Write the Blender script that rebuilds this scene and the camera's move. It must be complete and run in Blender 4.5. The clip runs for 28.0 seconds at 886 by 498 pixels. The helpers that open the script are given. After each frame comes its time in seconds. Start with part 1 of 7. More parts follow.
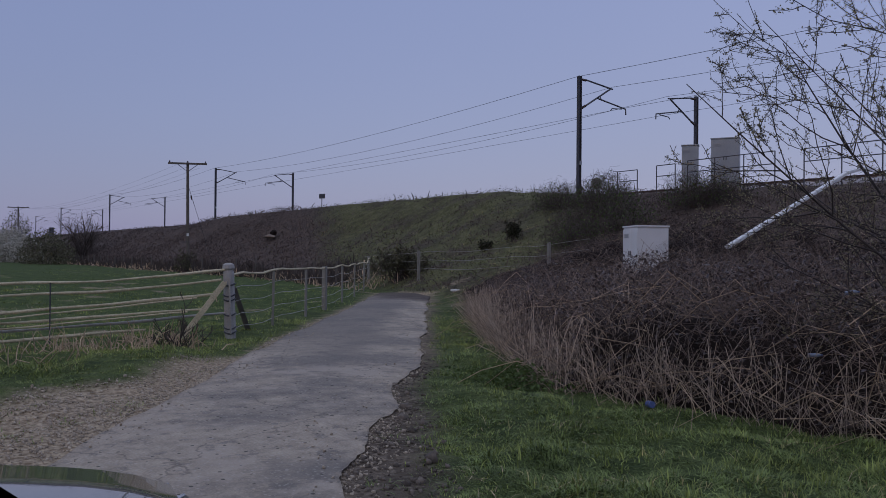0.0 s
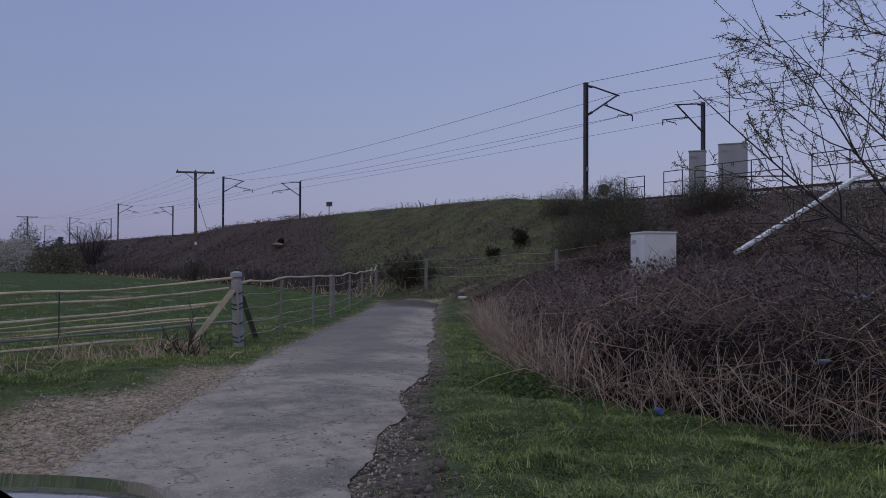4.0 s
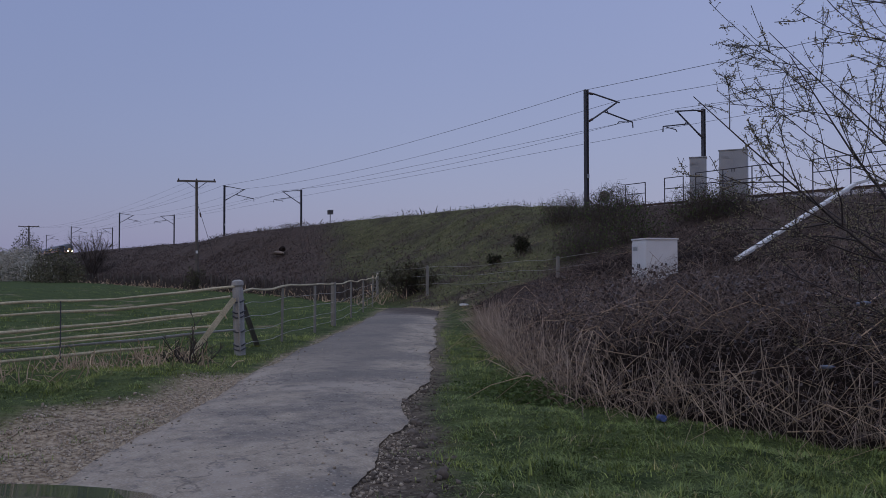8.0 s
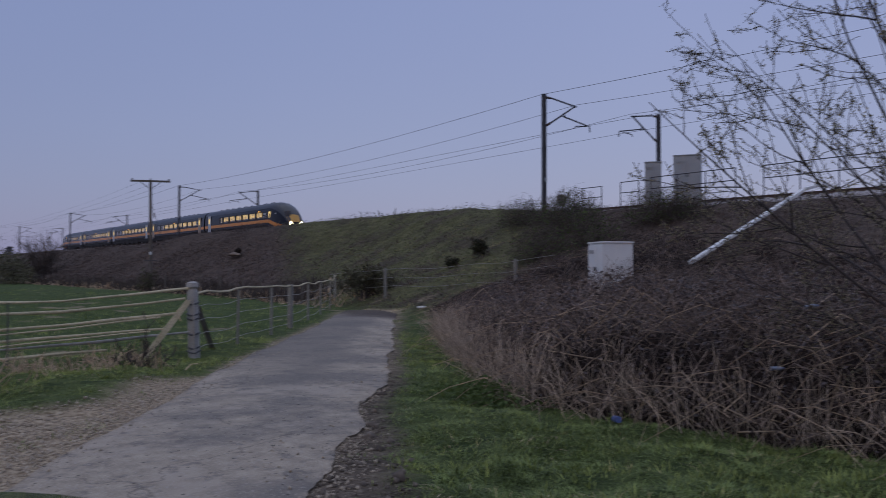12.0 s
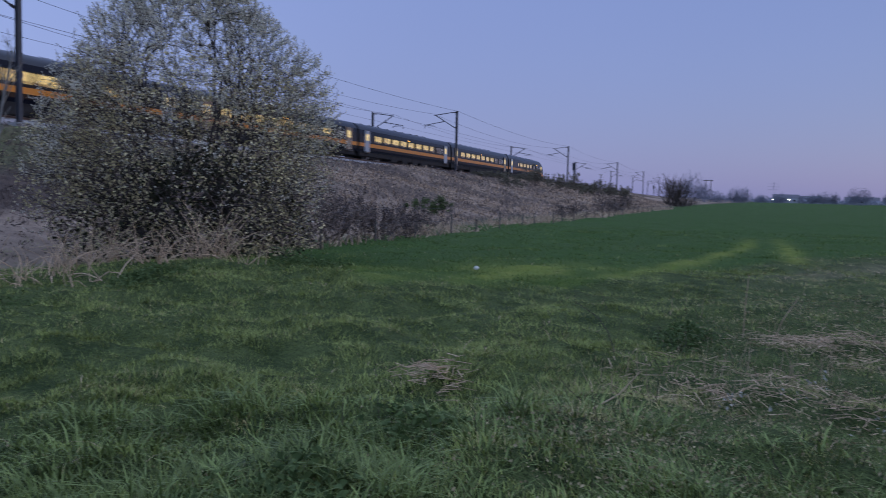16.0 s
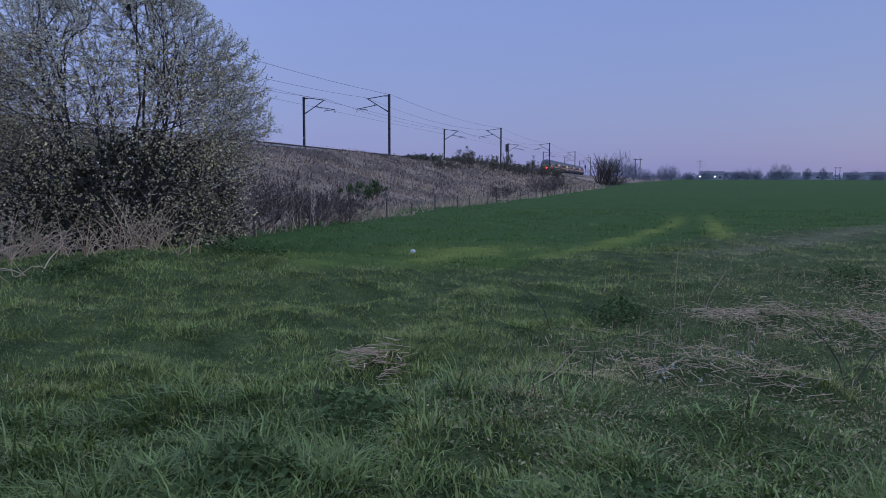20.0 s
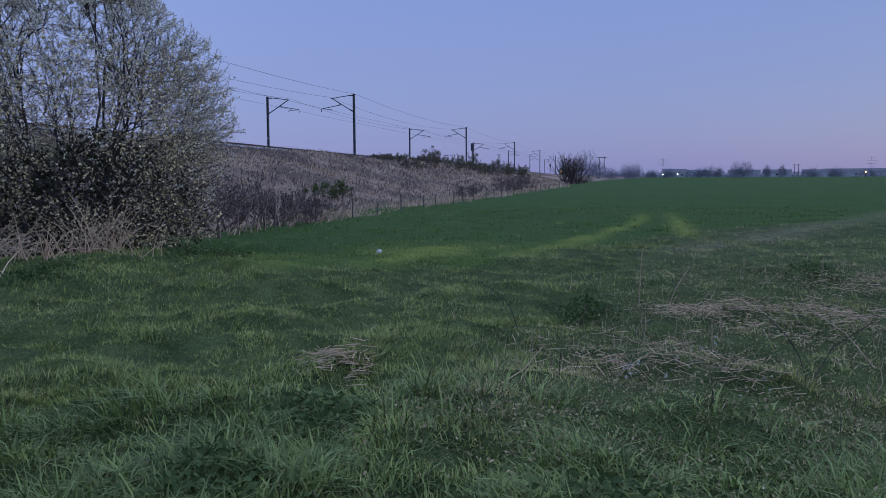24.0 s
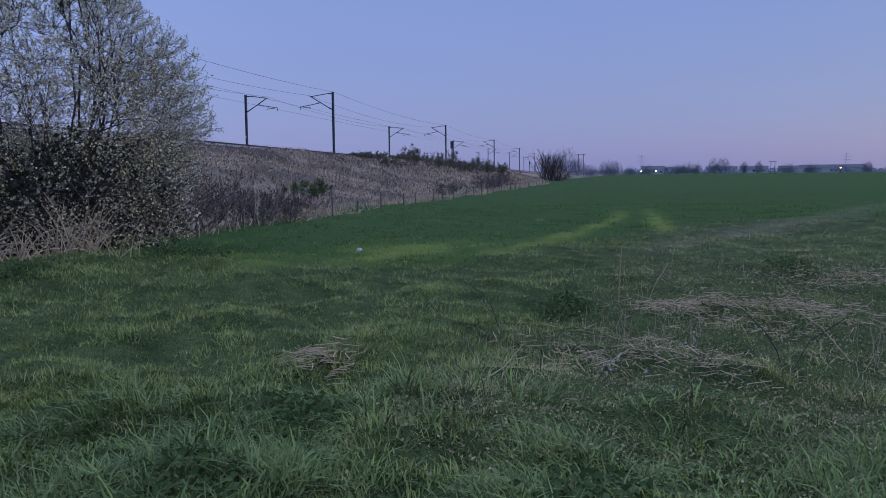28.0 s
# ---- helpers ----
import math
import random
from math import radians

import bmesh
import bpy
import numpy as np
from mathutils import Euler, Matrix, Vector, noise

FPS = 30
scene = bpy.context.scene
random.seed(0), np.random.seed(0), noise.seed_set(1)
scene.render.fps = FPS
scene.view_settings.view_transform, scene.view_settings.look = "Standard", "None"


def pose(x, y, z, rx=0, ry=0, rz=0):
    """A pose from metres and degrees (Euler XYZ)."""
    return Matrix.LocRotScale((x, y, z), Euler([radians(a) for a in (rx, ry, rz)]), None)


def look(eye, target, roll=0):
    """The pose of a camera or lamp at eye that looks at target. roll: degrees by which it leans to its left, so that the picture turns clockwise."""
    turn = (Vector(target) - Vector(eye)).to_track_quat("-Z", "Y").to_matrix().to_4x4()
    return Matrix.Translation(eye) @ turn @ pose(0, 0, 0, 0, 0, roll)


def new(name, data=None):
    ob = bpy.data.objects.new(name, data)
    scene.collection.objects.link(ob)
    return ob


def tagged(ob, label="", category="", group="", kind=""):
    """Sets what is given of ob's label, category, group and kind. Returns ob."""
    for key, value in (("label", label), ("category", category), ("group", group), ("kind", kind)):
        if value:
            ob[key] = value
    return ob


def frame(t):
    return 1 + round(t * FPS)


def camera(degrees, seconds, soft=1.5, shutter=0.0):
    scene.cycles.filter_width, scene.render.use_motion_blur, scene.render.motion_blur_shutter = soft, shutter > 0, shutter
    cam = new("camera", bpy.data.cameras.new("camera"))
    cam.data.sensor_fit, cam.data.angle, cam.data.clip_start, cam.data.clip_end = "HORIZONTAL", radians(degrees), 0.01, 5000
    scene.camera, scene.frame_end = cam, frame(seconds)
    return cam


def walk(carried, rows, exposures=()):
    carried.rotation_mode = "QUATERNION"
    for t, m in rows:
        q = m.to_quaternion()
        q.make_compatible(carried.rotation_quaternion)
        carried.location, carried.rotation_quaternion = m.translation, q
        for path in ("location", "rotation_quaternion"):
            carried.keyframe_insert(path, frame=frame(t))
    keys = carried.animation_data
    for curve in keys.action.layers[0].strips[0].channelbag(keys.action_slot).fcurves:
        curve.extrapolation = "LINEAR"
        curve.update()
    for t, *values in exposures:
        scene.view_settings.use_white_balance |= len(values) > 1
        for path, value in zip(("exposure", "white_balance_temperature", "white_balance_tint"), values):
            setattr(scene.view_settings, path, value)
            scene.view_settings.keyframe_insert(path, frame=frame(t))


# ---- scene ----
# Dusk beside a railway embankment: a lane end, a field, and an express that passes.
cam = camera(56.93, 28.0, soft=0.85, shutter=0.6)
walk(cam, [
    (0.0, pose(0, 0, 1.5, 90.44, -0.50, 56.22)),
    (0.5, pose(0, 0, 1.5, 90.44, -0.49, 56.30)),
    (1.0, pose(0, 0, 1.5, 90.56, -0.50, 56.38)),
    (1.5, pose(0, 0, 1.5, 90.73, -0.49, 56.42)),
    (2.0, pose(0, 0, 1.5, 90.80, -0.46, 56.50)),
    (2.5, pose(0, 0, 1.5, 90.82, -0.38, 56.60)),
    (3.0, pose(0, 0, 1.5, 90.84, -0.25, 56.63)),
    (3.5, pose(0, 0, 1.5, 90.89, -0.27, 56.69)),
    (5.5, pose(0, 0, 1.5, 91.11, 0.04, 56.80)),
    (6.0, pose(0, 0, 1.5, 91.19, -0.02, 56.75)),
    (6.5, pose(0, 0, 1.5, 91.29, 0.07, 56.75)),
    (7.0, pose(0, 0, 1.5, 91.36, 0.10, 56.81)),
    (7.5, pose(0, 0, 1.5, 91.41, 0.07, 56.81)),
    (8.0, pose(0, 0, 1.5, 91.47, 0.06, 56.82)),
    (8.5, pose(0, 0, 1.5, 91.46, 0.11, 56.86)),
    (9.0, pose(0, 0, 1.5, 91.47, 0.06, 56.85)),
    (9.5, pose(0, 0, 1.5, 91.42, 0.22, 56.86)),
    (10.0, pose(0, 0, 1.5, 91.37, 0.16, 56.76)),
    (10.5, pose(0, 0, 1.5, 91.36, 0.15, 56.70)),
    (11.0, pose(0, 0, 1.5, 91.35, 0.08, 56.56)),
    (11.5, pose(0, 0, 1.5, 91.37, -0.03, 56.30)),
    (13.5, pose(0, 0, 1.5, 93.33, -0.92, 10.10)),
    (13.6, pose(0, 0, 1.5, 93.53, -1.08, 4.15)),
    (13.7, pose(0, 0, 1.5, 93.70, -1.10, -1.92)),
    (13.8, pose(0, 0, 1.5, 93.48, -0.55, -7.92)),
    (13.9, pose(0, 0, 1.5, 93.15, -0.63, -14.25)),
    (14.0, pose(0, 0, 1.5, 92.78, -0.63, -20.33)),
    (14.1, pose(0, 0, 1.5, 92.35, -0.71, -26.20)),
    (14.2, pose(0, 0, 1.5, 91.60, -1.12, -31.57)),
    (14.4, pose(0, 0, 1.5, 90.26, -1.70, -40.46)),
    (15.0, pose(0, 0, 1.5, 87.34, -1.85, -57.65)),
    (15.5, pose(0, 0, 1.5, 86.48, -1.72, -63.84)),
    (16.0, pose(0, 0, 1.5, 86.06, -1.34, -67.68)),
    (16.5, pose(0, 0, 1.5, 85.63, -1.24, -70.51)),
    (17.0, pose(0, 0, 1.5, 85.38, -1.11, -71.05)),
    (17.5, pose(0, 0, 1.5, 85.36, -1.09, -71.07)),
    (18.0, pose(0, 0, 1.5, 85.26, -0.88, -71.10)),
    (18.5, pose(0, 0, 1.5, 85.14, -0.79, -71.20)),
    (19.0, pose(0, 0, 1.5, 85.05, -0.54, -71.46)),
    (19.5, pose(0, 0, 1.5, 85.03, -0.32, -71.82)),
    (20.0, pose(0, 0, 1.5, 84.96, -0.11, -72.26)),
    (20.5, pose(0, 0, 1.5, 84.86, 0.05, -72.76)),
    (21.0, pose(0, 0, 1.5, 84.80, 0.20, -73.14)),
    (21.5, pose(0, 0, 1.5, 84.81, 0.21, -73.47)),
    (22.0, pose(0, 0, 1.5, 84.82, 0.28, -73.84)),
    (22.5, pose(0, 0, 1.5, 84.80, 0.32, -74.10)),
    (24.5, pose(0, 0, 1.5, 85.01, 0.23, -74.83)),
    (25.0, pose(0, 0, 1.5, 85.09, 0.15, -75.03)),
    (25.5, pose(0, 0, 1.5, 85.08, 0.11, -75.24)),
    (26.0, pose(0, 0, 1.5, 85.08, 0.20, -75.41)),
    (26.5, pose(0, 0, 1.5, 85.04, 0.29, -75.58)),
    (27.0, pose(0, 0, 1.5, 84.96, 0.44, -75.77)),
    (27.5, pose(0, 0, 1.5, 84.91, 0.51, -75.93)),
    (28.0, pose(0, 0, 1.5, 84.76, 0.56, -76.06)),
], [(0.0, 0.0, 6450, 9), (11.5, 0.0, 6450, 9), (13.5, 0.12, 6450, 9), (14.6, 0.25, 6050, 8), (17.0, 0.40, 5450, 7), (28.0, 0.40, 5350, 7)])

# ---- world and light ----
world = bpy.data.worlds.new("dusk_sky")
scene.world = world
world.use_nodes = True
wn, wl = world.node_tree.nodes, world.node_tree.links
wn.clear()
w_out = wn.new("ShaderNodeOutputWorld")
w_bg = wn.new("ShaderNodeBackground")
w_sky = wn.new("ShaderNodeTexSky")
w_sky.sky_type = "NISHITA"
w_sky.sun_disc = False
w_sky.sun_elevation = radians(4)
w_sky.sun_rotation = radians(150)
w_sky.altitude = 20
w_co = wn.new("ShaderNodeTexCoord")
w_sep = wn.new("ShaderNodeSeparateXYZ")
w_ramp = wn.new("ShaderNodeValToRGB")
cr = w_ramp.color_ramp
cr.elements[0].position, cr.elements[0].color = 0.0, (0.256, 0.260, 0.452, 1)
cr.elements[1].position, cr.elements[1].color = 1.0, (0.66, 0.72, 0.98, 1)
e = cr.elements.new(0.16)
e.color = (0.255, 0.277, 0.485, 1)
e = cr.elements.new(0.40)
e.color = (0.237, 0.277, 0.505, 1)
w_noise = wn.new("ShaderNodeTexNoise")
w_noise.inputs["Scale"].default_value = 1.6
w_noise.inputs["Detail"].default_value = 4
w_nmap = wn.new("ShaderNodeMapRange")
w_nmap.inputs["To Min"].default_value = 0.94
w_nmap.inputs["To Max"].default_value = 1.06
w_mul = wn.new("ShaderNodeMixRGB")
w_mul.blend_type, w_mul.inputs["Fac"].default_value = "MULTIPLY", 1.0
w_mix = wn.new("ShaderNodeMixRGB")
w_mix.inputs["Fac"].default_value = 0.03
wl.new(w_co.outputs["Generated"], w_sep.inputs[0])
wl.new(w_sep.outputs["Z"], w_ramp.inputs["Fac"])
wl.new(w_co.outputs["Generated"], w_noise.inputs["Vector"])
wl.new(w_noise.outputs["Fac"], w_nmap.inputs["Value"])
wl.new(w_ramp.outputs["Color"], w_mul.inputs[1])
# the evening sky is dimmer away from where the sun went down
w_dot = wn.new("ShaderNodeVectorMath")
w_dot.operation = "DOT_PRODUCT"
w_dot.inputs[1].default_value = (0.766, -0.643, 0)
w_dim = wn.new("ShaderNodeMapRange")
w_dim.inputs["From Min"].default_value, w_dim.inputs["From Max"].default_value = -0.25, 1.0
w_tint = wn.new("ShaderNodeMixRGB")
w_tint.inputs[1].default_value, w_tint.inputs[2].default_value = (1, 1, 1, 1), (0.525, 0.545, 0.625, 1)
w_both = wn.new("ShaderNodeMixRGB")
w_both.blend_type, w_both.inputs["Fac"].default_value = "MULTIPLY", 1.0
wl.new(w_co.outputs["Generated"], w_dot.inputs[0])
wl.new(w_dot.outputs["Value"], w_dim.inputs["Value"])
wl.new(w_dim.outputs["Result"], w_tint.inputs["Fac"])
wl.new(w_nmap.outputs["Result"], w_both.inputs[1])
wl.new(w_tint.outputs[0], w_both.inputs[2])
w_dot2 = wn.new("ShaderNodeVectorMath")
w_dot2.operation = "DOT_PRODUCT"
w_dot2.inputs[1].default_value = (-0.985, -0.17, 0)
w_dim2 = wn.new("ShaderNodeMapRange")
w_dim2.inputs["From Min"].default_value, w_dim2.inputs["From Max"].default_value = 0.45, 1.0
w_tint2 = wn.new("ShaderNodeMixRGB")
w_tint2.inputs[1].default_value, w_tint2.inputs[2].default_value = (1, 1, 1, 1), (0.80, 0.86, 0.90, 1)
w_both2 = wn.new("ShaderNodeMixRGB")
w_both2.blend_type, w_both2.inputs["Fac"].default_value = "MULTIPLY", 1.0
wl.new(w_co.outputs["Generated"], w_dot2.inputs[0])
wl.new(w_dot2.outputs["Value"], w_dim2.inputs["Value"])
wl.new(w_dim2.outputs["Result"], w_tint2.inputs["Fac"])
wl.new(w_both.outputs[0], w_both2.inputs[1])
wl.new(w_tint2.outputs[0], w_both2.inputs[2])
wl.new(w_both2.outputs[0], w_mul.inputs[2])
wl.new(w_mul.outputs[0], w_mix.inputs[1])
wl.new(w_sky.outputs["Color"], w_mix.inputs[2])
wl.new(w_mix.outputs[0], w_bg.inputs["Color"])
wl.new(w_bg.outputs[0], w_out.inputs["Surface"])
w_bg.inputs["Strength"].default_value = 1.0

sun = new("sun", bpy.data.lights.new("sun", "SUN"))
sun.data.energy = 0.25
sun.data.angle = radians(40)
sun.data.color = (1.0, 0.93, 0.88)
sun.matrix_world = look((20, -40, 40), (0, 0, 0))


# ---- materials ----
def material(name, rgb, rough=0.85, metal=0.0, var=0.25, scale=6.0, fine=60.0, bump=0.3, depth=0.01, hue=None, glow=0.0,
             island=0.0, trans=0.0, thin=0.0, span=(0.6, 1.4)):
    m = bpy.data.materials.new(name)
    m.use_nodes = True
    n, l = m.node_tree.nodes, m.node_tree.links
    b = n["Principled BSDF"]
    b.inputs["Roughness"].default_value, b.inputs["Metallic"].default_value = rough, metal
    b.inputs["Specular IOR Level"].default_value = 0.18 if island else 0.5
    co = n.new("ShaderNodeTexCoord")
    big, small = n.new("ShaderNodeTexNoise"), n.new("ShaderNodeTexNoise")
    for t, sc in ((big, scale), (small, fine)):
        t.inputs["Scale"].default_value, t.inputs["Detail"].default_value = sc, 5
        l.new(co.outputs["Object"], t.inputs["Vector"])
    add = n.new("ShaderNodeMath")
    add.operation = "ADD"
    l.new(big.outputs["Fac"], add.inputs[0])
    l.new(small.outputs["Fac"], add.inputs[1])
    fac = add.outputs[0]
    if island:
        geo = n.new("ShaderNodeNewGeometry")
        mul = n.new("ShaderNodeMath")
        mul.operation, mul.inputs[1].default_value = "MULTIPLY_ADD", island
        l.new(geo.outputs["Random Per Island"], mul.inputs[0])
        l.new(fac, mul.inputs[2])
        fac = mul.outputs[0]
    mr = n.new("ShaderNodeMapRange")
    mr.inputs["From Min"].default_value, mr.inputs["From Max"].default_value = span[0], span[1] + island
    l.new(fac, mr.inputs["Value"])
    mix = n.new("ShaderNodeMixRGB")
    c2 = hue if hue else [c * (1 + var) for c in rgb]
    mix.inputs[1].default_value = (*[c * (1 - var) for c in rgb], 1)
    mix.inputs[2].default_value = (*c2, 1)
    l.new(mr.outputs["Result"], mix.inputs["Fac"])
    l.new(mix.outputs[0], b.inputs["Base Color"])
    if bump:
        bp = n.new("ShaderNodeBump")
        bp.inputs["Strength"].default_value, bp.inputs["Distance"].default_value = bump, depth
        l.new(small.outputs["Fac"], bp.inputs["Height"])
        l.new(bp.outputs[0], b.inputs["Normal"])
    if glow:
        l.new(mix.outputs[0], b.inputs["Emission Color"])
        b.inputs["Emission Strength"].default_value = glow
    if trans:
        b.inputs["Transmission Weight"].default_value = trans
    if thin:
        tr, ms = n.new("ShaderNodeBsdfTranslucent"), n.new("ShaderNodeMixShader")
        l.new(mix.outputs[0], tr.inputs["Color"])
        ms.inputs["Fac"].default_value = thin
        l.new(b.outputs[0], ms.inputs[1])
        l.new(tr.outputs[0], ms.inputs[2])
        l.new(ms.outputs[0], n["Material Output"].inputs["Surface"])
    return m


M_mast = material("weathered_mast_steel", (0.080, 0.082, 0.096), 0.7, 0.3, 0.3, 2.0, 30, 0.15)
M_wire = material("copper_wire", (0.04, 0.042, 0.05), 0.6, 0.5, 0.1)
M_insul = material("brown_insulator", (0.05, 0.03, 0.03), 0.3)
M_rail = material("rusty_rail", (0.10, 0.065, 0.05), 0.6, 0.5, 0.3, 5, 60)
M_ballast = material("ballast", (0.33, 0.31, 0.31), 0.95, 0, 0.5, 3, 22, 0.9, 0.05)
M_sleeper = material("concrete_sleeper", (0.30, 0.29, 0.28), 0.9, 0, 0.25)
M_concrete = material("weathered_concrete", (0.34, 0.335, 0.32), 0.9, 0, 0.3, 4, 70, 0.3)
M_white = material("white_painted_cabinet", (0.72, 0.74, 0.74), 0.45, 0, 0.08, 2, 30, 0.05)
M_grey = material("grey_painted_cabinet", (0.31, 0.34, 0.37), 0.5, 0, 0.15, 2, 25, 0.05)
M_wood = material("weathered_pole_wood", (0.13, 0.115, 0.10), 0.85, 0, 0.35, 3, 90, 0.4)
M_greywood = material("silvered_wood", (0.24, 0.235, 0.21), 0.85, 0, 0.35, 5, 80, 0.4)
M_galv = material("stained_galvanised_tube", (0.36, 0.35, 0.32), 0.6, 0.2, 0.35, 3, 30, 0.1, hue=(0.46, 0.45, 0.42))
M_twig = material("bramble_cane", (0.110, 0.080, 0.066), 0.8, 0, 0.6, 2, 30, 0, island=1.4, hue=(0.37, 0.285, 0.235), span=(0.75, 1.25))
M_scrub = material("brown_bank_scrub", (0.090, 0.070, 0.062), 0.85, 0, 0.5, 2, 30, 0, island=0.9, hue=(0.235, 0.185, 0.158))
M_railwood = material("bleached_pole_rail", (0.42, 0.36, 0.22), 0.8, 0, 0.35, 2.5, 40, 0.3, hue=(0.74, 0.66, 0.45))
M_straw = material("dead_straw", (0.50, 0.365, 0.235), 0.85, 0, 0.35, 2, 30, 0, island=0.8, hue=(0.82, 0.63, 0.43))
M_bark = material("dark_bark", (0.06, 0.05, 0.045), 0.85, 0, 0.35, 6, 60, 0.3)


# ---- helpers for building ----
def mesh_of(bm, name):
    me = bpy.data.meshes.new(name)
    bm.to_mesh(me)
    bm.free()
    return me


def part(name, bm, mat=None, parent=None, label="", smooth=False):
    me = bm if isinstance(bm, bpy.types.Mesh) else mesh_of(bm, name)
    ob = new(name, me)
    if mat and not me.materials:
        me.materials.append(mat)
    if smooth:
        me.polygons.foreach_set("use_smooth", [True] * len(me.polygons))
    if parent:
        ob.parent = parent
    if label:
        ob["label"] = label
    return ob


def thing(name, label, category, m=None, group=""):
    ob = new(name)
    ob.empty_display_size = 0.3
    if m is not None:
        ob.matrix_world = m
    return tagged(ob, label, category, group)


def box(sx, sy, sz, at=(0, 0, 0), bevel=0.0, rot=None):
    """A box with its base centre at `at`."""
    bm = bmesh.new()
    bmesh.ops.create_cube(bm, size=1)
    bmesh.ops.scale(bm, vec=(sx, sy, sz), verts=bm.verts)
    bmesh.ops.translate(bm, vec=(0, 0, sz / 2), verts=bm.verts)
    if bevel:
        bmesh.ops.bevel(bm, geom=bm.edges[:], offset=bevel, segments=2, affect="EDGES")
    if rot is not None:
        bmesh.ops.transform(bm, matrix=rot, verts=bm.verts)
    bmesh.ops.translate(bm, vec=at, verts=bm.verts)
    return bm


def join(*bms):
    out = bms[0]
    for b in bms[1:]:
        me = mesh_of(b, "tmp")
        out.from_mesh(me)
        bpy.data.meshes.remove(me)
    return out


def tube(points, radii, sides=8, cap=True):
    """A tube along points, with one radius or one a point."""
    if isinstance(radii, (int, float)):
        radii = [radii] * len(points)
    pts = [Vector(p) for p in points]
    bm = bmesh.new()
    rings = []
    ref = None
    for i, p in enumerate(pts):
        d = (pts[min(i + 1, len(pts) - 1)] - pts[max(i - 1, 0)]).normalized()
        if ref is None:
            ref = Vector((0, 0, 1)) if abs(d.z) < 0.9 else Vector((1, 0, 0))
        u = d.cross(ref).normalized()
        v = u.cross(d)
        ref = v
        rings.append([bm.verts.new(p + (u * math.cos(a) + v * math.sin(a)) * radii[i])
                      for a in (2 * math.pi * k / sides for k in range(sides))])
    for a, b in zip(rings, rings[1:]):
        for k in range(sides):
            bm.faces.new((a[k], a[(k + 1) % sides], b[(k + 1) % sides], b[k]))
    if cap:
        bm.faces.new(rings[0])
        bm.faces.new(rings[-1][::-1])
    bmesh.ops.recalc_face_normals(bm, faces=bm.faces)
    return bm


def raw_mesh(name, verts, faces, mat, smooth=False):
    """verts: (n, 3) array; faces: (m, 3 or 4) array of one size."""
    verts, faces = np.asarray(verts, np.float32), np.asarray(faces, np.int32)
    me = bpy.data.meshes.new(name)
    k = faces.shape[1]
    me.vertices.add(len(verts))
    me.vertices.foreach_set("co", verts.ravel())
    me.loops.add(faces.size)
    me.loops.foreach_set("vertex_index", faces.ravel())
    me.polygons.add(len(faces))
    me.polygons.foreach_set("loop_start", np.arange(0, faces.size, k, dtype=np.int32))
    if smooth:
        me.polygons.foreach_set("use_smooth", np.ones(len(faces), bool))
    me.update(calc_edges=True)
    me.materials.append(mat)
    return me


def strands(pts, rad, sides=3):
    """Many tubes at once. pts: (n, k, 3); rad: (n, k). Returns verts, faces (quads)."""
    n, k, _ = pts.shape
    d = np.gradient(pts, axis=1)
    d /= np.linalg.norm(d, axis=2, keepdims=True) + 1e-9
    ref = np.where(np.abs(d[..., 2:3]) < 0.9, np.array([0, 0, 1.0]), np.array([1.0, 0, 0]))
    u = np.cross(d, ref)
    u /= np.linalg.norm(u, axis=2, keepdims=True) + 1e-9
    v = np.cross(u, d)
    ang = 2 * np.pi * np.arange(sides) / sides
    ring = pts[:, :, None] + rad[:, :, None, None] * (u[:, :, None] * np.cos(ang)[:, None] + v[:, :, None] * np.sin(ang)[:, None])
    verts = ring.reshape(-1, 3)
    base = (np.arange(n)[:, None, None] * k + np.arange(k - 1)[None, :, None]) * sides
    a = np.arange(sides)[None, None, :]
    b = (a + 1) % sides
    q = np.stack([base + a, base + b, base + sides + b, base + sides + a], -1).reshape(-1, 4)
    return verts, q


def value_noise(x, y, seed=0):
    """Smooth noise from 0 to 1 on arrays of places one metre apart."""
    xi, yi = np.floor(x).astype(np.int64), np.floor(y).astype(np.int64)
    fx, fy = x - xi, y - yi
    fx, fy = fx * fx * (3 - 2 * fx), fy * fy * (3 - 2 * fy)

    def h(a, b):
        v = (a * 374761393 + b * 668265263 + seed * 982451653) & 0x7FFFFFFF
        v = ((v ^ (v >> 13)) * 1274126177) & 0x7FFFFFFF
        return ((v ^ (v >> 16)) & 0xFFFF) / 65535.0
    return (h(xi, yi) * (1 - fx) + h(xi + 1, yi) * fx) * (1 - fy) + (h(xi, yi + 1) * (1 - fx) + h(xi + 1, yi + 1) * fx) * fy


def fbm(x, y, seed=0, octaves=4):
    t, a, s = 0, 0.5, 1.0
    for o in range(octaves):
        t = t + a * value_noise(x * s, y * s, seed + o)
        a, s = a * 0.5, s * 2.03
    return t / (1 - 0.5 ** octaves)


def smooth(a, b, x):
    t = np.clip((x - a) / (b - a), 0, 1)
    return t * t * (3 - 2 * t)


# ---- ground ----
Y_NEAR, Y_FAR = 34.3, 37.7          # track centres
Y_MAST, Y_MAST_FAR = 31.15, 40.9


def rail_z(x):
    return np.interp(x, [-320, -222, -156, -95, 0, 80, 131.6, 188.7, 250, 350], [6.5, 6.15, 5.66, 5.33, 4.95, 4.03, 3.56, 3.13, 2.69, 2.1])


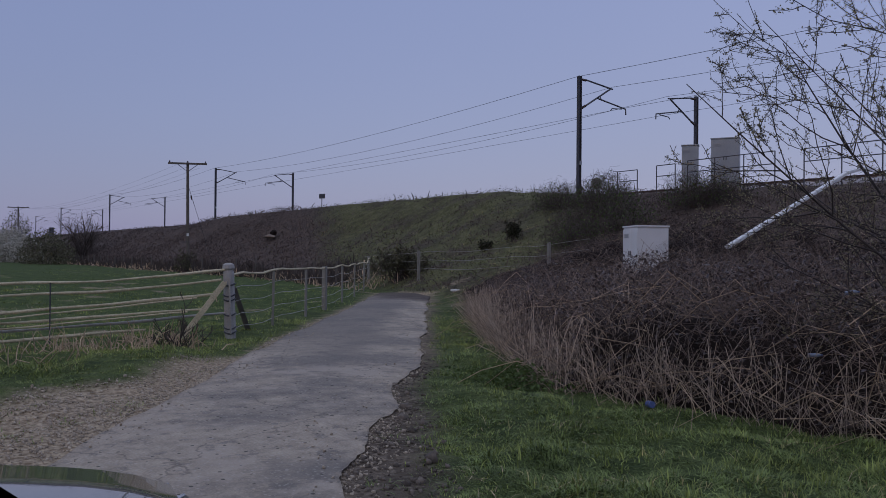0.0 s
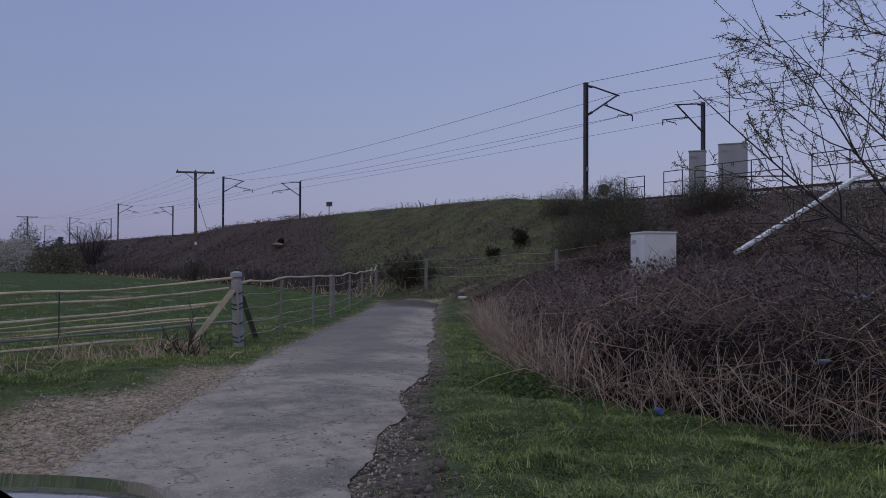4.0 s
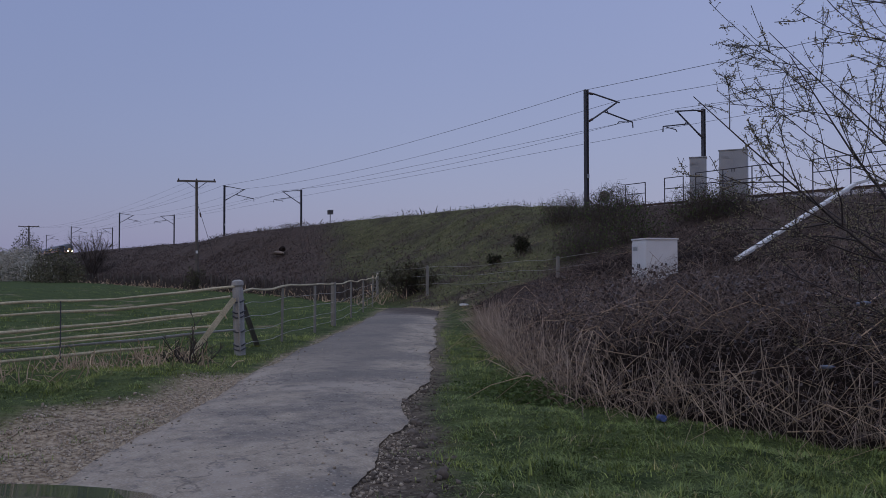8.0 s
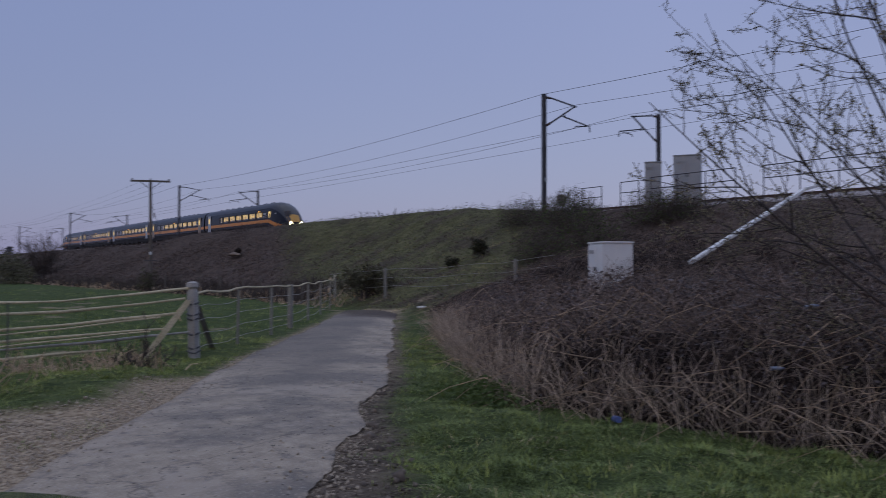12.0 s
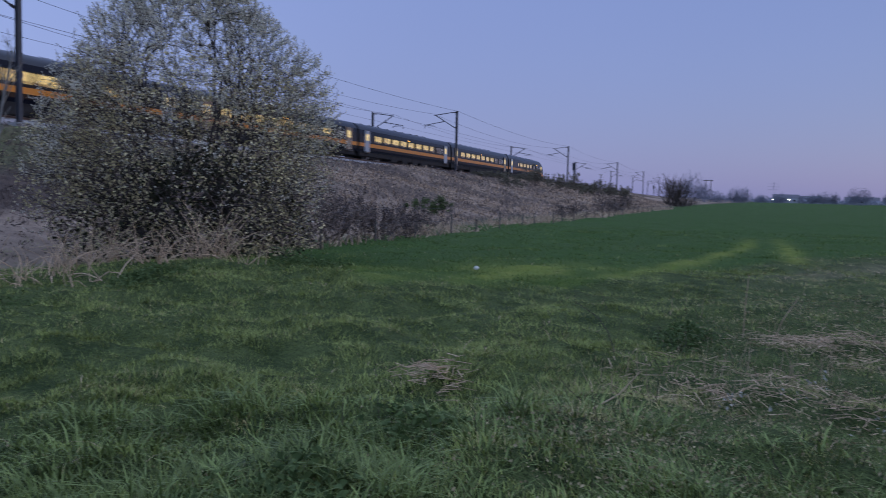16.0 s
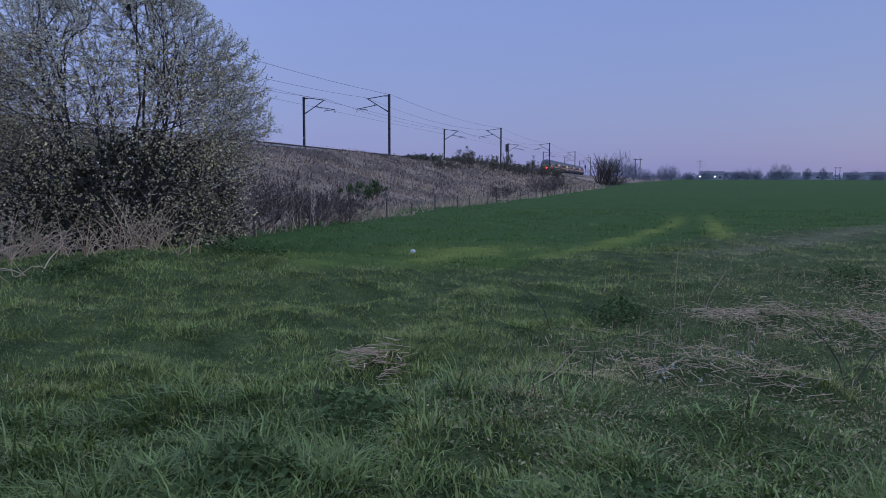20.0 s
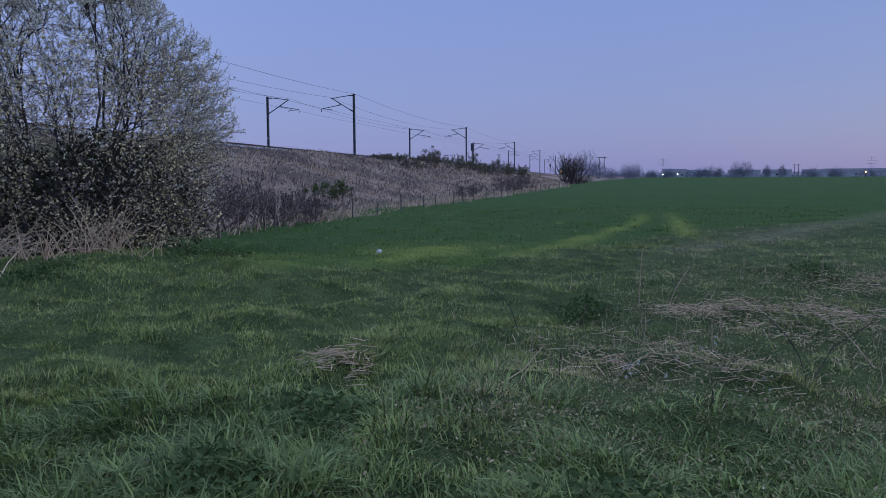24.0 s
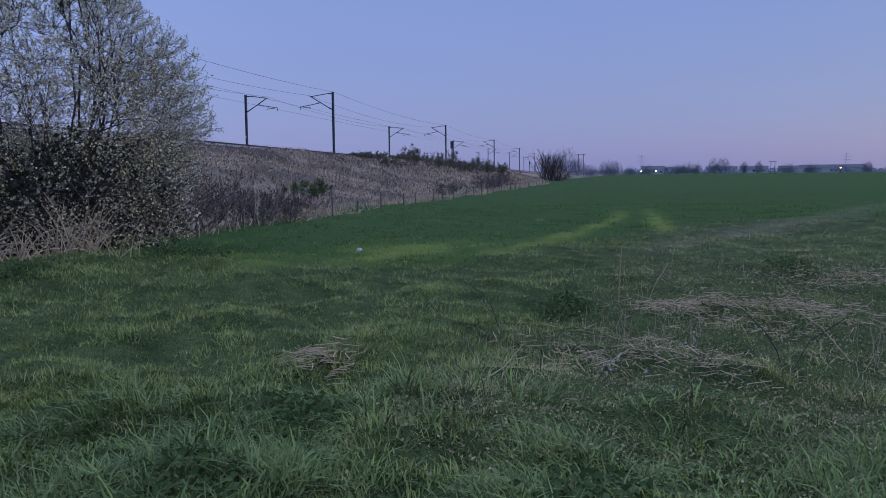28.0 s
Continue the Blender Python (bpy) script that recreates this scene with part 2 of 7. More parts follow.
def bend(x):
    """How far the line swings away to the north at either end."""
    x = np.asarray(x, float)
    east = 0.00022 * (np.clip(x, 65, 190) - 65) ** 2 + 0.055 * np.clip(x - 190, 0, None)
    west = 0.00015 * (np.clip(-x, 85, 230) - 85) ** 2 + 0.0435 * np.clip(-x - 230, 0, None)
    return east + west


def foot_y(x):
    """Where the embankment begins."""
    return np.where(x > 0, 12.5 + 0.03 * np.clip(x, 0, 200), 12.5 + 0.15 * np.clip(-x, 0, 45))


LANE_L = [(-2.5, -40), (-4.2, -6), (-6.3, 0.74), (-7.8, 1.85), (-9.2, 2.75), (-11.2, 3.95), (-15.3, 6.8), (-21.1, 11.0), (-28.5, 16.0)]
LANE_R = [(2.0, -40), (0.6, -6), (-3.6, 1.5), (-4.55, 2.31), (-5.16, 2.6), (-5.65, 3.05), (-6.19, 3.4), (-7.08, 4.2), (-8.23, 4.8), (-9.75, 6.17), (-12.36, 7.87), (-16.9, 10.8), (-26.6, 17.2)]


def lane_mask(x, y):
    """Signed distance to the lane, about: below 0 inside."""
    lx = np.interp(y, [p[1] for p in LANE_L], [p[0] for p in LANE_L])
    rx = np.interp(y, [p[1] for p in LANE_R], [p[0] for p in LANE_R])
    return np.where(y < 17.0, np.maximum(lx - x, x - rx) * 0.62, (y - 17.0) + 0.5)


def verge_mud(x, y):
    """Bare stony soil where the lane's right-hand edge has broken away, from 0 to 1."""
    off = x - np.interp(y, [p[1] for p in LANE_R], [p[0] for p in LANE_R])
    wide = np.interp(y, [-4, 1.5, 3.0, 4.0, 4.8, 5.7, 8, 13], [0.7, 1.0, 1.1, 0.95, 0.72, 0.45, 0.30, 0.22])
    ragged = off + 0.7 * (fbm(x * 1.3, y * 1.3, 58) - 0.5)
    return smooth(-0.35, -0.05, off) * (1 - smooth(wide * 0.7, wide * 1.15, ragged)) * (y < 16)


def mounds(x, y):
    z = 0
    for mx, my, r, h in ((5.2, 8.4, 1.3, 0.30), (9.0, 8.6, 2.3, 0.30), (2.4, 8.5, 1.1, 0.24), (11.4, 7.6, 2.2, 0.2), (-0.6, 8.1, 1.3, 0.20)):
        z = z + h * np.exp(-((x - mx) ** 2 + (y - my) ** 2) / r ** 2)
    return z


def hz(x, y):
    """The ground's height."""
    x, y = np.asarray(x, float), np.asarray(y, float)
    r = rail_z(x) - np.interp(x, [-30, -12, 40, 70], [0.5, 0.76, 0.76, 0.5])
    up = np.clip((y - foot_y(x)) / (29.8 + bend(x) - foot_y(x)), 0, 1)
    down = np.clip((58 + bend(x) - y) / 15.0, 0, 1)
    prof = np.minimum(0.82 * up + 0.18 * up * up * (3 - 2 * up), down)
    z = r * prof
    near = np.exp(-(x ** 2 + y ** 2) / 60.0 ** 2)
    rough = (fbm(x * 0.35, y * 0.35, 3) - 0.5) * 0.30 + (fbm(x * 1.5, y * 1.5, 9) - 0.5) * 0.22
    lane = smooth(0.0, 1.2, lane_mask(x, y))
    hump = smooth(0.38, 0.72, fbm(x * 1.5 + 0.4 * y, y * 1.5, 83, 2)) * 0.09 + smooth(0.45, 0.75, fbm(x * 3.3, y * 3.3, 84, 2)) * 0.06
    close = np.exp(-((x ** 2 + y ** 2) / 13.0 ** 2) ** 2)
    z = z + rough * lane * (0.35 + 0.65 * near) * np.where((y > 30 + bend(x)) & (y < 43 + bend(x)), 0.15, 1.0)
    z = z + (fbm(x * 0.22, y * 0.22, 21) - 0.5) * 0.9 * smooth(0.1, 0.4, up) * (1 - smooth(0.85, 1.0, up))
    crest = smooth(-104, -84, x) * (1 - smooth(-40, -27, x)) * smooth(0.55, 0.9, up) * (1 - smooth(29.5, 31.5, y))
    z = z + 0.80 * crest
    z = z + (mounds(x, y) + (hump - 0.05) * close * lane * np.where(x < 0, 0.6, 1.0)) * (1 - prof)
    z = z - 0.02 * (1 - lane) - 0.012 * verge_mud(x, y)
    return z


def axis(lo, hi, fine_lo, fine_hi, step):
    a = list(np.arange(fine_lo, fine_hi + 1e-6, step))
    s, v = step, fine_hi
    while v < hi:
        s *= 1.16
        v += s
        a.append(min(v, hi))
    s, v = step, fine_lo
    while v > lo:
        s *= 1.16
        v -= s
        a.insert(0, max(v, lo))
    return np.array(a)


def ground_material():
    m = bpy.data.materials.new("grass_and_scrub_ground")
    m.use_nodes = True
    n, l = m.node_tree.nodes, m.node_tree.links
    b = n["Principled BSDF"]
    b.inputs["Roughness"].default_value = 0.95
    b.inputs["Specular IOR Level"].default_value = 0.15
    co = n.new("ShaderNodeTexCoord")

    def nz(scale, detail=6):
        t = n.new("ShaderNodeTexNoise")
        t.inputs["Scale"].default_value, t.inputs["Detail"].default_value = scale, detail
        l.new(co.outputs["Object"], t.inputs["Vector"])
        return t.outputs["Fac"]

    def mixc(fac, c1, c2):
        x = n.new("ShaderNodeMixRGB")
        for k, c in ((1, c1), (2, c2)):
            if isinstance(c, tuple):
                x.inputs[k].default_value = (*c, 1)
            else:
                l.new(c, x.inputs[k])
        l.new(fac, x.inputs["Fac"])
        return x.outputs[0]

    def ramp(fac, lo, hi):
        r = n.new("ShaderNodeMapRange")
        r.inputs["From Min"].default_value, r.inputs["From Max"].default_value = lo, hi
        l.new(fac, r.inputs["Value"])
        return r.outputs["Result"]

    def attr(name):
        a = n.new("ShaderNodeAttribute")
        a.attribute_name = name
        return a.outputs["Fac"]
    big, mid, fine, gap_shade = nz(0.35), nz(2.2), nz(18), nz(75, 3)
    grass = mixc(ramp(mid, 0.35, 0.65), (0.036, 0.055, 0.016), (0.105, 0.134, 0.043))
    grass = mixc(ramp(fine, 0.5, 0.75), grass, (0.100, 0.128, 0.045))
    # Near-black specks: shade between the blades, put into the ground colour.
    grass = mixc(ramp(gap_shade, 0.50, 0.62), grass, (0.018, 0.029, 0.008))
    crop = mixc(ramp(fine, 0.35, 0.65), (0.032, 0.068, 0.014), (0.082, 0.142, 0.030))
    crop = mixc(ramp(big, 0.42, 0.62), crop, (0.064, 0.108, 0.028))
    # The crop gets the same painted shade in its gaps.
    crop = mixc(ramp(gap_shade, 0.52, 0.64), crop, (0.020, 0.042, 0.009))
    yellow = mixc(ramp(mid, 0.3, 0.7), (0.14, 0.19, 0.030), (0.235, 0.255, 0.050))
    brown = mixc(ramp(mid, 0.35, 0.65), (0.048, 0.036, 0.031), (0.100, 0.074, 0.059))
    brown = mixc(ramp(fine, 0.5, 0.75), brown, (0.15, 0.12, 0.10))
    straw = mixc(ramp(mid, 0.3, 0.7), (0.26, 0.198, 0.148), (0.42, 0.33, 0.25))
    dirt = mixc(ramp(fine, 0.35, 0.65), (0.185, 0.135, 0.088), (0.47, 0.38, 0.265))
    mud = mixc(ramp(mid, 0.35, 0.65), (0.060, 0.046, 0.036), (0.135, 0.106, 0.082))
    mud = mixc(ramp(fine, 0.52, 0.70), mud, (0.20, 0.165, 0.13))
    herb = mixc(ramp(mid, 0.35, 0.65), (0.060, 0.066, 0.026), (0.135, 0.135, 0.062))
    herb = mixc(ramp(fine, 0.5, 0.72), herb, (0.19, 0.165, 0.105))
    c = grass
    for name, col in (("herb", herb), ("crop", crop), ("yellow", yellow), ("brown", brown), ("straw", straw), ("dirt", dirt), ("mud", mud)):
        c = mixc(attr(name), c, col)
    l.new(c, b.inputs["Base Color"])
    bp = n.new("ShaderNodeBump")
    bp.inputs["Strength"].default_value, bp.inputs["Distance"].default_value = 0.9, 0.06
    l.new(fine, bp.inputs["Height"])
    l.new(bp.outputs[0], b.inputs["Normal"])
    return m


def zones(x, y):
    """How much of each cover there is at a place."""
    up = (y - foot_y(x)) / (29.8 + bend(x) - foot_y(x))
    n1 = fbm(x * 0.25, y * 0.25, 31)
    n2 = fbm(x * 0.9, y * 0.9, 41)
    on = smooth(-0.05, 0.10, up)
    edge_x = np.interp(y, [-60, -5, -0.5, 1.7, 3.15, 5.4, 9, 11], [90, 27, 22.8, 17.2, 13.3, 10.75, 12.4, 14.5])
    crop_r = smooth(-0.7, 0.7, x - edge_x + 2.2 * (n2 - 0.5)) * (1 - on)
    field_l = smooth(0.3, 1.5, -lane_mask(x, y) * 0 + (-11.0 - 0.9 * y - x)) * smooth(-1, 1, -y + 11 - 0.55 * (x + 20)) * (1 - on)
    crop = np.maximum(crop_r, field_l * (0.02 + 0.35 * n2))
    line = 5.63 - 0.395 * (x - 12.5)
    yellow = np.exp(-((y - line) / 1.3) ** 2) * smooth(10.0, 12.0, x) * (1 - smooth(15.5, 19.5, x)) * (0.15 + 0.7 * smooth(0.38, 0.62, n2))
    for px, py, lo, hi in (([12, 15.95, 20.8, 26.3, 33.4, 60], [4.0, 2.42, 1.64, 0.97, 0.94, 0.94], 13.5, 31), ([20, 22.1, 29.2, 33.8, 60], [-0.5, -0.4, -0.33, -0.05, 0.2], 20.5, 31)):
        off = y - np.interp(x, px, py)
        yellow = np.maximum(yellow, 0.85 * np.exp(-(off / 0.30) ** 2) * smooth(lo - 1, lo + 2, x) * (1 - smooth(hi - 3, hi + 6, x)) * (0.55 + 0.7 * n2))
    yellow = yellow * (1 - on)
    rise = np.clip(30 - y, 0, 14)
    greenpatch = smooth(-4, 3, x + 62 - 2.1 * rise) * (1 - smooth(-3, 3, x + 33 - 1.1 * rise)) * (0.55 + 0.6 * smooth(0.3, 0.55, n2))
    greentop = smooth(0.45, 0.62, up) * smooth(-14, 2, x) * (1 - smooth(26, 40, x)) * 0.75
    brown = on * np.clip(1 - (0.30 + 0.75 * n2) * greenpatch - greentop, 0, 1) * (y < 45 + bend(x))
    straw = np.clip((0.25 + 0.75 * smooth(0.34, 0.58, n1 + 0.25 * n2 - 0.12)) * smooth(20, 42, x) * (1 - 0.5 * smooth(0.6, 0.9, up) * smooth(95, 60, x)), 0, 1) * on * (1 - smooth(0.9, 1, up)) * 0.9
    low = smooth(-0.12, 0.02, up) * (1 - smooth(0.16, 0.30, up)) * smooth(-3, 2, x) * (1 - smooth(26, 34, x))
    straw = np.maximum(straw, low * 0.8)
    patch = smooth(0.50, 0.64, n2) * smooth(2, 4, x) * (1 - smooth(12, 16, x)) * (1 - smooth(1.0, 3.0, y)) * 0.3
    head = np.exp(-((y + 1.54 + 0.445 * (x - 19.26)) / 0.7) ** 2) * smooth(14, 19, x) * 0.2
    straw = np.maximum(straw, head)
    d = lane_mask(x, y)
    dirt = (1 - smooth(0.0, np.where(y < 1.62 * (x + 7.2) + 3.2, 0.40, 0.14) + 0.5 * (n2 - 0.5), d)) * (y < 18.5) * (0.5 + 0.9 * n2)
    edge = np.interp(y, [-8, 0.3, 0.77, 2.4, 3.9, 5.0], [-7.5, -8.6, -9.1, -10.3, -11.6, -11.9])
    dirt = np.maximum(dirt, smooth(-0.35, 0.35, x - edge + 1.2 * (n2 - 0.5)) * (x < np.interp(y, [p[1] for p in LANE_L], [p[0] for p in LANE_L]) + 0.4) * (1 - smooth(3.6, 4.6, y)) * 0.95)
    return dict(herb=np.clip(on * (1 - brown), 0, 1), mud=verge_mud(x, y) * (0.75 + 0.25 * n2), crop=crop, yellow=np.clip(yellow, 0, 1), brown=np.clip(brown, 0, 1), straw=np.clip(straw, 0, 1), dirt=np.clip(dirt, 0, 1))


def build_ground():
    ax = axis(-3800, 3800, -45, 62, 0.42)
    ay = axis(-3800, 3800, -14, 46, 0.42)
    ax = np.concatenate([ax[ax < -14], np.arange(-14, 15, 0.22), ax[ax > 15]])
    ay = np.concatenate([ay[ay < -5], np.arange(-5, 12, 0.22), ay[ay > 12]])
    gx, gy = np.meshgrid(ax, ay, indexing="ij")
    z = hz(gx, gy)
    nx, ny = gx.shape
    i = (np.arange(nx - 1)[:, None] * ny + np.arange(ny - 1)[None]).ravel()
    me = raw_mesh("ground", np.stack([gx, gy, z], -1).reshape(-1, 3), np.stack([i, i + ny, i + ny + 1, i + 1], -1), ground_material(), True)
    for k, v in zones(gx, gy).items():
        me.attributes.new(k, "FLOAT", "POINT").data.foreach_set("value", v.ravel().astype(np.float32))
    tagged(part("ground", me, None), "rough grass, crop field and scrub-covered embankment", "ground", kind="structure")


build_ground()


def lane_material():
    m = material("old_tarmac", (0.36, 0.308, 0.240), 0.92, 0, 0.34, 6.0, 45, 1.0, 0.02)
    n, l = m.node_tree.nodes, m.node_tree.links
    b = n["Principled BSDF"]
    b.inputs["Specular IOR Level"].default_value = 0.25
    col = b.inputs["Base Color"].links[0].from_socket
    co = n.new("ShaderNodeTexCoord")

    def layer(kind, scale, lo, hi, rgb, most=1.0, rough=0.7, stretch=None):
        """Lays one more stain over the colour so far."""
        nonlocal col
        t = n.new("ShaderNodeTexNoise" if kind == "noise" else "ShaderNodeTexVoronoi")
        t.inputs["Scale"].default_value = scale
        src = co.outputs["Object"]
        if stretch:
            mp = n.new("ShaderNodeMapping")
            mp.inputs["Rotation"].default_value = (0, 0, radians(stretch[0]))
            mp.inputs["Scale"].default_value = stretch[1]
            l.new(src, mp.inputs["Vector"])
            src = mp.outputs[0]
        if kind == "noise":
            t.inputs["Detail"].default_value, t.inputs["Roughness"].default_value = 10, rough
        if kind == "crack":
            t.feature = "DISTANCE_TO_EDGE"
            wob, ad = n.new("ShaderNodeTexNoise"), n.new("ShaderNodeMixRGB")
            wob.inputs["Scale"].default_value, wob.inputs["Detail"].default_value = 2.0, 6
            l.new(src, wob.inputs["Vector"])
            ad.blend_type, ad.inputs["Fac"].default_value = "ADD", 0.8
            l.new(src, ad.inputs[1])
            l.new(wob.outputs["Color"], ad.inputs[2])
            src = ad.outputs[0]
        l.new(src, t.inputs["Vector"])
        r = n.new("ShaderNodeMapRange")
        r.inputs["From Min"].default_value, r.inputs["From Max"].default_value = lo, hi
        r.inputs["To Max"].default_value = most
        l.new(t.outputs["Fac" if kind == "noise" else "Distance"], r.inputs["Value"])
        x = n.new("ShaderNodeMixRGB")
        x.inputs[2].default_value = (*rgb, 1)
        l.new(r.outputs[0], x.inputs["Fac"])
        l.new(col, x.inputs[1])
        col = x.outputs[0]
    layer("noise", 0.45, 0.47, 0.58, (0.165, 0.152, 0.138), 0.75, stretch=(35, (1, 0.7, 1)))
    layer("noise", 0.9, 0.52, 0.60, (0.40, 0.345, 0.28), 0.8)
    layer("noise", 3.5, 0.54, 0.62, (0.15, 0.138, 0.125), 0.7)
    layer("noise", 14, 0.58, 0.68, (0.46, 0.42, 0.37), 0.6)
    layer("crack", 0.32, 0.006, 0.002, (0.09, 0.08, 0.07), 0.45)
    layer("pits", 9.0, 0.15, 0.11, (0.05, 0.045, 0.04), 0.85)
    layer("pits", 3.1, 0.07, 0.055, (0.03, 0.03, 0.03), 0.9)
    layer("pits", 21.0, 0.26, 0.16, (0.45, 0.41, 0.36), 0.5)
    for name, rgb, most in (("tar", (0.172, 0.156, 0.138), 0.7), ("mire", (0.060, 0.045, 0.037), 0.85)):
        at, sc, x = n.new("ShaderNodeAttribute"), n.new("ShaderNodeMath"), n.new("ShaderNodeMixRGB")
        at.attribute_name, sc.operation, sc.inputs[1].default_value = name, "MULTIPLY", most
        l.new(at.outputs["Fac"], sc.inputs[0])
        l.new(sc.outputs[0], x.inputs["Fac"])
        l.new(col, x.inputs[1])
        x.inputs[2].default_value = (*rgb, 1)
        col = x.outputs[0]
    l.new(col, b.inputs["Base Color"])
    return m


def build_lane():
    ys = np.concatenate([np.arange(-40, -6, 1.0), np.arange(-6, 17.01, 0.05)])
    lx = np.interp(ys, [p[1] for p in LANE_L], [p[0] for p in LANE_L])
    rx = np.interp(ys, [p[1] for p in LANE_R], [p[0] for p in LANE_R])
    lx = lx + (fbm(ys * 1.1, ys * 0, 5, 6) - 0.5) * 0.5
    rx = rx + (fbm(ys * 0.9, ys * 0 + 7, 6) - 0.5) * 0.3 * smooth(-6, 0, ys) + 0.26 * (fbm(ys * 3.0, ys * 0, 8, 5) - 0.5) * smooth(-6, 0, ys)
    cols = 22
    u = np.linspace(0, 1, cols)
    gx = lx[:, None] * (1 - u) + rx[:, None] * u
    gy = np.repeat(ys[:, None], cols, 1)
    z = -0.008 + (fbm(gx * 0.6, gy * 0.6, 15) - 0.5) * 0.03 + 0.03 * (1 - (2 * u - 1) ** 2)
    nx, ny = gx.shape
    top = np.stack([gx, gy, z], -1).reshape(-1, 3)
    i = (np.arange(nx - 1)[:, None] * ny + np.arange(ny - 1)[None]).ravel()
    q = [np.stack([i, i + 1, i + ny + 1, i + ny], -1)]
    # the edges drop to the soil
    low = top.copy()
    low[:, 2] -= 0.12
    nv = len(top)
    for col in (0, cols - 1):
        j = np.arange(nx - 1) * ny + col
        q.append(np.stack([j, j + ny, j + ny + nv, j + nv], -1))
    me = raw_mesh("lane", np.concatenate([top, low]), np.concatenate(q), lane_material(), True)
    wob = fbm(gx * 0.8, gy * 0.8, 19)
    tar = smooth(4.0, 6.0, gy + 2.4 * (wob - 0.5)) * (1 - smooth(12.5, 15.5, gy)) * (1 - smooth(0.55, 0.78, u[None] + 0.5 * (wob - 0.5)))
    mire = smooth(13.2, 15.2, gy + 1.5 * (wob - 0.5))
    for k, v in (("tar", tar), ("mire", mire)):
        me.attributes.new(k, "FLOAT", "POINT").data.foreach_set("value", np.tile(v.ravel(), 2).astype(np.float32))
    tagged(part("road", me, None), "cracked old grey tarmac lane with crumbling edges", "road", kind="structure")


build_lane()

# ---- railway ----
MAST_X = (-289.0, -222.0, -156.0, -94.9, -33.2, 26.5, 79.3, 131.6, 188.7, 250.0, 311.0, 372.0)


def mast_top(x):
    return float(np.interp(x, [-289, -222, -156, -95, 0, 26.5, 79.3, 131.6, 188.7, 250, 372], [12.9, 12.5, 11.94, 11.57, 11.36, 10.88, 9.97, 9.54, 9.38, 9.3, 8.9]))


def strip(xs, section, mat, name, zfun):
    """A long body with the same section all along. section: (y, z) pairs from one edge to the other."""
    k = len(section)
    v = [(x, y + float(bend(x)), zfun(x) + z) for x in xs for y, z in section]
    f = [(i * k + j, (i + 1) * k + j, (i + 1) * k + (j + 1) % k, i * k + (j + 1) % k) for i in range(len(xs) - 1) for j in range(k)]
    return raw_mesh(name, v, f, mat)


XS = list(range(-900, 901, 12))
rz = lambda x: float(rail_z(np.array(float(x))))
tagged(part("ballast_bed", strip(XS, [(32.1, -0.75), (32.9, -0.22), (39.2, -0.22), (40.0, -0.75)], M_ballast, "ballast_bed", rz), None),
       "pale grey stone ballast bed under two tracks", "ballast", kind="structure")
for yc in (Y_NEAR, Y_FAR):
    for s in (-0.7525, 0.7525):
        y0 = yc + s
        sec = [(y0 - 0.07, -0.16), (y0 - 0.07, -0.145), (y0 - 0.012, -0.12), (y0 - 0.012, -0.045), (y0 - 0.036, -0.03), (y0 - 0.036, 0),
               (y0 + 0.036, 0), (y0 + 0.036, -0.03), (y0 + 0.012, -0.045), (y0 + 0.012, -0.12), (y0 + 0.07, -0.145), (y0 + 0.07, -0.16)]
        tagged(part("rail", strip(XS, sec, M_rail, "rail", rz), None), "brown running rail on concrete sleepers", "rail", "running rails", "structure")
sl = []
for yc in (Y_NEAR, Y_FAR):
    for i in range(500):
        x = -160 + i * 0.65
        sl.append((x, yc + float(bend(x)), rz(x) - 0.16))
sl = np.array(sl)
cube = np.array([(a, b, c) for a in (-0.125, 0.125) for b in (-1.25, 1.25) for c in (-0.18, 0.0)])
qf = np.array([(0, 1, 3, 2), (4, 6, 7, 5), (0, 4, 5, 1), (2, 3, 7, 6), (0, 2, 6, 4), (1, 5, 7, 3)])
tagged(part("sleepers", raw_mesh("sleepers", (sl[:, None] + cube[None]).reshape(-1, 3), (np.arange(len(sl))[:, None, None] * 8 + qf[None]).reshape(-1, 4), M_sleeper), None),
       "rows of grey concrete sleepers", "sleeper", kind="stuff")


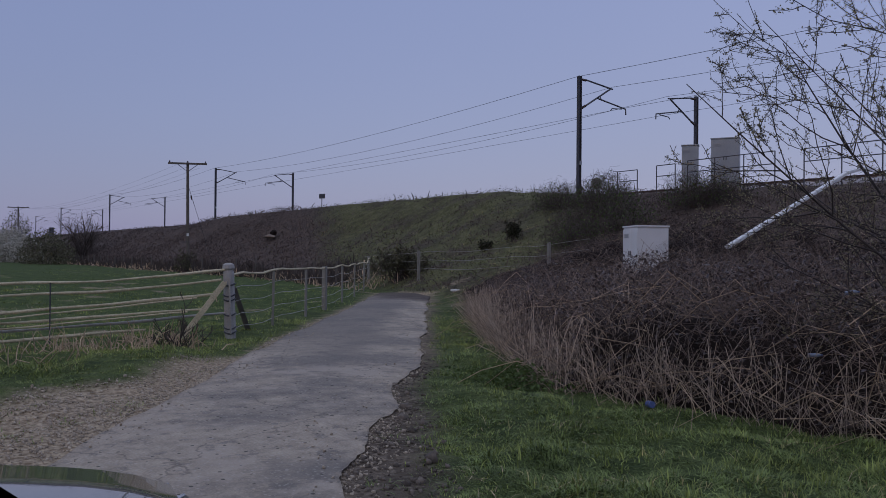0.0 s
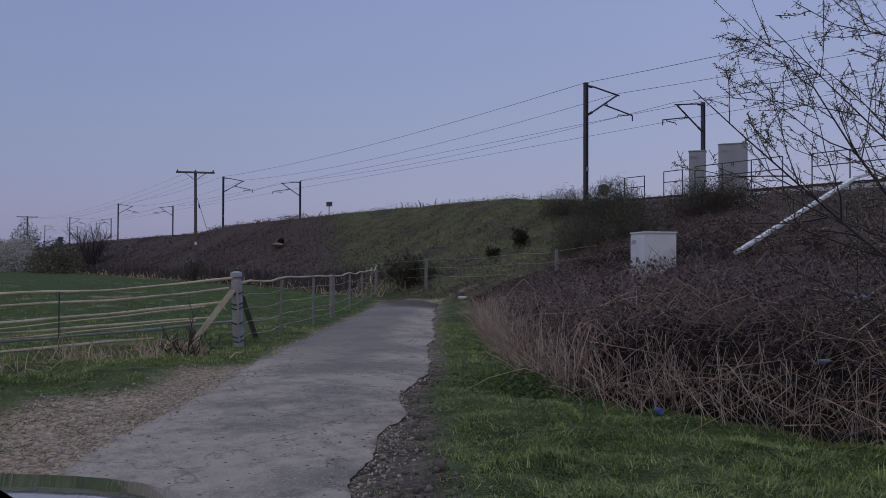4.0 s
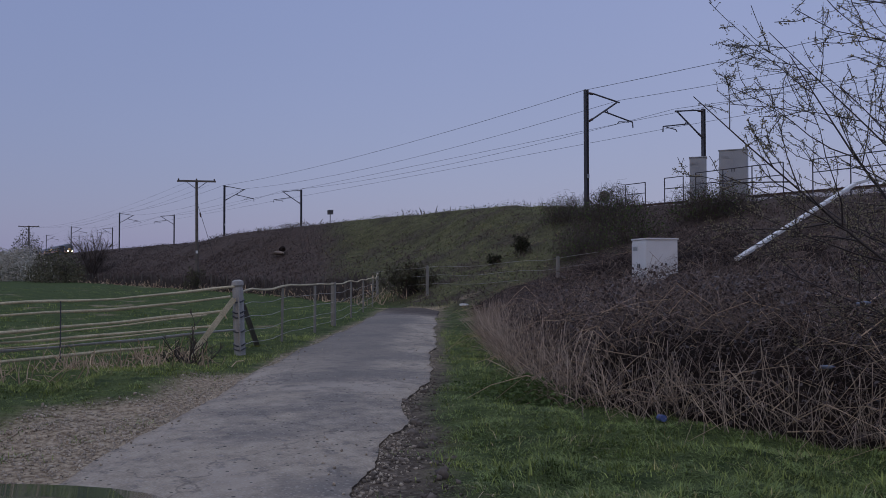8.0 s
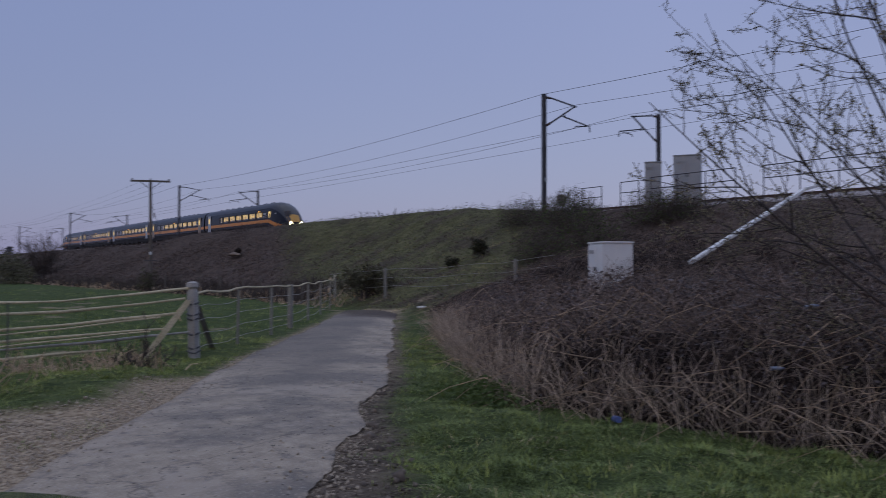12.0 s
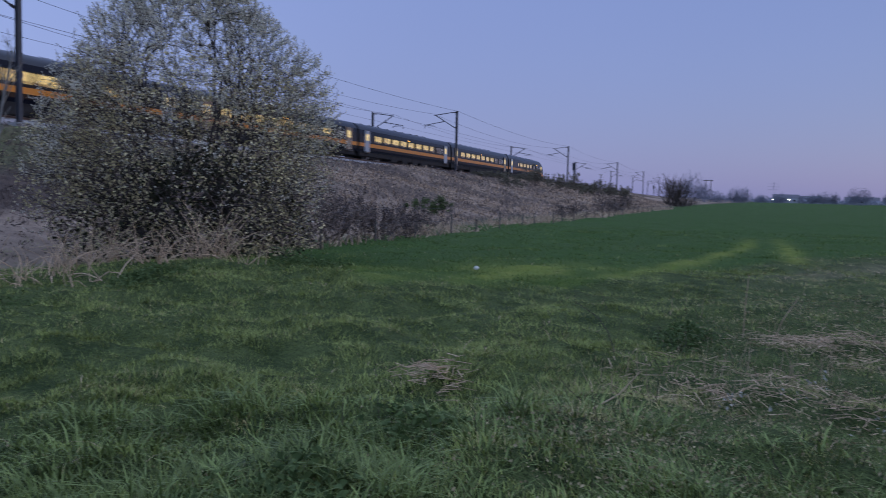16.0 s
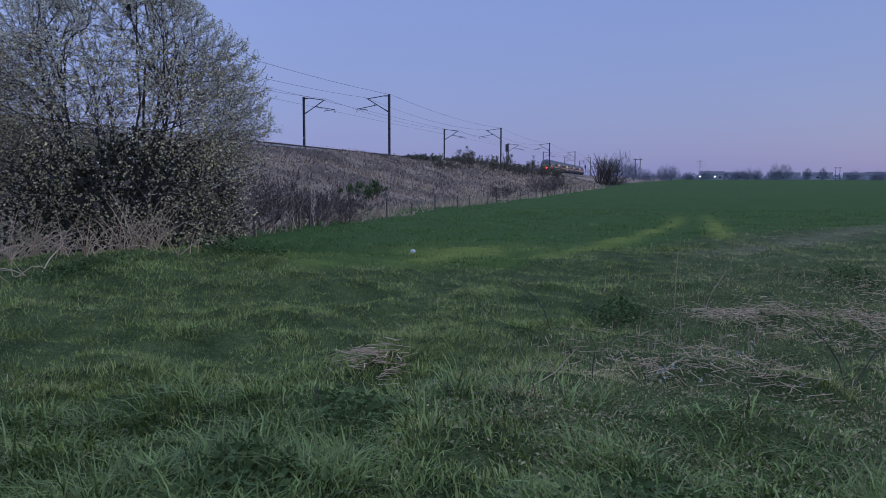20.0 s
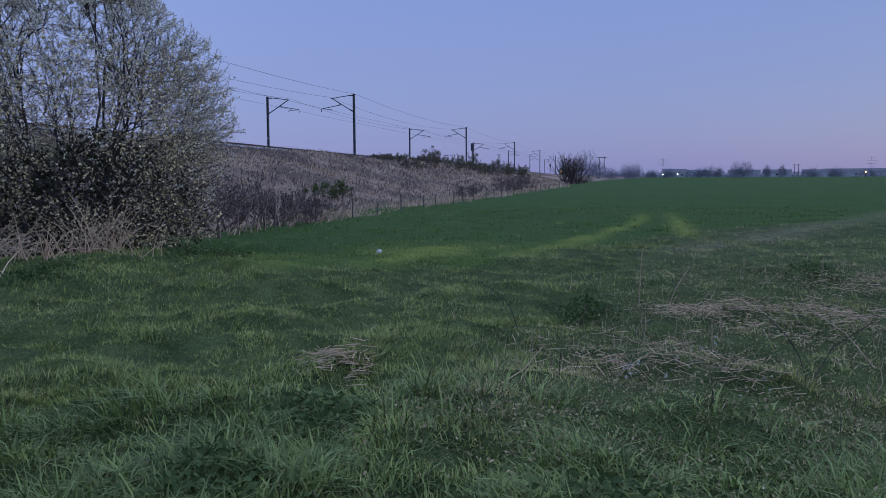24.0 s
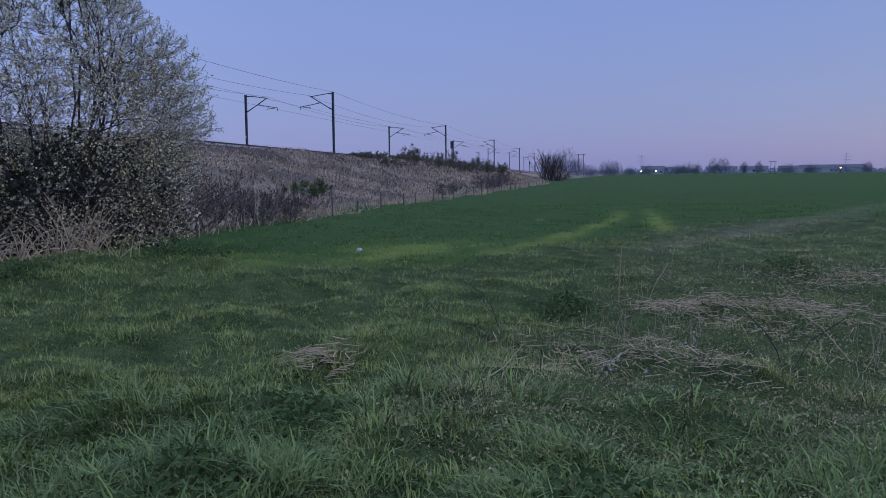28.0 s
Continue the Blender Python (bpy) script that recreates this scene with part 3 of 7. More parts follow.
def mast_thing(h):
    """A catenary mast at the origin, its arm towards +y."""
    t = thing("catenary_mast", "dark steel catenary mast with a cantilever arm and insulators", "mast", None, "catenary masts")
    web = box(0.04, 0.15, h, (0, 0, -0.6))
    fl = [box(0.20, 0.025, h, (0, s * 0.087, -0.6)) for s in (-1, 1)]
    part("post", join(web, *fl), M_mast, t)
    part("foundation", box(0.7, 0.7, 0.7, (0, 0, -0.75), 0.04), M_concrete, t, "concrete foundation block")
    top = h - 0.75
    part("top_tube", tube([(0, 0.45, top), (0, 2.55, top - 0.28)], 0.045, 6), M_mast, t)
    part("stay", tube([(0, 0.10, top - 1.65), (0, 0.45, top - 1.45), (0, 2.35, top - 0.30)], 0.05, 6), M_mast, t)
    part("registration_arm", tube([(0, 1.35, top - 0.92), (0, 3.6, top - 1.30), (0, 3.62, top - 1.62)], 0.042, 6), M_mast, t)
    part("steady_arm", tube([(0, 2.4, top - 1.50), (0, 2.5, top - 1.38), (0, 3.3, top - 1.32)], 0.03, 6), M_mast, t)
    part("drop_bracket", tube([(0, 1.55, top - 0.80), (0, 1.7, top - 1.02), (0, 1.75, top - 1.0)], 0.03, 6), M_mast, t)
    for a, b in (((0, 0.10, top - 0.02), (0, 0.50, top - 0.03)), ((0, 0.12, top - 1.62), (0, 0.48, top - 1.43))):
        pts = [Vector(a).lerp(Vector(b), i / 12) for i in range(13)]
        part("insulator", tube(pts, [0.075 if i % 2 else 0.04 for i in range(13)], 8), M_insul, t, "brown ribbed insulator")
    part("number_plate_bracket", box(0.02, 0.16, 0.22, (0.14, 0, 1.9)), M_grey, t)
    return t


for i, x in enumerate(MAST_X):
    for far in (0, 1):
        y = (Y_MAST_FAR if far else Y_MAST) + float(bend(x))
        g = rz(x) - 0.45
        m = mast_thing(mast_top(x) - g + 0.6)
        m.matrix_world = pose(x, y, g, 0, 0, 180 if far else 0)


def span(y0, y1, dz0, sagging, name, label, r=0.010):
    """A wire from mast to mast, or along the line."""
    xs = [-700.0, -640.0, -580.0, -520.0, -460.0, -400.0, -345.0] + list(MAST_X) + [435.0, 495.0]
    pts = []
    for a, b in zip(xs, xs[1:]):
        for k in range(12):
            u = k / 12
            x = a + (b - a) * u
            za, zb = mast_top(a), mast_top(b)
            pts.append((x, y0 + (y1 - y0) * u + float(bend(a)) * (1 - u) + float(bend(b)) * u, za + (zb - za) * u + dz0 - sagging * 4 * u * (1 - u)))
    tagged(part(name, tube(pts, r, 4, False), M_wire), label, "overhead wire", "overhead wires")


for yt, sgn in ((Y_NEAR, 1), (Y_FAR, -1)):
    span(yt - 0.6 * sgn, yt - 0.6 * sgn, -0.30, 0.75, "catenary_wire", "dark sagging catenary wire between the masts", 0.011)
    span(yt - 0.1 * sgn, yt - 0.1 * sgn, -1.50, 0.06, "contact_wire", "taut dark contact wire over the track", 0.010)
span(Y_MAST - 0.15, Y_MAST - 0.15, -0.05, 0.55, "earth_wire", "dark return wire along the mast heads", 0.012)

# ---- lineside fixtures ----
def gz(x, y):
    return float(hz(np.array(float(x)), np.array(float(y))))


def cabinet(name, label, w, d, h, mat, at, turn, slope_lid=False):
    t = thing(name, label, "cabinet", pose(*at, 0, 0, turn))
    part("body", box(w, d, h - 0.05, (0, 0, 0), 0.012), mat, t)
    lid = box(w + 0.06, d + 0.06, 0.05, (0, 0, h - 0.05), 0.012)
    part("lid", lid, mat, t)
    part("plinth", box(w + 0.12, d + 0.12, 0.45, (0, 0, -0.44)), M_concrete, t, "concrete plinth")
    for s in (-1, 1):
        dr = part("door", box(w / 2 - 0.02, 0.02, h - 0.16, (s * w / 4, -d / 2 - 0.008, 0.05), 0.004), mat, t)
        part("handle", box(0.03, 0.03, 0.14, (s * 0.05, -d / 2 - 0.03, h * 0.5), 0.006), M_mast, dr, "small dark handle")
    part("vent", join(*[box(0.3, 0.012, 0.012, (-w / 4, -d / 2 - 0.022, h * 0.80 + k * 0.025)) for k in range(5)]), M_grey, t)
    return t


cabinet("equipment_cabinet", "white square equipment cabinet at the foot of the embankment", 1.0, 0.95, 1.75, M_white, (-16.65, 18.3, gz(-16.65, 18.3) - 0.25), -22)
cabinet("signal_cabinet", "tall grey steel signal cabinet on the embankment top", 0.72, 0.6, 1.85, M_grey, (-24.5, 29.8, 4.72), 38)
cabinet("signal_cabinet", "wide grey steel signal cabinet on the embankment top", 1.15, 0.6, 1.95, M_grey, (-22.6, 29.8, 4.72), 32)


def guard_rail(x0, x1, y, z):
    t = thing("guard_rail", "dark steel tube guard rail by the cabinets", "railing", pose(x0, y, z), "guard rails")
    w = x1 - x0
    for x in np.linspace(0, w, max(2, int(round(w / 1.6)) + 1)):
        part("post", tube([(x, 0, -0.5), (x, 0, 1.05)], 0.024, 6), M_mast, t)
    for h in (0.55, 1.05):
        part("rail", tube([(0, 0, h), (w, 0, h)], 0.022, 6), M_mast, t)


guard_rail(-28.6, -27.3, 29.4, 4.62)
guard_rail(-26.2, -25.1, 29.5, 4.72)
guard_rail(-23.9, -19.6, 28.9, 4.70)
guard_rail(-18.6, -12.5, 29.3, 4.72)

trough = thing("cable_trough", "pale concrete cable trough laid in sections up the slope", "cable trough")
for k in range(9):
    u0, u1 = k / 9, (k + 0.93) / 9
    a = Vector((-15.1, 20.0, 0)).lerp(Vector((-15.45, 28.6, 0)), u0)
    b = Vector((-15.1, 20.0, 0)).lerp(Vector((-15.45, 28.6, 0)), u1)
    za, zb = (1.75 + 2.75 * min(u, 0.82) / 0.82 + 0.12 * max(u - 0.82, 0) / 0.18 for u in (u0, u1))
    a.z, b.z = za, zb
    L = (b - a).length
    q = (b - a).to_track_quat("Y", "Z").to_matrix().to_4x4()
    sec = part("trough_section", box(0.155, L, 0.10, (0, L / 2, 0), 0.015, None), M_white if k < 9 else M_concrete, trough)
    sec.matrix_local = Matrix.Translation(a) @ q

sign = thing("speed_sign", "small lineside sign board on a thin post", "sign", pose(-64.7, 30.6, 4.6, 0, 0, 25))
part("post", tube([(0, 0, -0.3), (0, 0, 1.9)], 0.035, 6), M_mast, sign)
part("board", box(0.62, 0.04, 0.36, (0, 0, 1.75), 0.01), M_mast, sign)
part("edge", box(0.66, 0.02, 0.40, (0, 0.022, 1.73), 0.008), M_mast, sign)

buoy = thing("marker_disc", "weathered round lineside marker on a stake", "marker", pose(-29.2, 28.6, gz(-29.2, 28.6), 0, 0, 30))
part("stake", tube([(0, 0, -0.2), (0, 0, 0.6)], 0.03, 6), M_wood, buoy)
part("disc", tube([(0, -0.05, 0.85), (0, 0.05, 0.85)], 0.28, 14), M_greywood, buoy)


def ins_wire_post(x, y, h, r, mat, name="fence_post", label="weathered wooden fence post", lean=0.0, g="fence posts", square=True):
    z = gz(x, y)
    bm = box(2 * r, 2 * r, h + 0.3, (0, 0, -0.3), r * 0.25) if square else tube([(0, 0, -0.3), (0, 0, h * 0.5), (0, 0, h)], [r, r * 0.97, r * 0.9], 9)
    ob = part(name, bm, mat)
    ob.matrix_world = pose(x, y, z, lean * 60, lean * 40, random.uniform(0, 90))
    return tagged(ob, label, "fence post", g)


# the tube gate and its post
GP = Vector((-14.74, 5.15, 0.0))
GP.z = gz(GP.x, GP.y)
gate = thing("field_gate", "patched gate of six bent weathered pole rails", "gate")
ends = Vector((-14.2, -3.4, 0))
# heights along each rail: metres from the post and above the ground
RAILS = (((0.12, 1.196), (0.96, 1.112), (2.18, 1.018), (3.34, 1.005), (8.5, 0.80)), ((0.2, 1.005), (2.18, 0.842), (3.79, 0.794), (8.5, 0.62)),
         ((0.3, 0.76), (2.17, 0.613), (3.79, 0.537), (8.5, 0.36)), ((0.5, 0.485), (2.17, 0.432), (3.79, 0.369), (8.5, 0.24)),
         ((0.1, 0.40), (1.57, 0.321), (3.79, 0.228), (8.5, 0.09)), ((1.55, 0.17), (3.79, 0.077), (8.5, 0.02)))
for k, line in enumerate(RAILS):
    pts, rad = [], []
    for i in range(25):
        w = line[0][0] + (8.5 - line[0][0]) * i / 24
        p = GP.lerp(ends, w / 8.55)
        kink = 0.007 * math.sin(w * 1.7 + k * 1.9) + 0.004 * math.sin(w * 4.1 + k)
        pts.append((p.x + 0.03 * math.sin(k * 2.3 + w * 0.7), p.y, float(np.interp(w, [q[0] for q in line], [q[1] for q in line])) + kink))
        rad.append(0.0215 + 0.004 * math.sin(w * 2.2 + k * 2.7) + 0.002 * (k % 3))
    part("rail", tube(pts, rad, 8), M_railwood if k != 4 else M_galv, gate, "" if k != 4 else "galvanised tube rail")
    if k in (2, 3):
        part("patch_rail", tube([(q[0] + 0.03, q[1], q[2] - 0.03 - 0.006 * n_) for n_, q in enumerate(pts[1:12])], 0.016, 6), M_railwood, gate, "second thinner pole lashed below the rail")
for u, hh in ((0.36, 1.0), (0.80, 0.75)):
    p = GP.lerp(ends, u)
    part("upright", tube([(p.x + 0.05, p.y, 0.0), (p.x + 0.05, p.y, hh)], 0.011, 6), M_mast, gate)
part("brace", box(0.035, 0.10, 1.30, (0, 0, 0), 0.005, Matrix.Translation((GP.x + 0.10, GP.y - 0.95, -0.05)) @ pose(0, 0, 0, -38, 0, 0)), M_railwood, gate, "loose weathered board tied to the rails")
part("tie", tube([(GP.x + 0.1, GP.y - 0.12, 0.98), (GP.x + 0.1, GP.y - 0.35, 0.80), (GP.x + 0.12, GP.y - 0.30, 0.62)], 0.012, 5), M_straw, gate, "frayed rope tie")

post = thing("gate_post", "thick weathered concrete gate post wound with wire", "gate post", pose(GP.x, GP.y, GP.z, 1.5, -1.5, 20))
part("shaft", tube([(0, 0, -0.3), (0, 0, 1.20), (0, 0, 1.27)], [0.105, 0.10, 0.085], 12), M_concrete, post, smooth=False)
part("cap", tube([(0, 0, 1.262), (0, 0, 1.30), (0, 0, 1.37), (0, 0, 1.40)], [0.085, 0.115, 0.105, 0.05], 12), M_concrete, post)
for h in (0.12, 0.2, 0.45, 0.72, 0.80, 1.0):
    part("wire_binding", tube([(0.112 * math.cos(a), 0.112 * math.sin(a), h + 0.02 * math.sin(2 * a)) for a in np.linspace(0, 6.2, 14)], 0.014, 5), M_mast, post, "rusty wire binding")
to_post = pose(GP.x, GP.y, GP.z, 1.5, -1.5, 20).inverted()
part("strut", tube([to_post @ Vector(p) for p in ((-14.80, 5.22, 0.86), (-15.45, 5.62, 0.36), (-16.0, 5.98, -0.12))], 0.055, 4), M_wood, post, "leaning timber strut")
part("iron_pin", tube([(0.10, -0.07, 0.1), (0.10, -0.07, 1.1)], 0.018, 6), M_galv, post, "galvanised hanging rod")

# fence along the lane
FENCE = [(-14.74, 5.15), (-16.3, 6.6), (-18.4, 8.3), (-20.5, 9.8), (-23.0, 11.6), (-26.0, 13.6), (-29.4, 15.8), (-33.0, 18.0)]
for i, (x, y) in enumerate(FENCE[1:]):
    big = i in (2, 6)
    ins_wire_post(x, y, 1.22 if big else 1.14, 0.06 if big else 0.026, M_greywood, lean=random.uniform(-0.03, 0.03),
                  label="stout grey fence post beside the lane" if big else "thin pale fence stake beside the lane")
for h, r in ((1.17, 0.022), (0.92, 0.006), (0.66, 0.006), (0.40, 0.006), (0.16, 0.006)):
    pts = []
    for a, b in zip(FENCE, FENCE[1:]):
        for k in range(4):
            u = k / 4
            x, y = a[0] + (b[0] - a[0]) * u, a[1] + (b[1] - a[1]) * u
            pts.append((x, y, gz(x, y) + h - 0.03 * math.sin(u * math.pi) * (1 + 0.4 * math.sin(x * 3))))
    pts.append((FENCE[-1][0], FENCE[-1][1], gz(*FENCE[-1]) + h))
    if r > 0.02:
        tagged(part("fence_rail", tube(pts, r, 6), M_railwood), "pale bent top rail of the lane fence", "fence rail")
    else:
        tagged(part("fence_wire", tube(pts, r, 4), M_galv), "thin galvanised fence wire", "fence wire", "fence wires")
tied = tagged(part("loose_rope", tube([(-31.6, 17.0, 1.25), (-31.4, 16.9, 0.95), (-31.0, 16.6, 0.75), (-30.8, 16.6, 0.45)], 0.03, 6), M_straw), "loose frayed rope hanging from the fence", "rope")

# fence at the embankment's foot
for i, x in enumerate(np.arange(-150, -33, 3.6)):
    ins_wire_post(float(x), float(foot_y(np.array(x))) - 0.5, 1.15, 0.05, M_wood, label="dark wooden fence post below the embankment", g="boundary fence posts", lean=random.uniform(-0.05, 0.05))
for x in (-29.0, -21.7):
    tagged(part("fence_post", box(0.11, 0.11, 1.55, (x, 18.4 + (x + 27) * 0.11, gz(x, 18.4) - 0.35), 0.02), M_greywood), "weathered grey boundary post at the slope's foot", "fence post", "slope foot posts")
for h in (0.4, 0.75, 1.1):
    tagged(part("fence_wire", tube([(x, 18.4 + (x + 27) * 0.11, gz(x, 18.4) + h) for x in np.linspace(-33, -19.9, 12)], 0.006, 4), M_galv), "thin boundary fence wire", "fence wire", "fence wires")
for i, x in enumerate(np.concatenate([np.arange(18, 70, 3.1), np.arange(70, 150, 4.0)])):
    y = 10.6 + 0.028 * (x - 18) + random.uniform(-0.15, 0.15)
    ins_wire_post(float(x), y, 0.70 + random.uniform(-0.2, 0.1), 0.022, M_wood, label="dark wooden stake of the field boundary", g="boundary fence posts", lean=random.uniform(-0.08, 0.08))
for h in (0.5, 0.95):
    tagged(part("fence_wire", tube([(x, 10.6 + 0.028 * (x - 18), gz(x, 10.6 + 0.028 * (x - 18)) + h) for x in np.linspace(18, 146, 50)], 0.003, 4), M_mast), "thin wire of the field boundary", "fence wire", "fence wires")


def power_pole(x, y, top, r, arm, turn, stay):
    z = gz(x, y)
    h = top - z
    t = thing("power_pole", "weathered wooden power pole with a crossarm", "utility pole", pose(x, y, z, 0.6, -0.6, turn), "power poles")
    part("pole", tube([(0, 0, -0.5), (0, 0, h * 0.5), (0, 0, h)], [r, r * 0.9, r * 0.75], 10), M_wood, t)
    part("crossarm", box(arm, 0.11, 0.13, (0, -0.17, h - 0.16), 0.01), M_wood, t)
    for s in (-1, 1):
        part("arm_brace", tube([(s * 0.05, -0.15, h - 0.62), (s * arm * 0.26, -0.15, h - 0.15)], 0.022, 5), M_mast, t)
        part("pin_insulator", tube([(s * arm * 0.46, -0.17, h - 0.04), (s * arm * 0.46, -0.17, h + 0.02), (s * arm * 0.46, -0.17, h + 0.09)], [0.03, 0.055, 0.035], 8), M_insul, t)
    part("pin_insulator", tube([(0, 0, h), (0, 0, h + 0.05), (0, 0, h + 0.10)], [0.03, 0.05, 0.035], 8), M_insul, t)
    part("step_iron", tube([(-0.42, -0.1, 2.3), (0.42, -0.1, 2.3)], 0.022, 5), M_mast, t)
    part("notice_plate", box(0.16, 0.012, 0.20, (0, -r - 0.01, 2.7)), M_white, t, "small pale plate")
    if stay:
        part("stay_wire", tube([(0, 0, h - 1.5), (1.9, 0.2, 0.0)], 0.014, 5), M_wire, t)
        part("stay_insulator", tube([(0.22, 0, h - 2.3), (0.28, 0, h - 2.6)], 0.05, 8), M_insul, t)
    return t


power_pole(-57.6, 17.0, 7.85, 0.125, 2.6, 73.5, True)
power_pole(-153.5, 17.0, 9.0, 0.16, 3.2, 80, False)
for s in (-1.15, 0, 1.15):
    pts = [(-57.6 - 95.9 * u + s * 0.53, 17.0 - s * 0.85, 7.6 + (8.85 - 7.6) * u - 1.1 * 4 * u * (1 - u)) for u in np.linspace(0, 1, 16)]
    tagged(part("power_line", tube(pts, 0.005, 4), M_wire), "thin power line between wooden poles", "power line", "power lines")

signal = thing("lineside_signal", "dark colour-light signal on a post by the track", "railway signal", pose(134.5, 30.7 + float(bend(134.5)), rz(134.5) - 0.45))
part("post", tube([(0, 0, -0.3), (0, 0, 2.7)], 0.07, 8), M_mast, signal)
part("head", box(0.45, 0.5, 1.25, (0, 0, 2.65), 0.05), M_mast, signal)
part("hood", tube([(-0.42, 0, 3.5), (-0.2, 0, 3.5)], 0.13, 10), M_mast, signal)
part("ladder", join(*[tube([(0.3, s, -0.2), (0.3, s, 2.7)], 0.02, 4) for s in (-0.18, 0.18)], *[tube([(0.3, -0.18, h), (0.3, 0.18, h)], 0.012, 4) for h in np.arange(0.2, 2.6, 0.3)]), M_mast, signal)
sig2 = thing("lineside_signal", "distant dark colour-light signal on a post", "railway signal", pose(300, 32.2 + float(bend(300)), rz(300) - 0.45))
part("post", tube([(0, 0, -0.3), (0, 0, 2.7)], 0.08, 8), M_mast, sig2)
part("head", box(0.3, 0.5, 1.25, (0, 0, 2.65), 0.05), M_mast, sig2)
part("lens", tube([(-0.2, 0, 3.3), (-0.17, 0, 3.3)], 0.16, 10), M_insul, sig2, "dark unlit lens")

# ---- the train ----
SPEED, NOSE_AT_13_5 = 54.3, 2.37
TRAIN = []
M_navy = material("navy_train_paint", (0.0042, 0.006, 0.014), 0.22, 0, 0.15, 1, 20, 0)
M_navy.node_tree.nodes["Principled BSDF"].inputs["Specular IOR Level"].default_value = 0.22
M_roof = material("dark_grey_roof", (0.016, 0.018, 0.026), 0.38, 0, 0.2, 1, 15, 0)
M_orange = material("orange_stripe", (0.66, 0.24, 0.022), 0.3, 0, 0.08, 1, 20, 0)
M_under = material("grimy_underframe", (0.014, 0.013, 0.014), 0.8, 0, 0.4, 2, 20, 0.2)
M_wheel = material("bright_wheel_steel", (0.30, 0.30, 0.31), 0.35, 0.9, 0.2)
M_door = material("silver_door", (0.40, 0.43, 0.48), 0.4, 0.1, 0.08, 1, 20, 0)
M_bronze = material("bronze_door", (0.30, 0.23, 0.17), 0.4, 0.1, 0.08, 1, 20, 0)
M_yellow = material("yellow_cab_end", (0.46, 0.25, 0.035), 0.45, 0, 0.1, 1, 20, 0)
M_glass = material("dark_cab_glass", (0.010, 0.011, 0.014), 0.08, 0, 0.1, 1, 10, 0)
M_rubber = material("black_rubber", (0.012, 0.012, 0.012), 0.85, 0, 0.2)
M_silver = material("silver_lettering", (0.55, 0.56, 0.58), 0.5, 0, 0.1, 1, 10, 0)
M_seat = material("seat_moquette", (0.16, 0.10, 0.06), 0.9, 0, 0.2)
M_headlamp = material("headlamp_glow", (1.0, 0.80, 0.45), 0.4, glow=30.0, var=0.02)
M_taillamp = material("taillamp_glow", (1.0, 0.012, 0.008), 0.4, glow=22.0, var=0.02)
M_amber = material("amber_marker_glow", (1.0, 0.45, 0.05), 0.4, glow=2.2, var=0.02)


def saloon_light():
    """The lit inside of a carriage seen through its windows: pale ceiling light above, warm panels below."""
    m = bpy.data.materials.new("lit_saloon_wall")
    m.use_nodes = True
    n, l = m.node_tree.nodes, m.node_tree.links
    b = n["Principled BSDF"]
    b.inputs["Base Color"].default_value = (0.5, 0.38, 0.2, 1)
    co = n.new("ShaderNodeTexCoord")
    mp = n.new("ShaderNodeMapping")
    mp.inputs["Scale"].default_value = (1.3, 1, 3.0)
    t = n.new("ShaderNodeTexNoise")
    t.inputs["Scale"].default_value = 1.4
    l.new(co.outputs["Object"], mp.inputs["Vector"])
    l.new(mp.outputs[0], t.inputs["Vector"])
    r = n.new("ShaderNodeValToRGB")
    r.color_ramp.elements[0].position, r.color_ramp.elements[0].color = 0.35, (0.34, 0.20, 0.065, 1)
    r.color_ramp.elements[1].position, r.color_ramp.elements[1].color = 0.62, (1.0, 0.72, 0.28, 1)
    l.new(t.outputs["Fac"], r.inputs["Fac"])
    l.new(r.outputs["Color"], b.inputs["Emission Color"])
    b.inputs["Emission Strength"].default_value = 0.85
    return m


M_saloon = saloon_light()
M_tint = material("tinted_window_glass", (0.9, 0.85, 0.75), 0.05, 0, 0.02, 1, 5, 0, trans=1.0)

CAR_L, HALF_W = 23.2, 1.37
# half section of the body: (half width, height over the rail), from the sill to the roof's edge
SIDE = [(1.28, 1.02), (1.35, 1.25), (1.37, 1.62), (1.37, 1.86), (1.365, 2.30), (1.34, 2.72), (1.28, 3.05)]
ROOF = [(1.28, 3.05), (1.18, 3.28), (0.95, 3.50), (0.60, 3.66), (0.0, 3.74)]


def loft(rings, closed=False):
    """Faces between rings of equal length; rings are lists of points."""
    bm = bmesh.new()
    vs = [[bm.verts.new(p) for p in r] for r in rings]
    for a, b in zip(vs, vs[1:]):
        for i in range(len(a) - (0 if closed else 1)):
            j = (i + 1) % len(a)
            q = [a[i], a[j], b[j], b[i]]
            if len({tuple(v.co) for v in q}) > 2:
                try:
                    bm.faces.new(q)
                except ValueError:
                    pass
    bmesh.ops.remove_doubles(bm, verts=bm.verts, dist=0.0005)
    return bm, vs


def nose(u):
    """Scale of half width, drop of the roof and lift of the sill, u from 0 at the cab's back to 1 at the tip."""
    return 1 - 0.30 * u ** 2.2, (u ** 2.0), 0.0


def car_sections(cab):
    """x stations from the back (-CAR_L) to the front (0), the cab's taper at the front."""
    xs = [-CAR_L + 0.0, -CAR_L + 0.05]
    L = 4.2
    if cab:
        xs += list(np.linspace(-CAR_L + 0.6, -L, 14)) + [-L + L * k / 11 for k in range(1, 12)]
    else:
        xs += list(np.linspace(-CAR_L + 0.6, -0.6, 18)) + [-0.05, 0.0]
    return xs, L


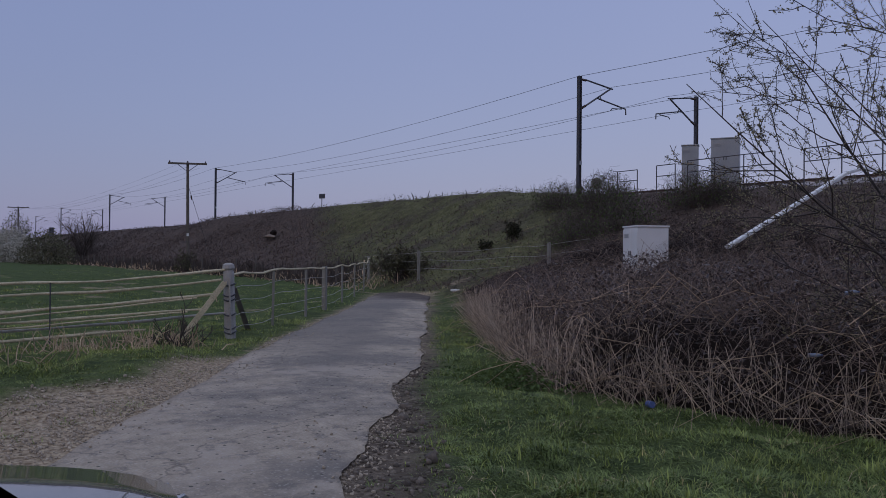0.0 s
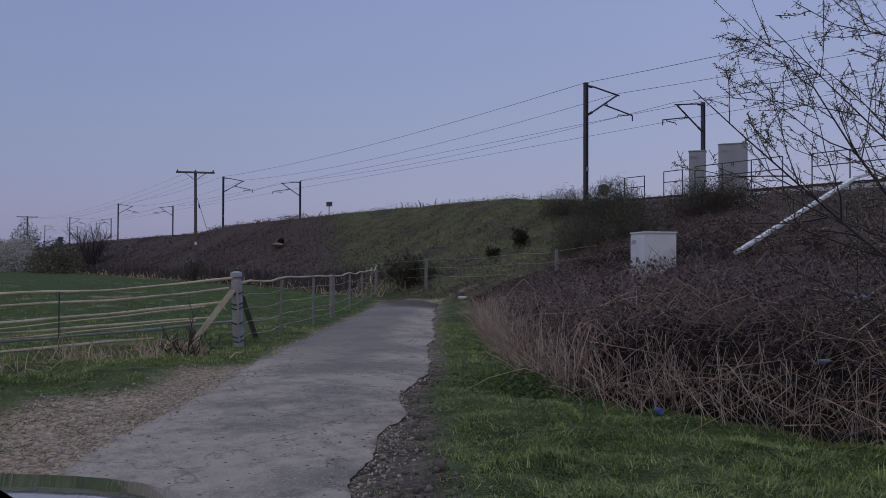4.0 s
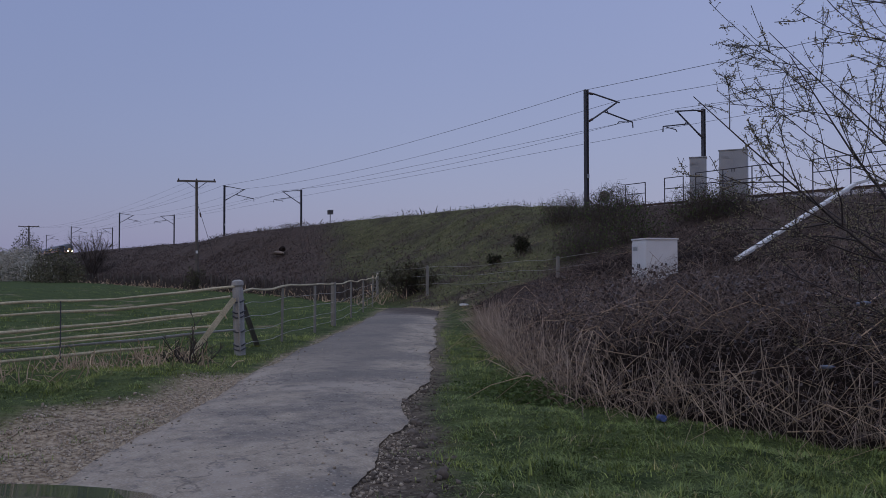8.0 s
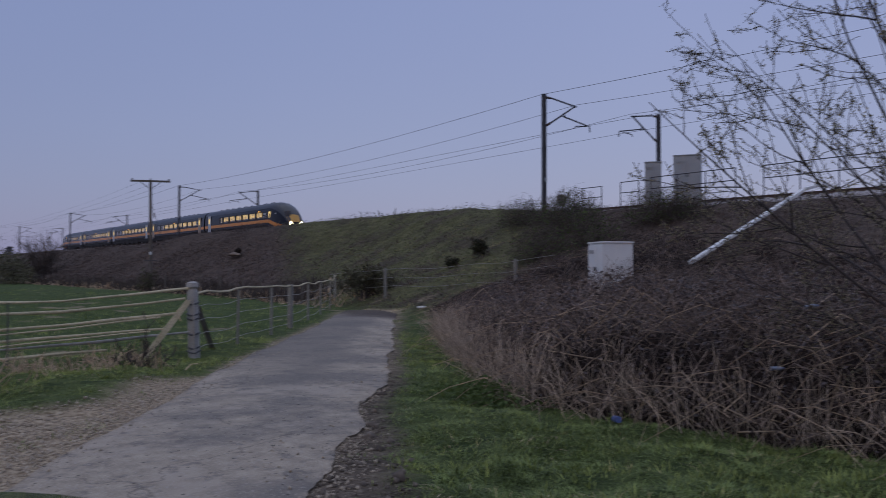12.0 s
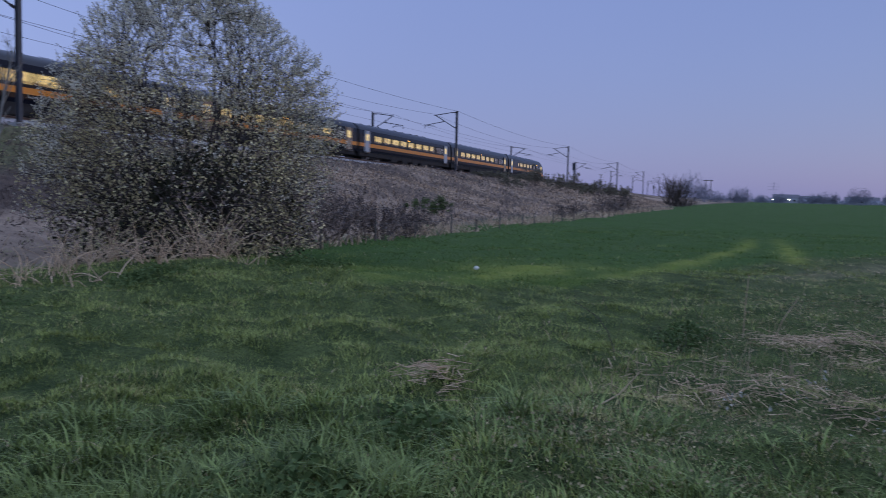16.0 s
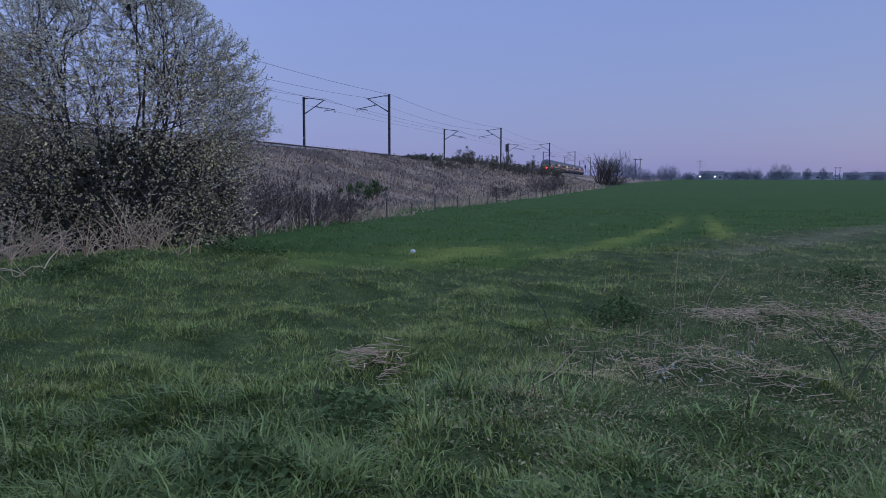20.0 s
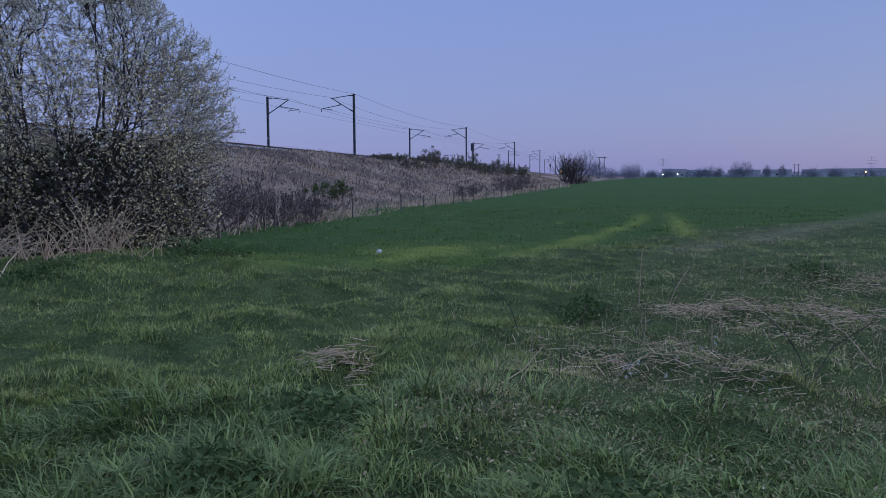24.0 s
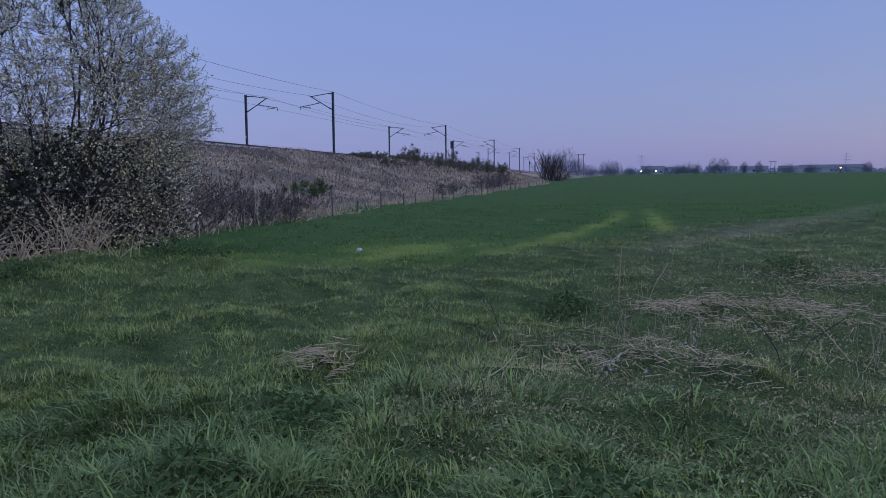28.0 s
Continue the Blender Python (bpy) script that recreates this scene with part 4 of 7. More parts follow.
def squeeze(x, y, z, cab, L):
    if not cab or x < -L:
        return (x, y, z)
    u = (x + L) / L
    zt = 3.74 - 2.30 * u ** 2.4
    zb = 1.02 - 0.42 * smooth(0.0, 0.5, u)
    f = (z - 1.02) / (3.74 - 1.02)
    w = 1 - 0.38 * u ** 2.6
    return (x, y * w, zb + (zt - zb) * f)


def build_car(cab, index):
    tail = index == 4
    t = thing("railcar", "dark navy express railcar with lit windows and an orange stripe" if not cab else
              ("dark navy leading railcar with a raked nose and lit windows" if not tail else "dark navy rear railcar with a yellow end and red tail lamps"),
              "train", None, "cars of the train")
    xs, L = car_sections(cab)
    win_x = [(-6.4 - 1.95 * k, 1.6) for k in range(6)] + [(-17.75, 0.8)] if cab else [(-3.6 - 1.95 * k, 1.6) for k in range(9)]
    WZ0, WZ1 = 2.00, 2.68
    for s in (-1, 1):
        # side wall with window openings, strip by strip
        bm = bmesh.new()
        zs = sorted({1.02, 1.25, 1.50, 1.86, WZ0, WZ1, 3.05})
        cuts = sorted(set(round(float(v), 3) for v in xs) | {round(c + h * w / 2, 3) for c, w in win_x for h in (-1, 1)})
        yw = lambda z: float(np.interp(z, [q[1] for q in SIDE], [q[0] for q in SIDE]))
        grid = {}
        for i, x in enumerate(cuts):
            for z in zs:
                grid[x, z] = bm.verts.new(squeeze(x, s * yw(z), z, cab, L))
        for x0, x1 in zip(cuts, cuts[1:]):
            mid = (x0 + x1) / 2
            inwin = any(abs(mid - c) < w / 2 for c, w in win_x)
            for z0, z1 in zip(zs, zs[1:]):
                if inwin and z0 == WZ0:
                    continue
                bm.faces.new((grid[x0, z0], grid[x1, z0], grid[x1, z1], grid[x0, z1]))
        part("side_wall", bm, M_navy, t, smooth=False)
        # orange stripe, a thin band laid on the wall; it sweeps down at the nose
        rings = []
        for x in xs:
            if x < -CAR_L + 0.05:
                continue
            u = max(0.0, (x + L) / L) if cab else 0.0
            z0 = 1.50 - 0.20 * u
            z1 = 1.84 - 0.05 * u
            a, b = squeeze(x, s * (yw(z0) + 0.012), z0, cab, L), squeeze(x, s * (yw(z1) + 0.012), z1, cab, L)
            rings.append([a, b])
        part("stripe", loft(rings)[0], M_orange, t, "orange stripe below the windows")
        for c, w in win_x:
            pane = part("window", box(w - 0.05, 0.02, WZ1 - WZ0 - 0.04, (c, s * 1.325, WZ0 + 0.02), 0.006), M_tint, t, "tinted window lit from inside")
            fr = join(box(w + 0.06, 0.05, 0.05, (c, s * 1.345, WZ1 - 0.02)), box(w + 0.06, 0.05, 0.05, (c, s * 1.352, WZ0 - 0.03)),
                      box(0.05, 0.05, WZ1 - WZ0, (c - w / 2, s * 1.35, WZ0)), box(0.05, 0.05, WZ1 - WZ0, (c + w / 2, s * 1.35, WZ0)))
            part("window_frame", fr, M_rubber, pane)
            for k in ((-0.42, 0.36) if w > 1 else (0.0,)):
                part("seat_back", box(0.16, 0.5, 0.30, (c + k, s * 0.95, WZ0 - 0.08), 0.05), M_seat, pane)
    # saloon wall behind the windows, down the middle
    x0, x1 = -CAR_L + 2.2, (-5.0 if cab else -2.2)
    part("saloon", box(x1 - x0, 0.05, 1.0, ((x0 + x1) / 2, 0, 1.85)), M_saloon, t, "warmly lit saloon interior")
    part("saloon_floor", box(x1 - x0, 2.5, 0.04, ((x0 + x1) / 2, 0, 1.62)), M_under, t)
    # roof
    rings = []
    for x in xs:
        half = [squeeze(x, -y, z, cab, L) for y, z in ROOF] + [squeeze(x, y, z, cab, L) for y, z in ROOF[-2::-1]]
        rings.append(half)
    part("roof", loft(rings)[0], M_roof, t, smooth=True)
    # ends
    full = [(-y, z) for y, z in SIDE] + [(-y, z) for y, z in ROOF[1:]] + [(y, z) for y, z in ROOF[-2::-1]] + [(y, z) for y, z in SIDE[-2::-1]]
    for x, do in ((-CAR_L, True), (0.0, True)):
        bm = bmesh.new()
        bm.faces.new([bm.verts.new(squeeze(x, y, z, cab, L)) for y, z in full])
        if cab and x == 0.0:
            part("nose_cap", bm, M_yellow if tail else M_navy, t, "yellow warning panel" if tail else "")
        else:
            part("end_wall", bm, M_rubber, t)
    part("skirt", box(CAR_L - (4.6 if cab else 0.4), 2.5, 0.5, (-(CAR_L + (4.2 if cab else 0)) / 2, 0, 0.60), 0.04), M_under, t)
    part("floor", box(CAR_L - (3.4 if cab else 0.1), 2.56, 0.08, (-(CAR_L + (3.3 if cab else 0)) / 2, 0, 0.98)), M_under, t)
    random.seed(40 + index)
    for k in range(4):
        part("equipment_box", box(random.uniform(1.4, 2.2), 2.62, 0.55, (-7.6 - k * 2.6, 0, 0.36), 0.04), M_under, t)
    for k in range(9):
        part("roof_pod", box(random.uniform(0.3, 0.8), 0.55, 0.09, (-5.5 - k * 1.9, 0, 3.70), 0.03), M_under, t)
    for bx in (-3.7 if not cab else -5.0, -CAR_L + 3.5):
        bog = part("bogie", join(box(3.3, 0.14, 0.26, (bx, -1.02, 0.42), 0.03), box(3.3, 0.14, 0.26, (bx, 1.02, 0.42), 0.03), box(0.5, 2.1, 0.24, (bx, 0, 0.48), 0.03)), M_under, t)
        for dx in (-1.3, 1.3):
            for s in (-1, 1):
                part("wheel", tube([(bx + dx, s * 0.82, 0.45), (bx + dx, s * 0.70, 0.45), (bx + dx, s * 0.68, 0.45)], [0.45, 0.45, 0.48], 20), M_wheel, bog)
            part("axle", tube([(bx + dx, -0.7, 0.45), (bx + dx, 0.7, 0.45)], 0.08, 8), M_under, bog)
        for s in (-1, 1):
            part("axle_box", box(0.3, 0.1, 0.2, (bx - 1.3, s * 1.10, 0.38), 0.03), M_wheel, bog)
    # doors
    doors = [(-CAR_L + 1.6, M_door if index % 2 == 0 else M_bronze)]
    if not cab:
        doors.append((-1.6, M_bronze if index % 2 else M_door))
    for dx, mat in doors:
        for s in (-1, 1):
            d = part("door", box(1.0, 0.03, 1.98, (dx, s * 1.375, 1.05), 0.012), mat, t, "plug door")
            part("door_window", box(0.5, 0.02, 0.62, (dx, s * 1.392, 2.10), 0.03), M_saloon, d, "lit door window")
            part("step", box(0.9, 0.12, 0.04, (dx, s * 1.40, 0.95)), M_wheel, d)
    for s in (-1, 1):
        # emblem of two plain wings and bars that stand for the lettering
        lx = -5.0 if cab else -2.75
        for side in (-1, 1):
            e = bmesh.new()
            for row in range(3):
                w = 0.42 - row * 0.11
                z = 2.52 - row * 0.07
                q = [(lx + side * 0.06, z), (lx + side * (0.06 + w), z + 0.05), (lx + side * (0.06 + w * 0.9), z), (lx + side * 0.06, z - 0.05)]
                e.faces.new([e.verts.new((x, s * 1.372, zz)) for x, zz in q])
            part("emblem_wing", e, M_silver, t, "silver wing emblem")
        part("emblem_disc", tube([(lx, s * 1.362, 2.49), (lx, s * 1.374, 2.49)], 0.10, 12), M_silver, t)
        for row, w in ((0, 1.0), (1, 0.95), (2, 0.95)):
            part("lettering_bar", box(w, 0.012, 0.05 if row == 0 else 0.022, (lx, s * 1.368, 2.22 - row * 0.09)), M_silver, t, "illegible silver lettering")
        part("amber_marker", box(0.55, 0.02, 0.05, (-6.6 if cab else -12.0, s * 1.335, 2.76)), M_amber, t, "amber marker light")
        for k in range(3):
            part("panel_seam", box(0.03, 0.02, 0.36, ((-4.5 if cab else -2.0) + 0.35 * k, s * 1.372, 1.49)), M_navy, t)
    part("gangway", box(0.42, 1.3, 2.4, (-CAR_L - 0.15, 0, 1.05), 0.05), M_rubber, t, "black folding gangway")
    part("coupler", tube([(-CAR_L - 0.4, 0, 0.85), (-CAR_L + 0.3, 0, 0.85)], 0.12, 8), M_under, t)
    if cab:
        # windscreen, cab side window, lamps, buffer beam
        rings = []
        for x in np.linspace(-2.35, -0.78, 7):
            rings.append([squeeze(x, y * 0.985, z + 0.018, True, L) for y, z in ((-0.98, 3.48), (-0.6, 3.66), (0, 3.745), (0.6, 3.66), (0.98, 3.48))])
        part("windscreen", loft(rings)[0], M_glass, t, "dark raked windscreen", True)
        for s in (-1, 1):
            part("cab_window", box(0.48, 0.03, 0.62, (-3.75, s * 1.335, 2.05), 0.06), M_saloon if not tail else M_glass, t, "lit cab side window" if not tail else "")
            part("small_vent", box(0.2, 0.03, 0.12, (-2.35, s * 1.28, 2.35), 0.01), M_silver, t)
            part("lamp_housing", box(0.34, 0.40, 0.30, (-0.14, s * 0.60, 1.14), 0.06), M_glass, t)
            part("lamp", tube([(-0.06, s * 0.60, 1.30), (0.012, s * 0.60, 1.30), (0.03, s * 0.60, 1.30)], [0.17, 0.165, 0.09], 12), M_taillamp if tail else M_headlamp, t, "glowing red tail lamp" if tail else "glowing headlamp")
            if tail:
                part("side_lamp", box(0.16, 0.06, 0.14, (-0.06, s * 0.81, 1.22), 0.02), M_taillamp, t, "glowing red tail lamp")
            rings = []
            for x in np.linspace(-1.5, -0.02, 6):
                rings.append([squeeze(x, s * yv * 1.006, z, True, L) for yv, z in ((1.30, 1.10), (1.37, 1.55), (1.37, 1.80))])
            part("cheek_panel", loft(rings)[0], M_orange, t, "orange sweep on the nose")
        rings = []
        for x in np.linspace(-0.7, 0.0, 5):
            rings.append([squeeze(x, y * 0.99, z + 0.02, True, L) for y, z in ((-1.15, 3.3), (-0.6, 3.66), (0, 3.745), (0.6, 3.66), (1.15, 3.3))])
        part("nose_panel", loft(rings)[0], M_yellow, t, "yellow warning panel", True)
        part("buffer_beam", box(0.35, 1.5, 0.22, (-0.12, 0, 0.48), 0.06), M_under, t)
        part("front_coupler", tube([(-0.2, 0, 0.75), (0.28, 0, 0.75)], 0.13, 10), M_under, t)
        part("plough", box(0.5, 2.0, 0.3, (-1.0, 0, 0.2), 0.05), M_under, t)
    return t


PITCH = 23.6
for k in range(5):
    car = build_car(k in (0, 4), k)
    TRAIN.append((car, PITCH * k, k == 4))

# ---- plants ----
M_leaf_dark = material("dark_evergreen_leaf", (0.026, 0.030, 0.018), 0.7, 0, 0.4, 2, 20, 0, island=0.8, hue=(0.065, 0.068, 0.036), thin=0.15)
M_leaf_bramble = material("bramble_leaf", (0.034, 0.027, 0.029), 0.38, 0, 0.6, 2, 20, 0, island=0.9, hue=(0.125, 0.092, 0.085))
M_leaf_bramble.node_tree.nodes["Principled BSDF"].inputs["Specular IOR Level"].default_value = 0.5
M_nettle = material("nettle_leaf", (0.050, 0.088, 0.028), 0.7, 0, 0.3, 2, 20, 0, island=0.8, hue=(0.16, 0.22, 0.075), thin=0.25)
M_catkin = material("pale_catkin", (0.74, 0.69, 0.54), 0.9, 0, 0.25, 0.8, 20, 0, island=0.8, hue=(0.95, 0.91, 0.76), thin=0.3)
M_cream = material("cream_catkin", (0.60, 0.52, 0.25), 0.9, 0, 0.25, 2, 20, 0, island=0.8, hue=(0.90, 0.80, 0.46))
M_bud = material("opening_bud", (0.23, 0.19, 0.10), 0.85, 0, 0.3, 2, 20, 0, island=0.9, hue=(0.44, 0.41, 0.28), thin=0.3)
M_budwood = material("thorn_twig", (0.045, 0.036, 0.036), 0.8, 0, 0.3, 4, 30, 0)
M_paletwig = material("pale_dry_cane", (0.36, 0.265, 0.180), 0.8, 0, 0.35, 2, 30, 0, island=0.9, hue=(0.72, 0.55, 0.375))
M_drystalk = material("brown_dry_stalk", (0.15, 0.112, 0.086), 0.85, 0, 0.5, 2, 30, 0, island=1.6, hue=(0.74, 0.60, 0.47), span=(0.7, 1.2))
M_grass = material("lush_grass_blade", (0.046, 0.082, 0.019), 0.5, 0, 0.55, 1.6, 5, 0, island=0.9, hue=(0.46, 0.53, 0.150), thin=0.2, span=(0.70, 1.20))
M_lush = material("broad_lush_blade", (0.034, 0.068, 0.017), 0.42, 0, 0.55, 1.6, 5, 0, island=1.1, hue=(0.34, 0.43, 0.135), thin=0.2, span=(0.70, 1.20))
M_turf = material("bright_turf_blade", (0.045, 0.082, 0.024), 0.5, 0, 0.55, 2.4, 7, 0, island=0.40, hue=(0.31, 0.40, 0.130), thin=0.2, span=(0.78, 1.24))
M_olive = material("olive_grass_blade", (0.110, 0.098, 0.042), 0.6, 0, 0.55, 1.6, 5, 0, island=0.7, hue=(0.74, 0.64, 0.29), thin=0.2, span=(0.74, 1.2))
M_cropblade = material("young_crop_blade", (0.044, 0.092, 0.020), 0.6, 0, 0.4, 0.7, 5, 0, island=0.5, hue=(0.20, 0.29, 0.070), thin=0.3)
M_hedge = material("bare_hedge_twig", (0.066, 0.055, 0.050), 0.85, 0, 0.35, 1, 20, 0, island=0.8, hue=(0.135, 0.112, 0.096))
M_haw = material("white_blossom", (0.30, 0.295, 0.24), 0.9, 0, 0.3, 1, 10, 0, island=0.8, hue=(0.60, 0.58, 0.50))
# Near-black brown: shade inside thicket and burrow, put into the colour.
M_inner_shade = material("inner_shade_brown", (0.012, 0.009, 0.008), 0.95, 0, 0.45, 1.4, 14, 0.9, 0.08, hue=(0.034, 0.025, 0.021))
M_inner_shade.node_tree.nodes["Principled BSDF"].inputs["Specular IOR Level"].default_value = 0.05
# Blue-grey base: distance haze put into the colour of far trees and pylons.
M_far_haze = material("painted_far_haze", (0.30, 0.31, 0.37), 0.95, 0, 0.2, 0.2, 2, 0, island=0.6, thin=0.35)
M_gorse = material("gorse_needle", (0.062, 0.068, 0.040), 0.8, 0, 0.4, 0.6, 6, 0, island=0.8, hue=(0.19, 0.18, 0.115), thin=0.2)


def walk_path(p, d, length, k, wander, lift, r):
    """A wandering line of k points from p along d."""
    pts = [np.array(p, float)]
    d = np.array(d, float)
    d /= np.linalg.norm(d)
    for _ in range(k - 1):
        d = d + r.normal(0, wander, 3) + np.array([0, 0, lift])
        d /= np.linalg.norm(d)
        pts.append(pts[-1] + d * length / (k - 1))
    return np.array(pts)


def grow(stems, kids, ratio, fan, wander, lift, r, k=6, keep=None):
    """Branch levels. stems: (point, direction, length, radius). kids: children a branch, level by level."""
    levels = [[]]
    for p, d, L, rad in stems:
        levels[0].append((walk_path(p, d, L, k, wander[0], lift[0], r), rad, L))
    for lv, n in enumerate(kids):
        nxt = []
        for pts, rad, L in levels[lv]:
            for j in range(n):
                u = r.uniform(0.25, 0.98) if lv else r.uniform(0.3, 1.0)
                f = u * (k - 1)
                i = min(int(f), k - 2)
                p = pts[i] + (pts[i + 1] - pts[i]) * (f - i)
                d = pts[i + 1] - pts[i]
                d = d / np.linalg.norm(d)
                side = r.normal(0, 1, 3)
                side -= d * side.dot(d)
                side /= np.linalg.norm(side)
                a = r.uniform(*fan)
                nl = L * ratio[lv] * r.uniform(0.6, 1.25) * (1.1 - 0.45 * u)
                if keep is not None and not keep(p + (d * math.cos(a) + side * math.sin(a)) * nl):
                    nl *= 0.45
                nxt.append((walk_path(p, d * math.cos(a) + side * math.sin(a), nl, k, wander[lv + 1], lift[lv + 1], r), rad * (1 - 0.6 * u) * 0.62, nl))
        levels.append(nxt)
    return levels


def wood_mesh(name, levels, mat, tip=0.35, least=0.004):
    vs, fs, n = [], [], 0
    for lv, group in enumerate(levels):
        if not group:
            continue
        pts = np.stack([g[0] for g in group])
        k = pts.shape[1]
        rad = np.maximum(np.array([g[1] for g in group])[:, None] * np.linspace(1, tip, k)[None], least)
        v, f = strands(pts, rad, 6 if lv == 0 else (4 if lv == 1 else 3))
        vs.append(v)
        fs.append(f + n)
        n += len(v)
    return raw_mesh(name, np.concatenate(vs), np.concatenate(fs), mat)


def on_twigs(group, per, r, lo=0.15):
    """Places along the branches of a level."""
    pts = np.stack([g[0] for g in group])
    k = pts.shape[1]
    i = np.repeat(np.arange(len(pts)), per)
    f = r.uniform(lo, 1, len(i)) * (k - 1.001)
    a = f.astype(int)
    return pts[i, a] + (pts[i, a + 1] - pts[i, a]) * (f - a)[:, None]


OCT = np.array([(1, 0, 0), (-1, 0, 0), (0, 1, 0), (0, -1, 0), (0, 0, 1.5), (0, 0, -1.5)], float)
OCT_F = np.array([(0, 2, 4), (2, 1, 4), (1, 3, 4), (3, 0, 4), (2, 0, 5), (1, 2, 5), (3, 1, 5), (0, 3, 5)])


def leaves(name, at, size, mat, r, flat=0.0, long=1.6):
    """Folded leaves, two faces each, turned every way."""
    n = len(at)
    d = r.normal(0, 1, (n, 3))
    d[:, 2] *= 1 - flat
    d /= np.linalg.norm(d, axis=1, keepdims=True)
    s = np.cross(d, r.normal(0, 1, (n, 3)))
    s /= np.linalg.norm(s, axis=1, keepdims=True)
    nn = np.cross(d, s)
    z = np.asarray(size).reshape(-1, 1) * r.uniform(0.6, 1.4, (n, 1))
    v = np.stack([at, at + d * z * long * 0.5 + s * z * 0.5 + nn * z * 0.18, at + d * z * long, at + d * z * long * 0.5 - s * z * 0.5 + nn * z * 0.18], 1)
    i = np.arange(n)[:, None] * 4
    f = np.concatenate([i + np.array([0, 1, 2]), i + np.array([0, 2, 3])])
    return raw_mesh(name, v.reshape(-1, 3), f, mat)


# the catkin shrub
def dome(n, r, rx, ry, h, inner, seed):
    """Places in an uneven dome, most of them near its skin, with the way outwards at each."""
    u, a = r.uniform(0.0, 1.0, n), r.uniform(0, 6.283, n)
    c = np.sqrt(np.clip(1 - u * u, 0, 1))
    d = np.stack([c * np.cos(a), c * np.sin(a), u], -1)
    bulge = 0.80 + 0.36 * fbm(a * 1.6 + 3, u * 4.0, seed)
    bulge = np.where(a > 5.9, bulge * (6.283 - a) / 0.383 + (1 - (6.283 - a) / 0.383) * (0.80 + 0.36 * fbm(a * 0 + 3, u * 4.0, seed)), bulge)
    f = (inner + (1 - inner) * r.random(n) ** 0.6) * bulge
    return d * f[:, None] * np.array([rx, ry, h]), d


def twig_set(p, d, length, rad, r, k=3, spread=0.6, lift=0.35):
    n = len(p)
    w = d * 0.8 + np.array([0, 0, lift]) + r.normal(0, spread, (n, 3))
    w /= np.linalg.norm(w, axis=1, keepdims=True)
    L = r.uniform(*length, n)[:, None]
    u = np.linspace(-1, 0, k)
    pts = p[:, None] + w[:, None] * L[:, None] * u[None, :, None]
    pts[:, 1:-1] += r.normal(0, 0.03, pts[:, 1:-1].shape)
    return pts, np.repeat((rad * r.uniform(0.7, 1.3, n))[:, None], k, 1) * np.linspace(1.2, 0.7, k)[None]


